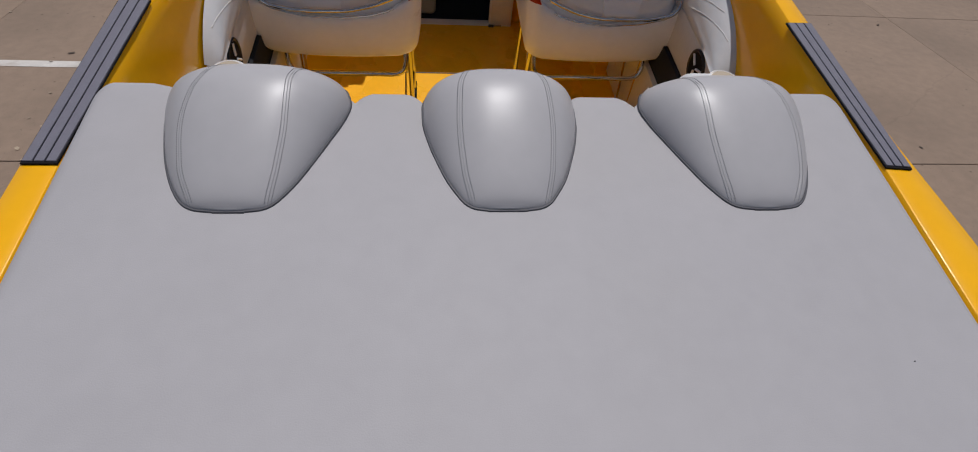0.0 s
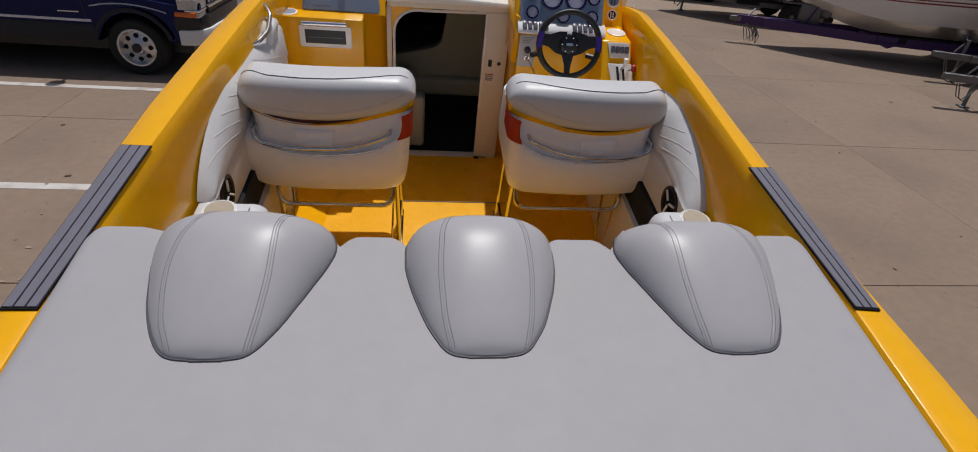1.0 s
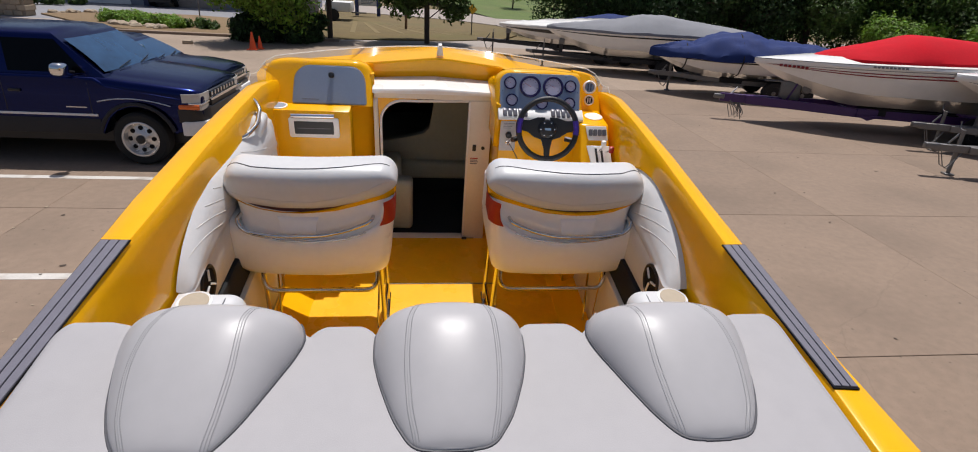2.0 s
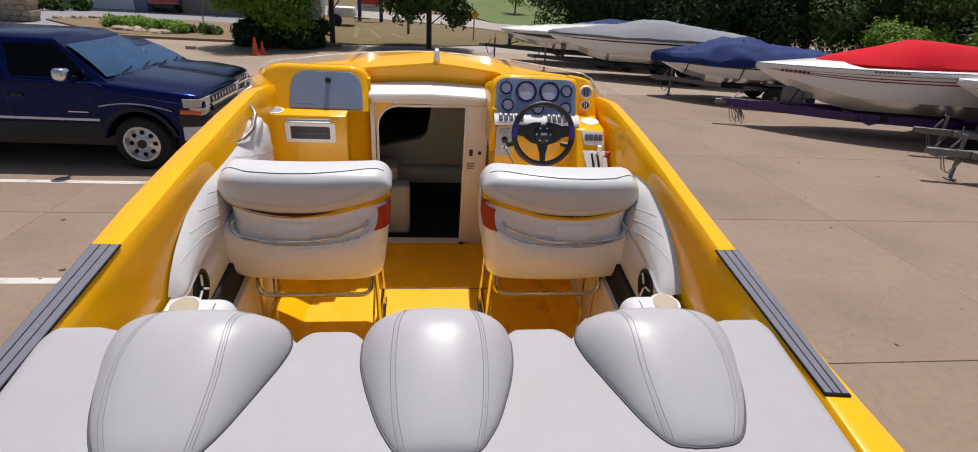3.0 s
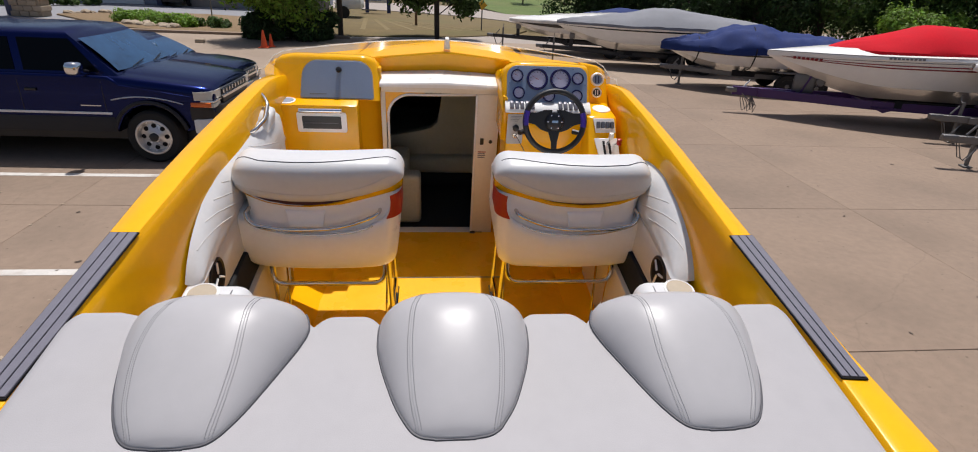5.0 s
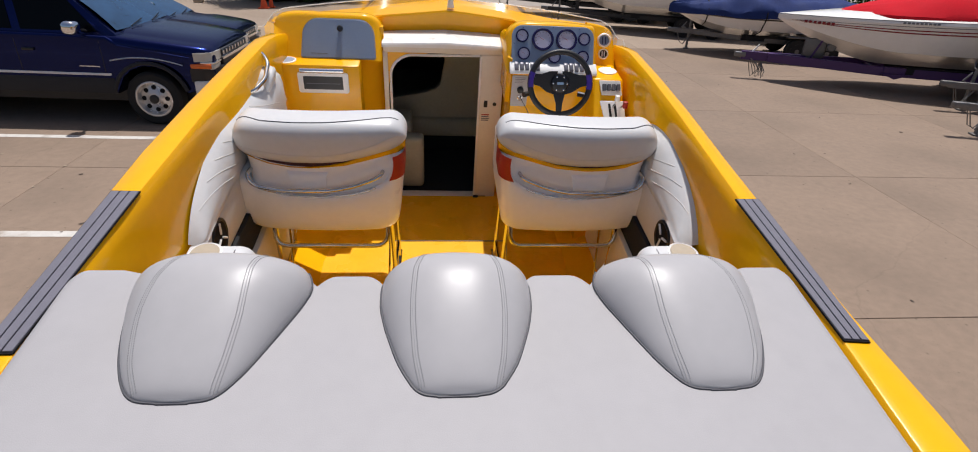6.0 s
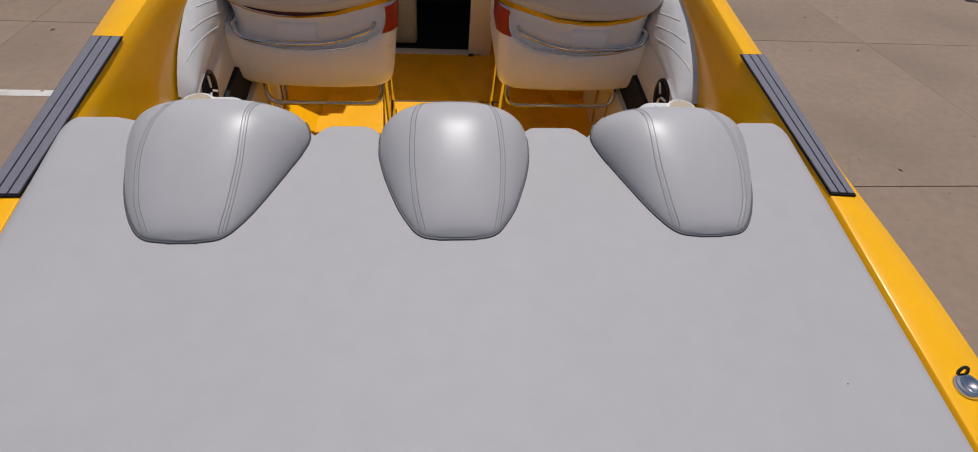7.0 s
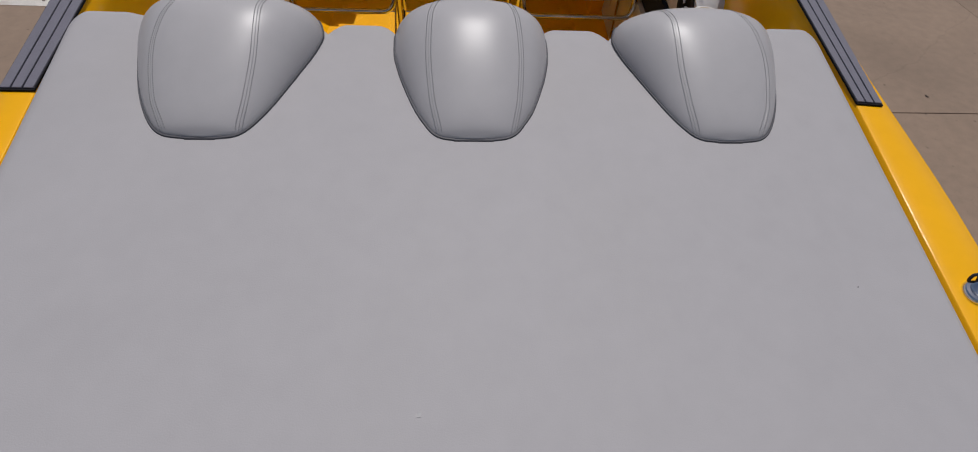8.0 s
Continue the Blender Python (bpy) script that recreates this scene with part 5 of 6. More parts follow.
def utility_truck(m, label, paint, roof=1.90, cowl=1.30, nose=1.15, width=1.98, mirrors=True, up=0.09):
    """x forward from the front axle, y to its left, z up."""
    ob = thing("parked_truck", m, label, "car", "parked trucks")
    h = width / 2
    wb = 3.30
    low = 0.47
    prof = [(0.84, low + 0.10), (0.90, 0.70), (0.90, nose - 0.16), (0.5, nose - 0.10), (-0.35, cowl - 0.10), (-0.50, cowl - 0.01), (-1.0, cowl), (-3.0, cowl + 0.01), (-4.55, cowl), (-4.62, 1.0), (-4.60, low + 0.08), (-wb - 0.47, low)]
    prof += [(x, z) for x, z in car_arch(-wb, 0.47)[1:-1]] + [(-wb + 0.47, low)]
    prof += [(-0.49, low)] + [(x, z) for x, z in car_arch(0.0, 0.48)[1:-1]] + [(0.50, low + 0.02)]

    def half_width(x):
        return h - lerp([(0.0, 0.0), (0.3, 0.008), (0.6, 0.030), (0.75, 0.055), (0.85, 0.09), (0.93, 0.14)], x)
    own = loft([[Vector((x, y * half_width(x), z)) for x, z in prof] for y in (-1, 1)])
    bmesh.ops.recalc_face_normals(own, faces=own.faces)
    bmesh.ops.bevel(own, geom=[e for e in own.edges if abs(e.verts[0].co.y - e.verts[1].co.y) < 0.3], offset=0.035, segments=3, affect='EDGES', profile=0.6, clamp_overlap=True)
    part("body", own, paint, ob, angle=40)
    # bonnet and wings: rounded shoulders, a raised middle and a nose that rolls over
    rings = []
    for x, ze in ((0.915, nose - 0.20), (0.912, nose - 0.11), (0.895, nose - 0.055), (0.86, nose - 0.018), (0.80, nose + 0.005), (0.65, nose + 0.03), (0.45, nose + 0.055), (0.2, nose + 0.085), (-0.1, cowl - 0.035), (-0.35, cowl - 0.008), (-0.52, cowl + 0.006)):
        hw = half_width(x)
        k = lerp([(-0.5, 1.0), (0.7, 1.0), (0.92, 0.55)], x)
        side = [(hw - 0.004, -0.26), (hw, -0.15), (hw - 0.004, -0.095), (hw - 0.018, -0.05), (hw - 0.045, -0.02), (hw - 0.09, -0.004), (hw - 0.20, 0.004), (hw - 0.27, 0.020 * k), (hw - 0.34, 0.040 * k), (hw * 0.35, 0.056 * k)]
        rings.append([(x, y, max(ze + dz, 0.62)) for y, dz in side] + [(x, 0, ze + 0.062 * k)] + [(x, -y, max(ze + dz, 0.62)) for y, dz in side[::-1]])
    part("bonnet", loft(rings, closed=False, cap=(False, False)), paint, ob, angle=50)
    # greenhouse
    def cabin(ins, x_f, x_b, z):
        return [(x_f, -h + ins, z), (x_f + 0.05, 0.0, z), (x_f, h - ins, z), (x_b, h - ins, z), (x_b - 0.03, 0, z), (x_b, -h + ins, z)]
    gh = loft([cabin(0.07, -0.33, -4.50, cowl - 0.06), cabin(0.085, -0.40, -4.48, cowl + 0.02), cabin(0.20, -0.98, -4.30, roof - 0.10), cabin(0.27, -1.10, -4.22, roof - 0.03), cabin(0.42, -1.30, -4.05, roof), cabin(0.7, -1.7, -3.8, roof + 0.012)])
    part("cabin", gh, paint, ob, angle=35)
    # glass set on the cabin's faces
    def pane(pts, mt, nm="window"):
        bm = bmesh.new()
        bm.faces.new([bm.verts.new(p) for p in pts])
        return part(nm, bm, mt, ob)
    zc, zr = cowl + 0.035, roof - 0.125

    def side_pt(x, f, s, lift=0.006):
        ins = 0.085 + (0.20 - 0.085) * ((zc - cowl - 0.02) / (roof - cowl - 0.12) + f * (zr - zc) / (roof - cowl - 0.12))
        return (x, s * (h - ins + lift), zc + f * (zr - zc))
    for s in (1, -1):
        pane([side_pt(-0.62, 0, s), side_pt(-1.02, 1, s), side_pt(-1.72, 1, s), side_pt(-1.66, 0, s)], CAR_GLASS, "side_window")
        pane([side_pt(-1.78, 0, s), side_pt(-1.84, 1, s), side_pt(-2.72, 1, s), side_pt(-2.76, 0, s)], CAR_GLASS, "side_window")
        pane([side_pt(-2.9, 0, s), side_pt(-2.86, 1, s), side_pt(-4.1, 1, s), side_pt(-4.2, 0, s)], CAR_GLASS, "side_window")
    zt = roof - 0.12

    def front_pt(y, f):
        fx = -0.40 + (-0.98 + 0.40) * f
        return (fx + 0.06 * (1 - (y / h) ** 2) + 0.012 + 0.035 * math.sin(math.pi * f), y * (1 - 0.12 * f), cowl + 0.02 + (roof - 0.10 - cowl - 0.02) * f + 0.006)
    wsn = bmesh.new()
    cols = [[wsn.verts.new(front_pt(y, f)) for y in [0.84 * h * (k / 5 - 1) for k in range(11)]] for f in (0.05, 0.28, 0.5, 0.72, 0.94)]
    for low_row, top_row in zip(cols, cols[1:]):
        for i in range(10):
            wsn.faces.new((low_row[i], low_row[i + 1], top_row[i + 1], top_row[i]))
    part("windscreen", wsn, WINDSCREEN, ob, "windscreen with blue sky reflection in its colour", angle=60)
    for y in (-0.5 * h, 0.15 * h):
        part("wiper", tube([Vector(front_pt(y, 0.05)) + Vector((0.02, 0, 0.015)), Vector(front_pt(y + 0.42, 0.16)) + Vector((0.02, 0, 0.015))], 0.009, 5), BLACK, ob)
    # front end
    bar = [(0.62, h - 0.005), (0.80, h - 0.03), (0.93, h - 0.10), (1.0, h - 0.30), (1.02, 0.0)]
    bar = bar + [(x, -y) for x, y in bar[-2::-1]] + [(0.66, -h + 0.05), (0.86, -h + 0.32), (0.86, h - 0.32), (0.66, h - 0.05)]
    part("bumper", plan(bar, 0.44 + up / 3, 0.64 + up / 2, 0.015, 2), SIGN_WHITE, ob)
    part("valance", plan([(x - 0.04, y * 0.985) for x, y in bar], 0.62 + up / 2, 0.78 + up, 0.01, 1), BLACK, ob)
    gr = part("grille", box(0.80, 0.945, -h + 0.42, h - 0.42, 0.76 + up, 1.00 + up, 0.02), BLACK, ob)
    part("grille_bar", box(0.93, 0.965, -h + 0.40, h - 0.40, 0.855 + up, 0.905 + up, 0.008), CHROME, gr)
    for k in range(9):
        y = -h + 0.46 + k * (2 * h - 0.92) / 8
        part("grille_slat", box(0.935, 0.957, y - 0.018, y + 0.018, 0.92 + up, 0.985 + up, 0.004), CHROME, gr)
    for s in (1, -1):
        y0, y1 = sorted((s * (h - 0.41), s * (h + 0.004)))
        part("headlight", loft([[(x + 0.02, y * s, z) for x, y in ((0.90, h - 0.44), (0.905, h - 0.30), (0.875, h - 0.12), (0.80, h - 0.062), (0.66, h - 0.030), (0.60, h - 0.06), (0.60, h - 0.44))] for z in (0.875 + up, 1.00 + up)]), LAMP_GLASS, ob)
        part("trim", box(0.74, 0.945, y0 + 0.05, y1 - 0.05, 0.845 + up, 0.872 + up, 0.006), CHROME, ob)
        part("park_lamp", box(0.74, 0.935, y0 + 0.05, y1 - 0.07, 0.765 + up, 0.840 + up, 0.02, 2), LAMP_GLASS, ob)
        part("turn_signal", box(0.60, 0.90, min(s * (h - 0.16), s * (h - 0.020)), max(s * (h - 0.16), s * (h - 0.020)), 0.775 + up, 0.845 + up, 0.02, 2), AMBER, ob)
        # mirror
        if mirrors:
            mx = part("mirror", box(-0.93, -0.73, min(s * (h + 0.03), s * (h + 0.26)), max(s * (h + 0.03), s * (h + 0.26)), cowl + 0.02, cowl + 0.21, 0.075, 5), CHROME, ob, "chrome door mirror")
            part("arm", tube([(-0.78, s * (h - 0.09), cowl + 0.04), (-0.82, s * (h + 0.06), cowl + 0.08)], 0.025, 6), BLACK, mx)
        # side dressing
        part("side_moulding", box(-2.75, -0.52, min(s * (h + 0.001), s * (h + 0.022)), max(s * (h + 0.001), s * (h + 0.022)), 0.735, 0.77, 0.006), SIGN_WHITE, ob, "white side moulding")
        part("cladding", box(-2.80, -0.50, min(s * (h - 0.02), s * (h + 0.010)), max(s * (h - 0.02), s * (h + 0.010)), 0.47, 0.70, 0.01), CLADDING, ob)
        arch = [(x, s * (h + 0.004), z) for x, z in [(0.53 * math.cos(radians(a)), 0.40 + 0.53 * math.sin(radians(a))) for a in range(15, 166, 10)]]
        part("wheel_arch_trim", tube(arch, 0.030, 6), CLADDING, ob)
        strip = [(0.50 * k / 6, s * (half_width(0.50 * k / 6) + 0.006), 1.005 - 0.075 * (k / 6) ** 2 - 0.02 * k / 6) for k in range(-6, 7)]
        part("arch_highlight", tube(strip, 0.010, 5), ALLOY, ob)
        part("door_line", box(-1.745, -1.737, min(s * (h - 0.01), s * (h + 0.002)), max(s * (h - 0.01), s * (h + 0.002)), 0.50, cowl - 0.08), BLACK, ob)
        part("door_line", box(-0.600, -0.592, min(s * (h - 0.01), s * (h + 0.002)), max(s * (h - 0.01), s * (h + 0.002)), 0.60, cowl - 0.08), BLACK, ob)
        part("door_handle", box(-1.66, -1.50, min(s * (h - 0.01), s * (h + 0.025)), max(s * (h - 0.01), s * (h + 0.025)), 1.06, 1.10, 0.008), BLACK, ob)
        part("badge", box(-0.94, -0.66, min(s * h, s * (h + 0.004)), max(s * h, s * (h + 0.004)), 0.853, 0.868), ALLOY, ob)
        for x in (0.0, -wb):
            wheel_at(ob, x, s * (h - 0.13), 0.40, 0.40, 0.26, s, ALLOY, 8)
    part("underbody", box(-4.4, 0.7, -h + 0.25, h - 0.25, 0.30, 0.60), BLACK, ob)
    return ob


utility_truck(pose(-4.21, 10.45, 0, 0, 0, -1.5), "dark blue lifted utility truck with chrome wheels and mirror", NAVY)
utility_truck(pose(-4.75, 13.0, 0, 0, 0, -1.5), "dark blue low parked car standing behind the utility truck", NAVY, roof=1.50, cowl=1.07, nose=0.95, width=1.85, up=-0.12, mirrors=False)
utility_truck(pose(-17.4, 46.0, 0, 0, 0, 100), "small red parked pickup far across the lot", RED_PAINT, roof=1.52, cowl=1.04, nose=0.92, width=1.72, up=-0.1)

# ---- covered boats on trailers ----


def trailered_boat(m, label, length, beam, keel, gun_bow, gun_stern, cover, cover_mat, stripes, hull_mat=HULL_WHITE, cover_rise=0.5, cover_skirt=0.12, peak=0.55, trailer_mat=None, cover_bow=0.0, cover_from=0.0, cover_w=1.0, wrinkle=1.0, straps=()):
    """y forward with the bow tip at the origin, z up from the ground."""
    ob = thing("covered_boat", m, label, "boat", "stored boats", at=(0, -length / 2, keel))
    st = [0.0, 0.008, 0.018] + [0.035 + 0.965 * i / 30 for i in range(31)]

    def at(f):
        w = beam / 2 * min(1, (1 - (1 - min(1, f / 0.55)) ** 2.2)) * (1 if f < 0.6 else 1 - 0.05 * (f - 0.6))
        g = gun_bow + (gun_stern - gun_bow) * f
        k = keel + (g - keel) * 0.90 * max(0, 1 - f / 0.34) ** 1.7
        return max(w, 0.012), g, k
    rows = []
    for f in st:
        w, g, k = at(f)
        y = -f * length
        c = k + (g - k) * 0.36
        rows.append([(w, y, g), (w * 1.015, y, g - 0.05), (w * 0.985, y, g - 0.10), (w * 0.95, y, (g + c) / 2), (w * 0.80, y, c), (w * 0.74, y, c - 0.01), (0, y, k), (-w * 0.74, y, c - 0.01), (-w * 0.80, y, c), (-w * 0.95, y, (g + c) / 2), (-w * 0.985, y, g - 0.10), (-w * 1.015, y, g - 0.05), (-w, y, g)])
    part("hull", loft(rows, closed=False, cap=(False, True)), hull_mat, ob, angle=30)
    for zf0, zf1, mt in stripes:
        for s in (1, -1):
            rr = []
            for i in range(31):
                f = 0.035 + 0.965 * i / 30
                w, g, k = at(f)
                c = k + (g - k) * 0.36
                line = [(w * 0.985, g - 0.10), (w * 0.95, (g + c) / 2), (w * 0.80, c)]
                def on(z):
                    for (w0, z0), (w1, z1) in zip(line, line[1:]):
                        if z1 <= z <= z0:
                            return w0 + (w1 - w0) * (z0 - z) / max(1e-6, z0 - z1)
                    return line[0][0] if z > line[0][1] else line[-1][0]
                za, zb = g - 0.10 - zf0 * (g - 0.10 - c), g - 0.10 - zf1 * (g - 0.10 - c)
                rr.append([(s * (on(za) + 0.008), -f * length, za), (s * (on(zb) + 0.008), -f * length, zb)])
            part("stripe", loft(rr, closed=False, cap=(False, False)), mt, ob)
    # deck and cover
    deck = []
    for i in range(14):
        f = i / 13
        w, g, k = at(f)
        deck.append([(u * w, -f * length, g + 0.015 + (0.10 if cover_w == 1 else 0.16) * min(1, f * 4) * (1 - abs(u) ** (2 if cover_w == 1 else 3))) for u in (-1, -0.6, -0.2, 0.2, 0.6, 1)])
    part("deck", loft(deck, closed=False, cap=(False, False)), HULL_WHITE, ob)
    rows = []
    rnd = random.Random(length)
    for i in range(61):
        f = cover_from + (1 - cover_from) * (i / 60) ** 1.15
        w, g, k = at(f)
        rise = lerp(cover, f)
        y = -f * length + cover_bow * (1 - f)
        cw = cover_w * (1.0 if cover_w == 1 else min(1.0, 0.10 + (f - cover_from) / 0.16))
        r = []
        for j in range(-14, 15):
            u = j / 14
            z = g + 0.02 + rise * (1 - abs(u) ** 2.6) + wrinkle * (rise > 0.05) * (rnd.uniform(-0.005, 0.005) + 0.030 * noise.noise(Vector((u * 3.1, f * 9.0, length))) + 0.030 * abs(noise.noise(Vector((u * 1.2 + f * 4, f * 17.0, length + 5)))) + 0.014 * noise.noise(Vector((u * 6.0 - f * 9, f * 31.0, length))))
            r.append((u * (w * cw + 0.02), y, z + (min(0.075, 0.9 * (f - cover_from)) if cover_w < 1 else 0)))
        skirt = cover_skirt * (0.88 + 0.12 * math.sin(f * 23))
        r = [(-(w * cw + 0.035), y, g - skirt)] + r + [((w * cw + 0.035), y, g - skirt)]
        rows.append(r)
    part("cover", loft(rows, closed=False, cap=(False, True)), cover_mat, ob, angle=30)
    for fs in straps:
        w, g, k = at(fs)
        c = k + (g - k) * 0.36
        rise = lerp(cover, fs)
        half_loop = [(w + 0.045, g - cover_skirt), (w + 0.045, g + 0.02), (w * 0.75, g + 0.05 + rise * 0.55), (w * 0.4, g + 0.05 + rise * 0.92), (0, g + 0.05 + rise)]
        loop = [(0, k - 0.02), (w * 0.78, c - 0.02), (w * 0.97, (g + c) / 2)] + half_loop
        loop = loop + [(-x, z) for x, z in loop[-2:0:-1]]
        part("strap", tube([(x, -fs * length, z) for x, z in loop], 0.018, 4, True), STRAP, ob, "black webbing strap")
    return ob, at


def beam(a, b, w, h, bm=None):
    """A box beam from a to b."""
    a, b = Vector(a), Vector(b)
    d = (b - a).normalized()
    s = d.cross(Vector((0, 0, 1))).normalized() * w / 2
    u = Vector((0, 0, h / 2))
    own = loft([[p - s - u, p + s - u, p + s + u, p - s + u] for p in (a, b)])
    bmesh.ops.recalc_face_normals(own, faces=own.faces)
    bmesh.ops.bevel(own, geom=own.edges[:], offset=0.008, segments=1, affect='EDGES')
    return join(bm, own)


def trailer(m, label, length, paint, tongue, jack_wheel=True, keel=0.5, jack=True, deep=0.13):
    ob = thing("boat_trailer", m, label, "trailer", "boat trailers", at=(0, -length / 2, 0))
    for s in (1, -1):
        part("frame_rail", beam((s * 0.05, tongue - 0.35, 0.52), (s * 0.50, -2.2, 0.48), 0.07, deep), paint, ob)
        part("frame_rail", beam((s * 0.50, -2.2, 0.48), (s * 0.62, -length * 0.95, 0.46), 0.07, deep), paint, ob)
        part("gusset", y_prism([(-2.75, 0.44), (-2.45, 0.33), (-2.15, 0.44)], s * 0.56 - 0.03, s * 0.56 + 0.03), paint, ob)
        for k in (0.60, 0.74):
            y = -length * k
            mm = Matrix.Translation((s * 1.0, y, 0.32)) @ pose(0, 0, 0, 0, 90 * s, 0)
            wl = part("wheel", lathe([(0.2, -0.1), (0.29, -0.1), (0.32, -0.06), (0.32, 0.06), (0.29, 0.1), (0.2, 0.1)], 24, mm), TYRE, ob)
            part("rim", lathe([(0.19, 0.101), (0.17, 0.09), (0.06, 0.10), (0, 0.12)], 18, mm, cap=(False, False)), FRAME_BLACK, wl)
        part("fender", box(min(s * 0.86, s * 1.13), max(s * 0.86, s * 1.13), -length * 0.80, -length * 0.54, 0.66, 0.70, 0.02), paint, ob)
        part("bunk", box(s * 0.5 - 0.05, s * 0.5 + 0.05, -length * 0.92, -length * 0.35, keel - 0.05, keel + 0.10), NEAR_BLACK, ob)
    for y in (-2.2, -length * 0.6, -length * 0.74):
        part("cross_member", box(-0.92 if y < -2.5 else -0.52, 0.92 if y < -2.5 else 0.52, y - 0.05, y + 0.05, 0.40, 0.50, 0.008), paint, ob)
    part("tongue", beam((0, tongue + 0.25, 0.53), (0, tongue - 1.2, 0.52), 0.09, deep), paint, ob)
    part("coupler", box(-0.06, 0.06, tongue + 0.15, tongue + 0.40, 0.49, 0.60, 0.02), FRAME_BLACK, ob)
    for k in range(0 if jack else 5):
        part("safety_chain", tube([(0.08 - 0.04 * k, tongue + 0.02, 0.47), (0.12 - 0.06 * k, tongue - 0.02 - 0.06 * k, 0.26), (0.10 - 0.05 * k, tongue - 0.10 - 0.05 * k, 0.03 + 0.05 * (k % 2)), (0.05 - 0.04 * k, tongue - 0.22 - 0.03 * k, 0.20), (0.0, tongue - 0.2, 0.46)], 0.011, 5), FRAME_BLACK, ob)
    part("coupler_latch", beam((0.0, tongue + 0.02, 0.60), (0.02, tongue - 0.12, 0.78), 0.03, 0.06), SIGN_WHITE if not jack else FRAME_BLACK, ob)
    if not jack:
        return ob
    part("jack", tube([(0.12, tongue - 0.25, 0.85), (0.12, tongue - 0.25, 0.03)], 0.035, 8), FRAME_BLACK, ob)
    part("jack_foot", box(0.04, 0.20, tongue - 0.33, tongue - 0.17, 0.0, 0.03, 0.006), FRAME_BLACK, ob)
    part("jack_crank", tube(bend([(0.12, tongue - 0.25, 0.82), (0.25, tongue - 0.25, 0.86), (0.27, tongue - 0.25, 0.98)], 0.03), 0.012, 6), FRAME_BLACK, ob)
    part("winch_post", box(-0.05, 0.05, tongue - 0.95, tongue - 0.82, 0.5, keel + 0.55, 0.01), paint, ob)
    part("winch", box(-0.09, 0.09, tongue - 1.0, tongue - 0.80, keel + 0.35, keel + 0.55, 0.02), FRAME_BLACK, ob)
    for k in range(2):
        part("safety_chain", tube([(0.04 - 0.08 * k, tongue + 0.1, 0.46), (0.05 - 0.1 * k, tongue + 0.0, 0.2), (0.03 - 0.06 * k, tongue - 0.1, 0.14), (0.03, tongue - 0.3, 0.44)], 0.010, 5), FRAME_BLACK, ob)
    return ob


H1 = 76
M_RED = pose(7.95, 14.05, 0, 0, 0, H1)
trailered_boat(M_RED, "white speedboat with red stripes under a red canvas cover", 7.6, 2.3, 0.55, 1.50, 1.80, [(0.10, 0.0), (0.13, 0.01), (0.20, 0.10), (0.30, 0.25), (0.38, 0.40), (0.43, 0.50), (0.47, 0.50), (0.55, 0.45), (0.7, 0.32), (1, 0.15)], COVER_RED, [(-0.015, 0.010, STITCH), (0.11, 0.150, HULL_RED), (0.215, 0.260, HULL_RED)], cover_skirt=-0.03, cover_from=0.13, cover_w=0.88, wrinkle=0.5)
red_boat = [o for o in scene.objects if o.name == "covered_boat"][0]
for k in range(7):
    f = 0.07 + 0.011 * k
    part("lettering", box(-2.3 * 0.5 * (1 - (1 - f / 0.55) ** 2.2) * 0.99 - 0.02, -2.3 * 0.5 * (1 - (1 - f / 0.55) ** 2.2) * 0.99 + 0.01, -f * 7.6 - 0.028, -f * 7.6 + 0.028, 1.375, 1.43), HULL_RED, red_boat)
for k in range(9):
    f = 0.30 + 0.010 * k
    w = 2.3 * 0.5 * (1 - (1 - f / 0.55) ** 2.2) * 1.008
    part("lettering", box(-w - 0.012, -w + 0.02, -f * 7.6 - 0.026, -f * 7.6 + 0.026, 1.50 + 0.3 * f - 0.045, 1.50 + 0.3 * f - 0.005), STITCH, red_boat)
PURPLE_RIG = trailer(pose(8.08, 13.92, 0, 0, 0, H1), "purple painted trailer carrying a red-covered speedboat", 7.6, TRAILER_PURPLE, 0.55, jack=False, deep=0.20)
part("winch_plate", box(-0.03, 0.03, -1.05, -0.55, 0.58, 1.02, 0.04), FRAME_BLACK, PURPLE_RIG)
part("winch_post", beam((0, -0.75, 0.55), (0, -0.95, 1.05), 0.09, 0.12), TRAILER_PURPLE, PURPLE_RIG)
part("winch", lathe([(0.09, -0.08), (0.11, -0.06), (0.11, 0.06), (0.09, 0.08)], 16, pose(0, -1.15, 0.86, 0, 90)), FRAME_BLACK, PURPLE_RIG)
part("bow_roller", lathe([(0.05, -0.09), (0.03, 0.0), (0.05, 0.09)], 12, pose(0, -1.30, 0.98, 0, 90)), NEAR_BLACK, PURPLE_RIG)
M_BLUE = pose(6.95, 17.9, 0, 0, 0, H1)
trailered_boat(M_BLUE, "white runabout wrapped in a blue canvas cover", 5.6, 2.2, 0.50, 1.18, 1.30, [(0, 0.05), (0.05, 0.12), (0.22, 0.28), (0.30, 0.48), (0.36, 0.56), (0.52, 0.54), (0.57, 0.42), (0.8, 0.30), (1, 0.12)], COVER_BLUE, [(0.1, 0.2, HULL_BLACK)], cover_skirt=0.15, cover_bow=0.12, wrinkle=2.6, straps=(0.16, 0.42))
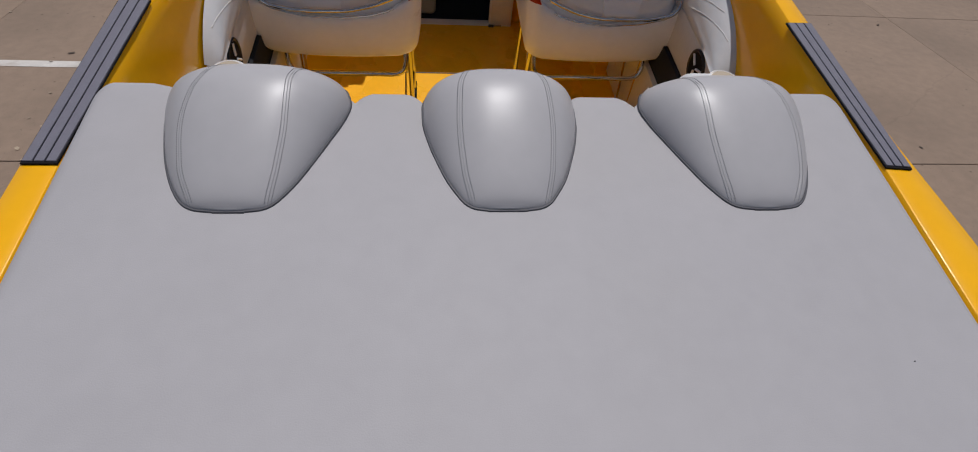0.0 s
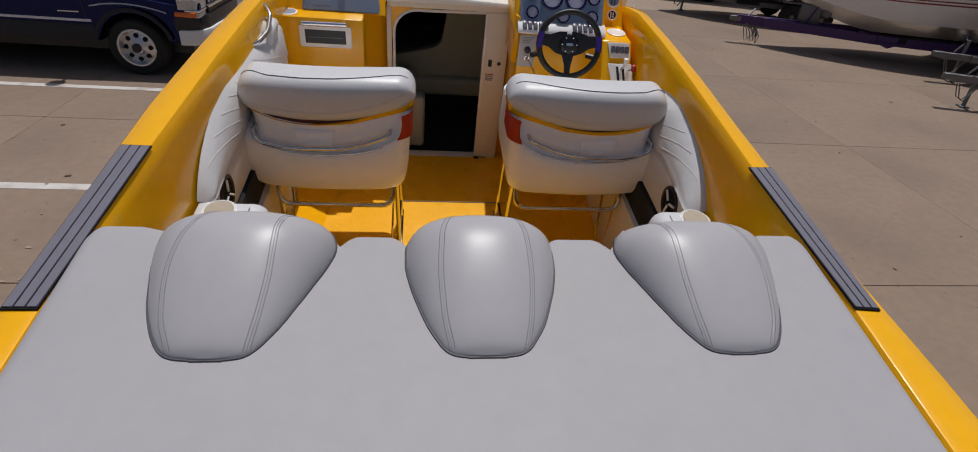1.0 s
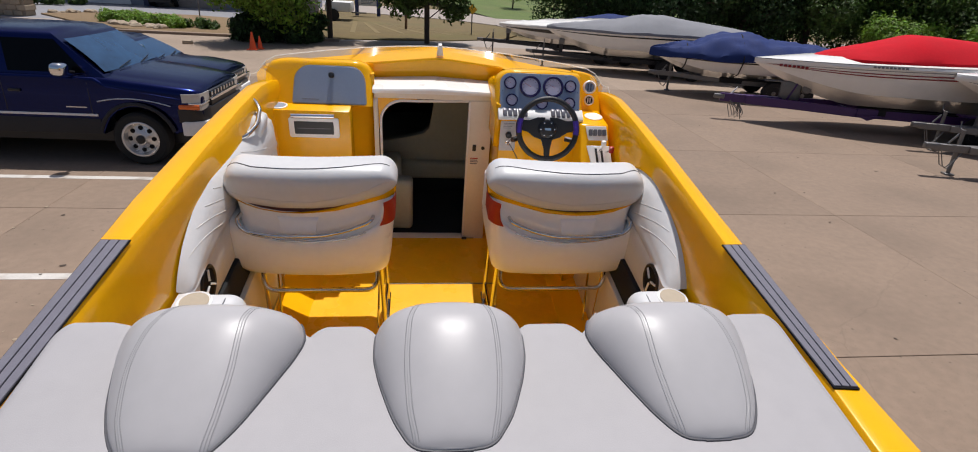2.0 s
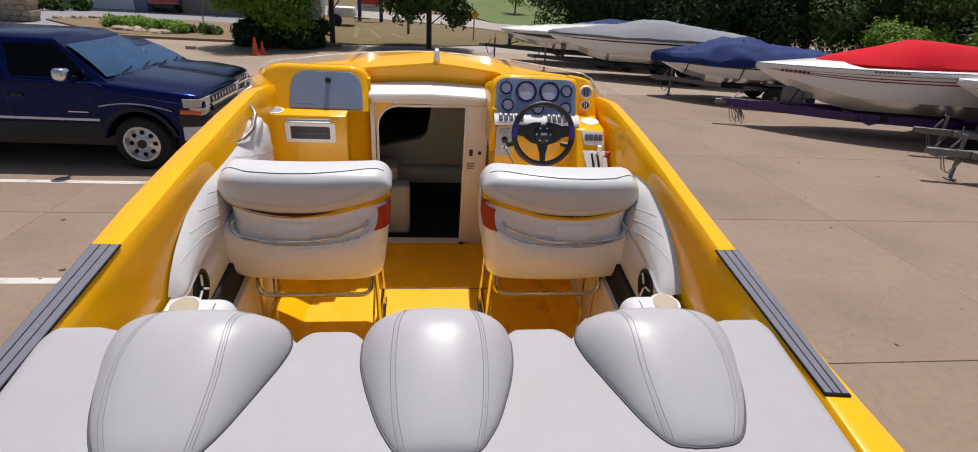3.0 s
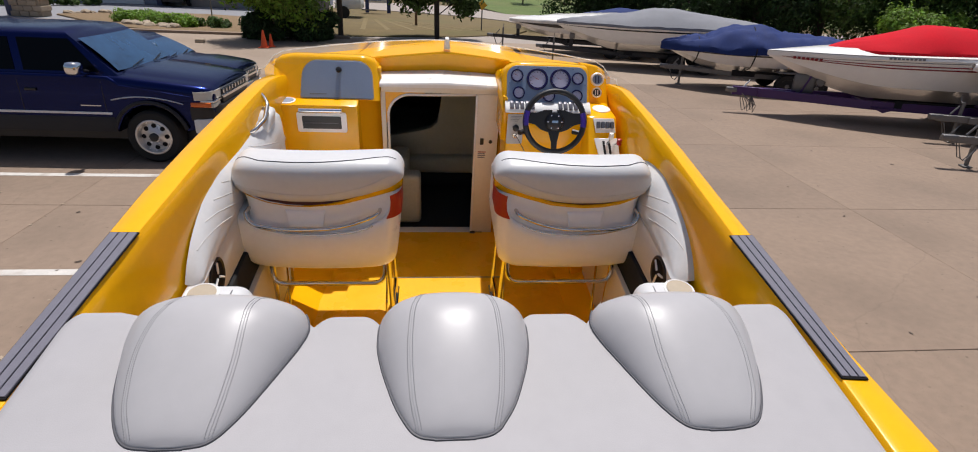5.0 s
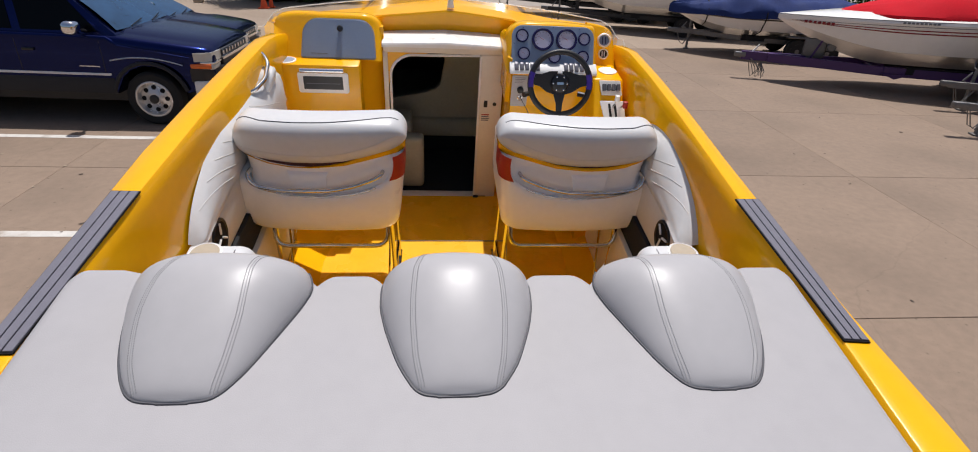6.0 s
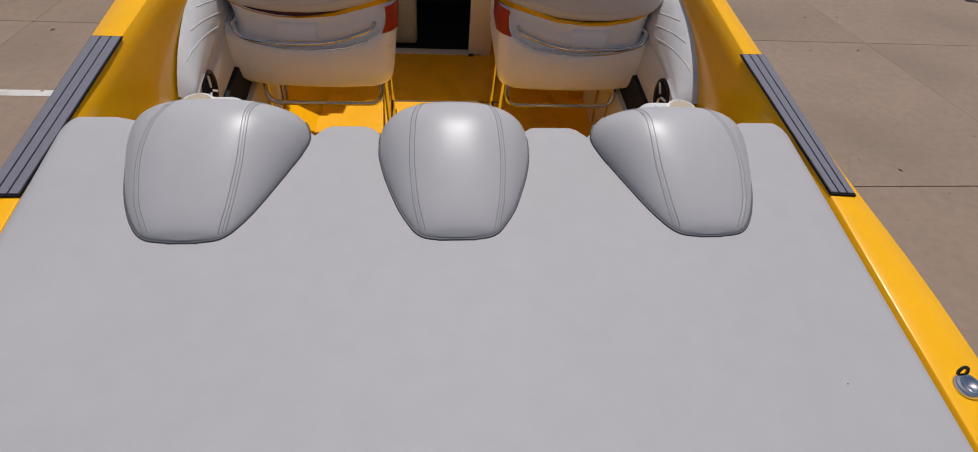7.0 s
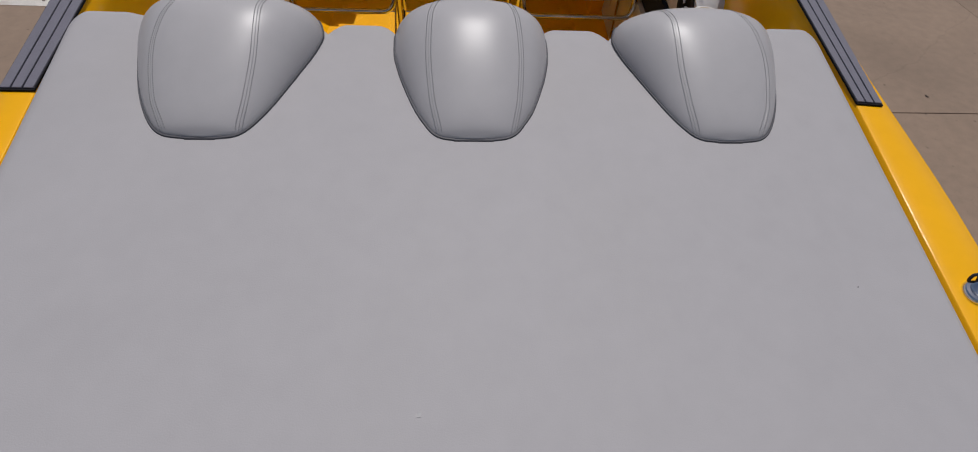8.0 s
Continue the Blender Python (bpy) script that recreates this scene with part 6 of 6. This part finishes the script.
trailer(M_BLUE, "grey galvanised trailer carrying a blue-covered runabout", 5.6, FRAME_BLACK, -0.35, keel=0.5)
M_GREY = pose(4.45, 22.0, 0, 0, 0, H1)
trailered_boat(M_GREY, "large white boat with black stripe under grey canvas", 7.0, 2.5, 0.55, 1.42, 1.50, [(0, 0.03), (0.10, 0.14), (0.25, 0.27), (0.36, 0.36), (0.42, 0.46), (0.48, 0.54), (0.58, 0.55), (0.66, 0.46), (0.8, 0.34), (1, 0.15)], COVER_GREY, [(0.03, 0.12, HULL_BLACK)], cover_skirt=0.06)
trailer(M_GREY, "dark trailer carrying the large grey-covered boat", 7.0, DARK_FRAME, 0.3)
M_WHITE = pose(3.15, 25.3, 0, 0, 0, H1)
trailered_boat(M_WHITE, "white and black speedboat with a partly covered deck", 7.0, 2.3, 0.55, 1.22, 1.34, [(0, 0.02), (0.2, 0.16), (0.4, 0.26), (0.6, 0.34), (1, 0.15)], HULL_WHITE, [(0.0, 0.40, HULL_BLACK)], cover_skirt=0.0)
trailer(M_WHITE, "dark trailer carrying a white and black speedboat", 7.0, DARK_FRAME, 0.5)
SIDE_BOW = (11.1, 11.7)
M_SIDE = pose(11.67, 11.24, 0, 0, 0, H1)
trailered_boat(pose(SIDE_BOW[0], SIDE_BOW[1], 0, 0, 0, H1), "silver-white boat with its bow over a galvanised trailer", 6.5, 2.2, 0.80, 1.58, 1.70, [(0, 0.02), (0.3, 0.08), (1, 0.1)], HULL_WHITE, [(0.45, 0.60, HULL_BLACK)], cover_skirt=0.05)
trailer(M_SIDE, "weathered galvanised trailer with a winch and jack", 6.5, FRAME_BLACK, 0.95, keel=0.95)
trailer(pose(10.03, 9.61, 0, 0, 0, H1), "empty weathered galvanised trailer standing on its jack", 4.0, FRAME_BLACK, 0.55, keel=0.5)

trailered_boat(pose(6.7, 29.3, 0, 0, 0, H1), "small boat under a dark blue canvas cover", 5.5, 2.2, 0.6, 1.15, 1.20, [(0, 0.05), (0.2, 0.25), (0.4, 0.45), (0.6, 0.40), (1, 0.2)], COVER_BLUE, [(0.1, 0.2, HULL_BLACK)], cover_skirt=0.2)
trailer(pose(6.7, 29.3, 0, 0, 0, H1), "grey trailer under a blue-covered boat", 5.5, FRAME_BLACK, 0.3)
cab = thing("utility_cabinet", pose(-5.15, 25.75, 0), "dark blue metal utility cabinet beside the shrubs", "cabinet")
part("body", box(-0.19, 0.19, -0.16, 0.16, 0.0, 1.28, 0.02), BLUE_STEEL, cab)
part("lid", box(-0.21, 0.21, -0.18, 0.18, 1.28, 1.33, 0.02), BLUE_STEEL, cab)
part("handle", box(0.05, 0.10, -0.175, -0.16, 0.75, 0.79, 0.004), FRAME_BLACK, cab)

# ---- traffic cones, signs ----
for x, y, k, what in ((-6.21, 23.2, 1.05, "tall"), (-6.03, 23.5, 0.78, "small")):
    c = thing("traffic_cone", pose(x, y, 0), what + " orange traffic cone standing on the lot", "traffic cone", "traffic cones")
    part("base", box(-0.17 * k, 0.17 * k, -0.17 * k, 0.17 * k, 0, 0.03, 0.01), CONE, c)
    part("cone", lathe([(0.125 * k, 0.03), (0.03 * k, 0.58 * k), (0.024 * k, 0.60 * k)], 20), CONE, c)


def diamond_sign(x, y, h, s):
    ob = thing("road_sign", pose(x, y, 0), "yellow diamond road sign on a steel post", "road sign", "road signs")
    part("post", tube([(0, 0, 0), (0, 0, h)], 0.035, 6), FRAME_BLACK, ob)
    part("plate", prism([(0, -s), (s, 0), (0, s), (-s, 0)], -0.06, -0.04, Matrix.Translation((0, 0, h - s * 0.7))), SIGN_YELLOW, ob)


diamond_sign(2.65, 33.0, 1.50, 0.27)
diamond_sign(-12.25, 35.66, 1.95, 0.33)
bill = thing("dealer_sign", pose(-3.75, 43.5, 0), "red and white notice board on two blue posts", "sign")
for x in (-0.74, 0.74):
    part("post", box(x - 0.12, x + 0.12, -0.14, 0.14, 0, 3.2, 0.02), SIGN_BLUE, bill)
part("board", box(-0.62, 0.62, -0.08, 0.08, 0.65, 2.5, 0.02), SIGN_WHITE, bill)
part("header", box(-0.62, 0.62, -0.10, -0.082, 1.12, 2.5), SIGN_RED, bill)
for k in range(3):
    part("lettering", box(-0.45, 0.45 - 0.1 * k, -0.095, -0.083, 0.98 - 0.1 * k, 1.02 - 0.1 * k), WALL_GREY, bill)
post = thing("wooden_post", pose(-0.9, 34.5, 0), "short brown wooden post in the dry grass", "post")
part("post", box(-0.07, 0.07, -0.07, 0.07, 0, 1.25, 0.01), WOOD, post)
bol = thing("drain_pole", pose(-5.55, 25.6, 0), "dark slim pole beside the shrub", "pole")
part("pole", tube([(0.0, 0, 0), (0.05, 0, 1.1), (0.35, 0, 1.9)], 0.04, 6), FRAME_BLACK, bol)
tr = thing("utility_trailer", pose(-5.0, 38.5, 0), "pale utility trailer parked by the sign", "trailer")
part("box", box(-0.75, 0.75, -0.9, 0.9, 0.55, 1.1, 0.05), SIGN_WHITE, tr)
for x in (-0.3,):
    part("wheel", lathe([(0.36, -0.12), (0.36, 0.12)], 20, pose(x, -0.95, 0.36, 90)), TYRE, tr)
part("tongue", box(0.7, 1.6, -0.05, 0.05, 0.45, 0.53), FRAME_BLACK, tr)

# ---- trees and shrubs ----


def leaves(blobs, count, size, seed):
    """Small folded leaf blades scattered through overlapping clumps."""
    rnd = random.Random(seed)
    verts, faces = [], []
    total = sum(b[3] ** 2 for b in blobs)
    for bx, by, bz, br in blobs:
        for _ in range(int(count * br * br / total)):
            while True:
                v = Vector((rnd.uniform(-1, 1), rnd.uniform(-1, 1), rnd.uniform(-1, 1)))
                if 0.25 < v.length < 1:
                    break
            v = v.normalized() * v.length ** 0.45
            p = Vector((bx, by, bz)) + Vector((v.x, v.y, v.z * 0.85)) * br * rnd.uniform(0.76, 1.10 + 0.25 * (noise.noise(v * 3.1 + Vector((bx, by, bz))) > 0.1))
            if p.z < 0.05:
                continue
            n = (v + Vector((rnd.uniform(-.8, .8), rnd.uniform(-.8, .8), rnd.uniform(-.2, 1.0)))).normalized()
            a = n.orthogonal().normalized()
            a = (a * math.cos(k := rnd.uniform(0, 6.28)) + n.cross(a) * math.sin(k)).normalized()
            b = n.cross(a)
            s = size * rnd.uniform(0.6, 1.3)
            i = len(verts)
            verts += [p - a * s, p + b * s * 0.45, p + a * s - n * s * 0.3, p - b * s * 0.45]
            faces.append((i, i + 1, i + 2, i + 3))
    return verts, faces


def leaf_part(name, blobs, count, size, seed, material, parent):
    me = bpy.data.meshes.new(name)
    v, f = leaves(blobs, count, size, seed)
    me.from_pydata([tuple(p) for p in v], [], f)
    me.materials.append(material)
    ob = new(name, me)
    ob.parent = parent
    return tagged(ob, kind="stuff")


def tree(x, y, h, crown_low, spread, seed, material, label, trunk=0.13, count=9000, size=0.11):
    rnd = random.Random(seed)
    ob = thing("tree", pose(x, y, 0), label, "tree", "trees round the lot")
    part("trunk", tube([(0, 0, -0.02), (rnd.uniform(-.03, .03), 0, h * 0.25), (rnd.uniform(-.06, .06), 0.05, h * 0.5), (rnd.uniform(-.1, .1), 0.0, h * 0.8)], trunk, 9), BARK, ob)
    limbs = bmesh.new()
    blobs = []
    for k in range(14):
        a = k * 2.4 + rnd.uniform(-.4, .4)
        z = crown_low + (h - crown_low) * (k / 14) ** 0.9
        r = spread * (1.0 - 0.75 * abs((z - crown_low) / (h - crown_low) - 0.35)) * rnd.uniform(0.55, 0.95)
        tip = Vector((r * math.cos(a), r * math.sin(a), z + rnd.uniform(0.0, 0.5)))
        tube([(0, 0, max(0.6, z - 0.6)), tip * 0.5 + Vector((0, 0, z * 0.48)), tip], trunk * 0.22, 5, bm=limbs)
        blobs.append((tip.x * 0.9, tip.y * 0.9, tip.z, spread * rnd.uniform(0.30, 0.50)))
    for k in range(5):
        blobs.append((rnd.uniform(-.3, .3) * spread, rnd.uniform(-.3, .3) * spread, crown_low + (h - crown_low) * (0.25 + 0.17 * k), spread * 0.5))
    part("limbs", limbs, BARK, ob)
    leaf_part("crown", blobs, count, size, seed, material, ob)
    return ob


def shrub(x, y, w, h, seed, material, label, count=900, size=0.07, group="shrubs in the planting bed", z=0.0, clumps=7):
    rnd = random.Random(seed)
    ob = thing("shrub", pose(x, y, z), label, "shrub", group)
    st = bmesh.new()
    for k in range(5):
        tube([(0, 0, 0), (rnd.uniform(-.3, .3) * w, rnd.uniform(-.3, .3) * w, h * 0.6)], 0.015, 4, bm=st)
    part("stems", st, BARK, ob)
    blobs = [(rnd.uniform(-.55, .55) * w, rnd.uniform(-.5, .5) * w, h * (0.16 + 0.62 * k / (clumps - 1)), w * rnd.uniform(0.30, 0.58)) for k in range(clumps)]
    leaf_part("foliage", blobs, count, size, seed, material, ob)
    return ob


tree(0.2, 28.0, 6.5, 1.6, 2.4, 3, LEAF, "young leafy shade tree with a slim dark trunk", 0.12, 32000, 0.12)
tree(-4.1, 27.9, 6.0, 2.0, 2.0, 5, LEAF, "leafy tree above a dark evergreen shrub", 0.12, 11000, 0.10)
tree(-6.3, 25.5, 3.4, 1.25, 2.3, 8, LEAF_LIGHT, "leafy tree standing among dark shrubs", 0.10, 18000, 0.10)
for k, (x, y, w, h) in enumerate(((-7.0, 26.0, 0.80, 1.1), (-6.25, 26.1, 1.05, 1.7), (-5.35, 26.1, 0.95, 1.45), (-4.7, 26.3, 0.7, 1.05))):
    shrub(x, y, w, h, 20 + k, LEAF_DARK, "dark dense evergreen shrub at the edge of the lot", 12000, 0.10, "evergreen shrubs", clumps=18)
rnd = random.Random(11)
for k in range(26):
    f = k / 25
    shrub(-15.2 + 4.2 * f + rnd.uniform(-.2, .2), 31.6 - 2.4 * f + rnd.uniform(-.7, .7), rnd.uniform(0.36, 0.5), rnd.uniform(0.42, 0.55), 50 + k, LEAF_LIGHT, "low light-green flowering shrub in a mulched bed", 700, 0.07)
for k in range(4):
    shrub(-10.75 + 0.4 * k, 29.5 + rnd.uniform(-.4, .4), 0.36, 0.5, 90 + k, LEAF, "small rounded dark shrub in the mulch bed", 700, 0.06)
for k in range(9):
    shrub(-24.2 + 0.42 * k, 37.6 + 0.36 * k + rnd.uniform(-.3, .3), 0.6, 0.7, 120 + k, LEAF, "trimmed green hedge bush before the wall", 700, 0.10, "hedge bushes")
# dense trees behind the stored boats
rnd = random.Random(4)
for k, (x, y, h, sp, mt) in enumerate(((9.5, 36, 8, 4.2, LEAF_DARK), (13.5, 33, 8, 4.0, LEAF_DARK), (17.0, 31, 7.5, 3.6, LEAF_DARK), (20.0, 30, 6.0, 3.2, LEAF), (24.5, 29, 7.0, 3.8, LEAF), (29.0, 27, 8, 4.2, LEAF_DARK), (22.5, 36, 9, 5.0, LEAF_DARK), (33.5, 25, 8, 4.2, LEAF_DARK))):
    tree(x, y, h * 0.72, 0.9 if mt is LEAF_DARK else 2.0 if k == 3 else 0.5, sp, 200 + k, mt, "dense leafy tree at the back of the storage lot", 0.22, 30000, 0.11)
for k, (x, y) in enumerate(((21.6, 25.6), (22.9, 25.4), (24.2, 24.8), (25.6, 23.8), (27.2, 22.6), (23.2, 27.4))):
    shrub(x, y, 1.7, 2.1, 300 + k, LEAF_LIGHT, "bright green wild bush behind the boats", 9000, 0.085, "wild bushes")
for k, (x, y) in enumerate(((8.6, 58), (13.0, 54))):
    tree(x, y, 4.0, 1.0, 1.3, 330 + k, LEAF_LIGHT, "small young tree on the lawn", 0.07, 2500, 0.09)

# ---- rocks along the bed ----
rnd = random.Random(21)
for k in range(46):
    f = rnd.random()
    r = rnd.uniform(0.10, 0.22)
    bm = bmesh.new()
    bmesh.ops.create_icosphere(bm, subdivisions=2, radius=1)
    for v in bm.verts:
        v.co = Vector((v.co.x * r * 1.3, v.co.y * r, v.co.z * r * 0.7)) * (1 + 0.35 * noise.noise(v.co * 1.7 + Vector((k, 0, 0))))
    front = k < 32
    x, y = (-14.2 + 3.0 * f, 29.7 - 1.2 * f + rnd.uniform(-.2, .2)) if front else (-18.7 + 1.5 * f, 33.6 + 1.6 * f)
    bm.transform(pose(0, 0, r * 0.35, 0, 0, rnd.uniform(0, 180)))
    solo("rock", bm, STONE, pose(x, y, 0.02), "pale limestone rock edging the planting bed", "rock", "rocks round the bed")
bm = box(-0.17, 0.17, -0.12, 0.12, 0, 0.13, 0.03)
solo("kerb_block", bm, STONE, pose(-8.8, 24.1, 0, 0, 0, 8), "loose stone block lying on the concrete", "stone block")

# ---- buildings at the far side ----
pier = thing("stone_pier", pose(-19.6, 32.2, 0), "rough limestone pier with a blue steel column", "pier")
rnd = random.Random(31)
for row in range(13):
    for k in range(3):
        x = -0.62 + 0.42 * k + (0.2 if row % 2 else 0)
        part("stone", box(x, x + 0.40, -0.42 + rnd.uniform(-.03, .03), 0.40, row * 0.25, row * 0.25 + 0.235, 0.02, 1), STONE, pier)
part("core", box(-0.55, 0.75, -0.38, 0.38, 0, 3.3), STONE, pier)
part("column", box(-0.95, -0.66, -0.2, 0.1, 0, 6.0, 0.01), BLUE_STEEL, pier)
hall = thing("far_building", pose(-24, 43.0, 0), "long grey-blue building across the lot", "building")
part("wall", box(-26, 16, 0, 8, 0, 6.0), WALL_GREY, hall)
part("roof", box(-26.4, 16.4, -0.5, 8.4, 6.0, 6.35, 0.05), BLUE_STEEL, hall)
for k in range(7):
    part("column", box(-24 + 6 * k, -23.5 + 6 * k, -0.5, 0.0, 0, 6.0), BLUE_STEEL, hall)
    part("garage_door", box(-22.6 + 6 * k, -19.0 + 6 * k, -0.08, -0.004, 0, 4.2), SIGN_WHITE if k % 3 == 1 else ASPHALT, hall)

# ---- ground ----
solo("ground", box(-600, 600, -500, 900, -0.8, -0.045), DRY_GRASS, Matrix.Identity(4), "dry grassy ground reaching the horizon", "ground", kind="structure")
solo("lot_bed", box(-34, 40, -22, 27.2, -0.5, -0.030), SOIL, Matrix.Identity(4), "dark joint bed under the concrete slabs", "ground", kind="structure")
lot = thing("concrete_lot", Matrix.Identity(4), "sunlit tan concrete lot with sawn joints", "pavement", kind="structure")
XS = [-33.08 + 3.55 * i for i in range(21)]
YS = [-22.0 + 3.302 * i for i in range(16)]
proto = bpy.data.meshes.new("slab")
bmx = box(-1.7732, 1.7732, -1.646, 1.646, -0.10, 0.0, 0.004, 1)
bmx.to_mesh(proto)
bmx.free()
proto.materials.append(CONCRETE)
# Far slabs lighter: brightness at a grazing view is put into their base colour.
proto_grazing = proto.copy()
proto_grazing.materials.clear()
proto_grazing.materials.append(mat("grazing_bright_concrete", (0.295, 0.225, 0.168), 0.85, vary=0.14, scale=1.1, bump=0.25, bump_scale=120, stain=(0.20, 0.15, 0.11), stain_amount=0.5, stain_scale=0.45, per_object=0.05, specks=0.5))
for x in XS[:-1]:
    for y in YS[:-1]:
        ob = new("slab", proto_grazing if y > 15 else proto)
        ob.location = (x + 1.775, y + 1.651, 0)
        ob.parent = lot
solo("driveway", box(-60, 60, 24.5, 31.5, -0.4, -0.020), ASPHALT, Matrix.Identity(4), "grey driveway beyond the lot", "road", kind="structure")
solo("kerb", box(-34, -3.6, 26.9, 27.2, -0.2, 0.11, 0.03), CONCRETE, Matrix.Identity(4), "concrete kerb along the planting strip", "kerb", kind="structure")
ring = [(-7.0, 28.4), (-4, 28.0), (1, 29.2), (4.2, 31.4), (5.3, 33.9), (5.0, 37.0), (4.1, 40.5), (1.5, 43.0), (-2.5, 42.6), (-8, 37.5)]
bm = plan(ring, -0.05, 0.035, 0.03, 2)
solo("grass_island", bm, DRY_GRASS, Matrix.Identity(4), "mown dry grass island with pale stripes", "grass", kind="structure")
for k in range(6):
    s0 = plan([(-3.6 + 1.25 * k, 31.0 + 0.3 * k), (-3.35 + 1.25 * k, 31.0 + 0.3 * k), (-3.9 + 0.55 * k, 38.0 - 0.35 * k), (-4.15 + 0.55 * k, 38.0 - 0.35 * k)], 0.036, 0.040)
    solo("mown_stripe", s0, mat("pale_straw", (0.18, 0.135, 0.058), 0.95, vary=0.2, scale=8), Matrix.Identity(4), "pale strip of mown straw on dry grass", "grass", kind="structure")
bed = plan([(-19.0, 33.2), (-14.6, 28.9), (-12.9, 28.0), (-10.7, 27.3), (-8.4, 27.2), (-6.6, 27.4), (-7.2, 31.0), (-10.3, 35.6), (-12.6, 36.4), (-16.8, 36.2)], -0.05, 0.06, 0.03, 2)
solo("planting_bed", bed, MULCH, Matrix.Identity(4), "brown mulched planting bed", "planting bed", kind="structure")
road = plan([(60, 33.0), (6.0, 33.2), (6.0, 37.0), (5.0, 41.0), (2.2, 44.0), (-5, 47.2), (-60, 48.0), (-60, 55), (-2, 57), (5.5, 54.5), (9.0, 50.5), (13.0, 40.5), (60, 38.0)], -0.05, -0.010)
solo("road", road, ASPHALT, Matrix.Identity(4), "grey curving road round the grass island", "road", kind="structure")
far_lot = box(-70, -8.4, 31.4, 61.5, -0.3, -0.016)
solo("far_lot", far_lot, ASPHALT_FAR, Matrix.Identity(4), "grey far parking lot", "road", kind="structure")
lawn_rows = []
for y, z in ((47, -0.03), (54, 0.15), (62, 0.6), (80, 2.0), (120, 5.5)):
    lawn_rows.append([(x, y + 0.02 * abs(x - 8), z) for x in (6.0 + (y - 47) * -0.3, 12, 18, 30, 60)])
solo("lawn_slope", loft(lawn_rows, closed=False, cap=(False, False)), GREEN_GRASS, Matrix.Identity(4), "green lawn rising behind the road", "grass", kind="structure")

# parking lines
for y in (8.86, 5.955, 11.9, 3.05):
    solo("parking_line", box(-9.0, -2.6, y - 0.06, y + 0.06, 0.0005, 0.003), PAINT_WHITE, Matrix.Identity(4), "worn white painted parking line", "parking line", "parking lines", kind="structure")
# small litter and leaves on the concrete
rnd = random.Random(77)
for k in range(150):
    x, y = (rnd.uniform(2.2, 14), rnd.uniform(2, 15)) if k % 2 else (rnd.uniform(-7, -2.2), rnd.uniform(2.5, 8.5))
    w = rnd.uniform(0.010, 0.036)
    b = bmesh.new()
    pts = [(w * rnd.uniform(0.6, 1.3) * math.cos(a), w * 0.6 * rnd.uniform(0.6, 1.3) * math.sin(a), 0.002 + 0.006 * rnd.random()) for a in (0, 1.2, 2.4, 3.7, 5.0)]
    b.faces.new([b.verts.new(p) for p in pts])
    solo("dry_leaf", b, BARK if k % 4 else STONE, pose(x, y, 0.002, 0, 0, rnd.uniform(0, 360)), "small dry leaf on the concrete", "leaf", "dry leaves on the lot")
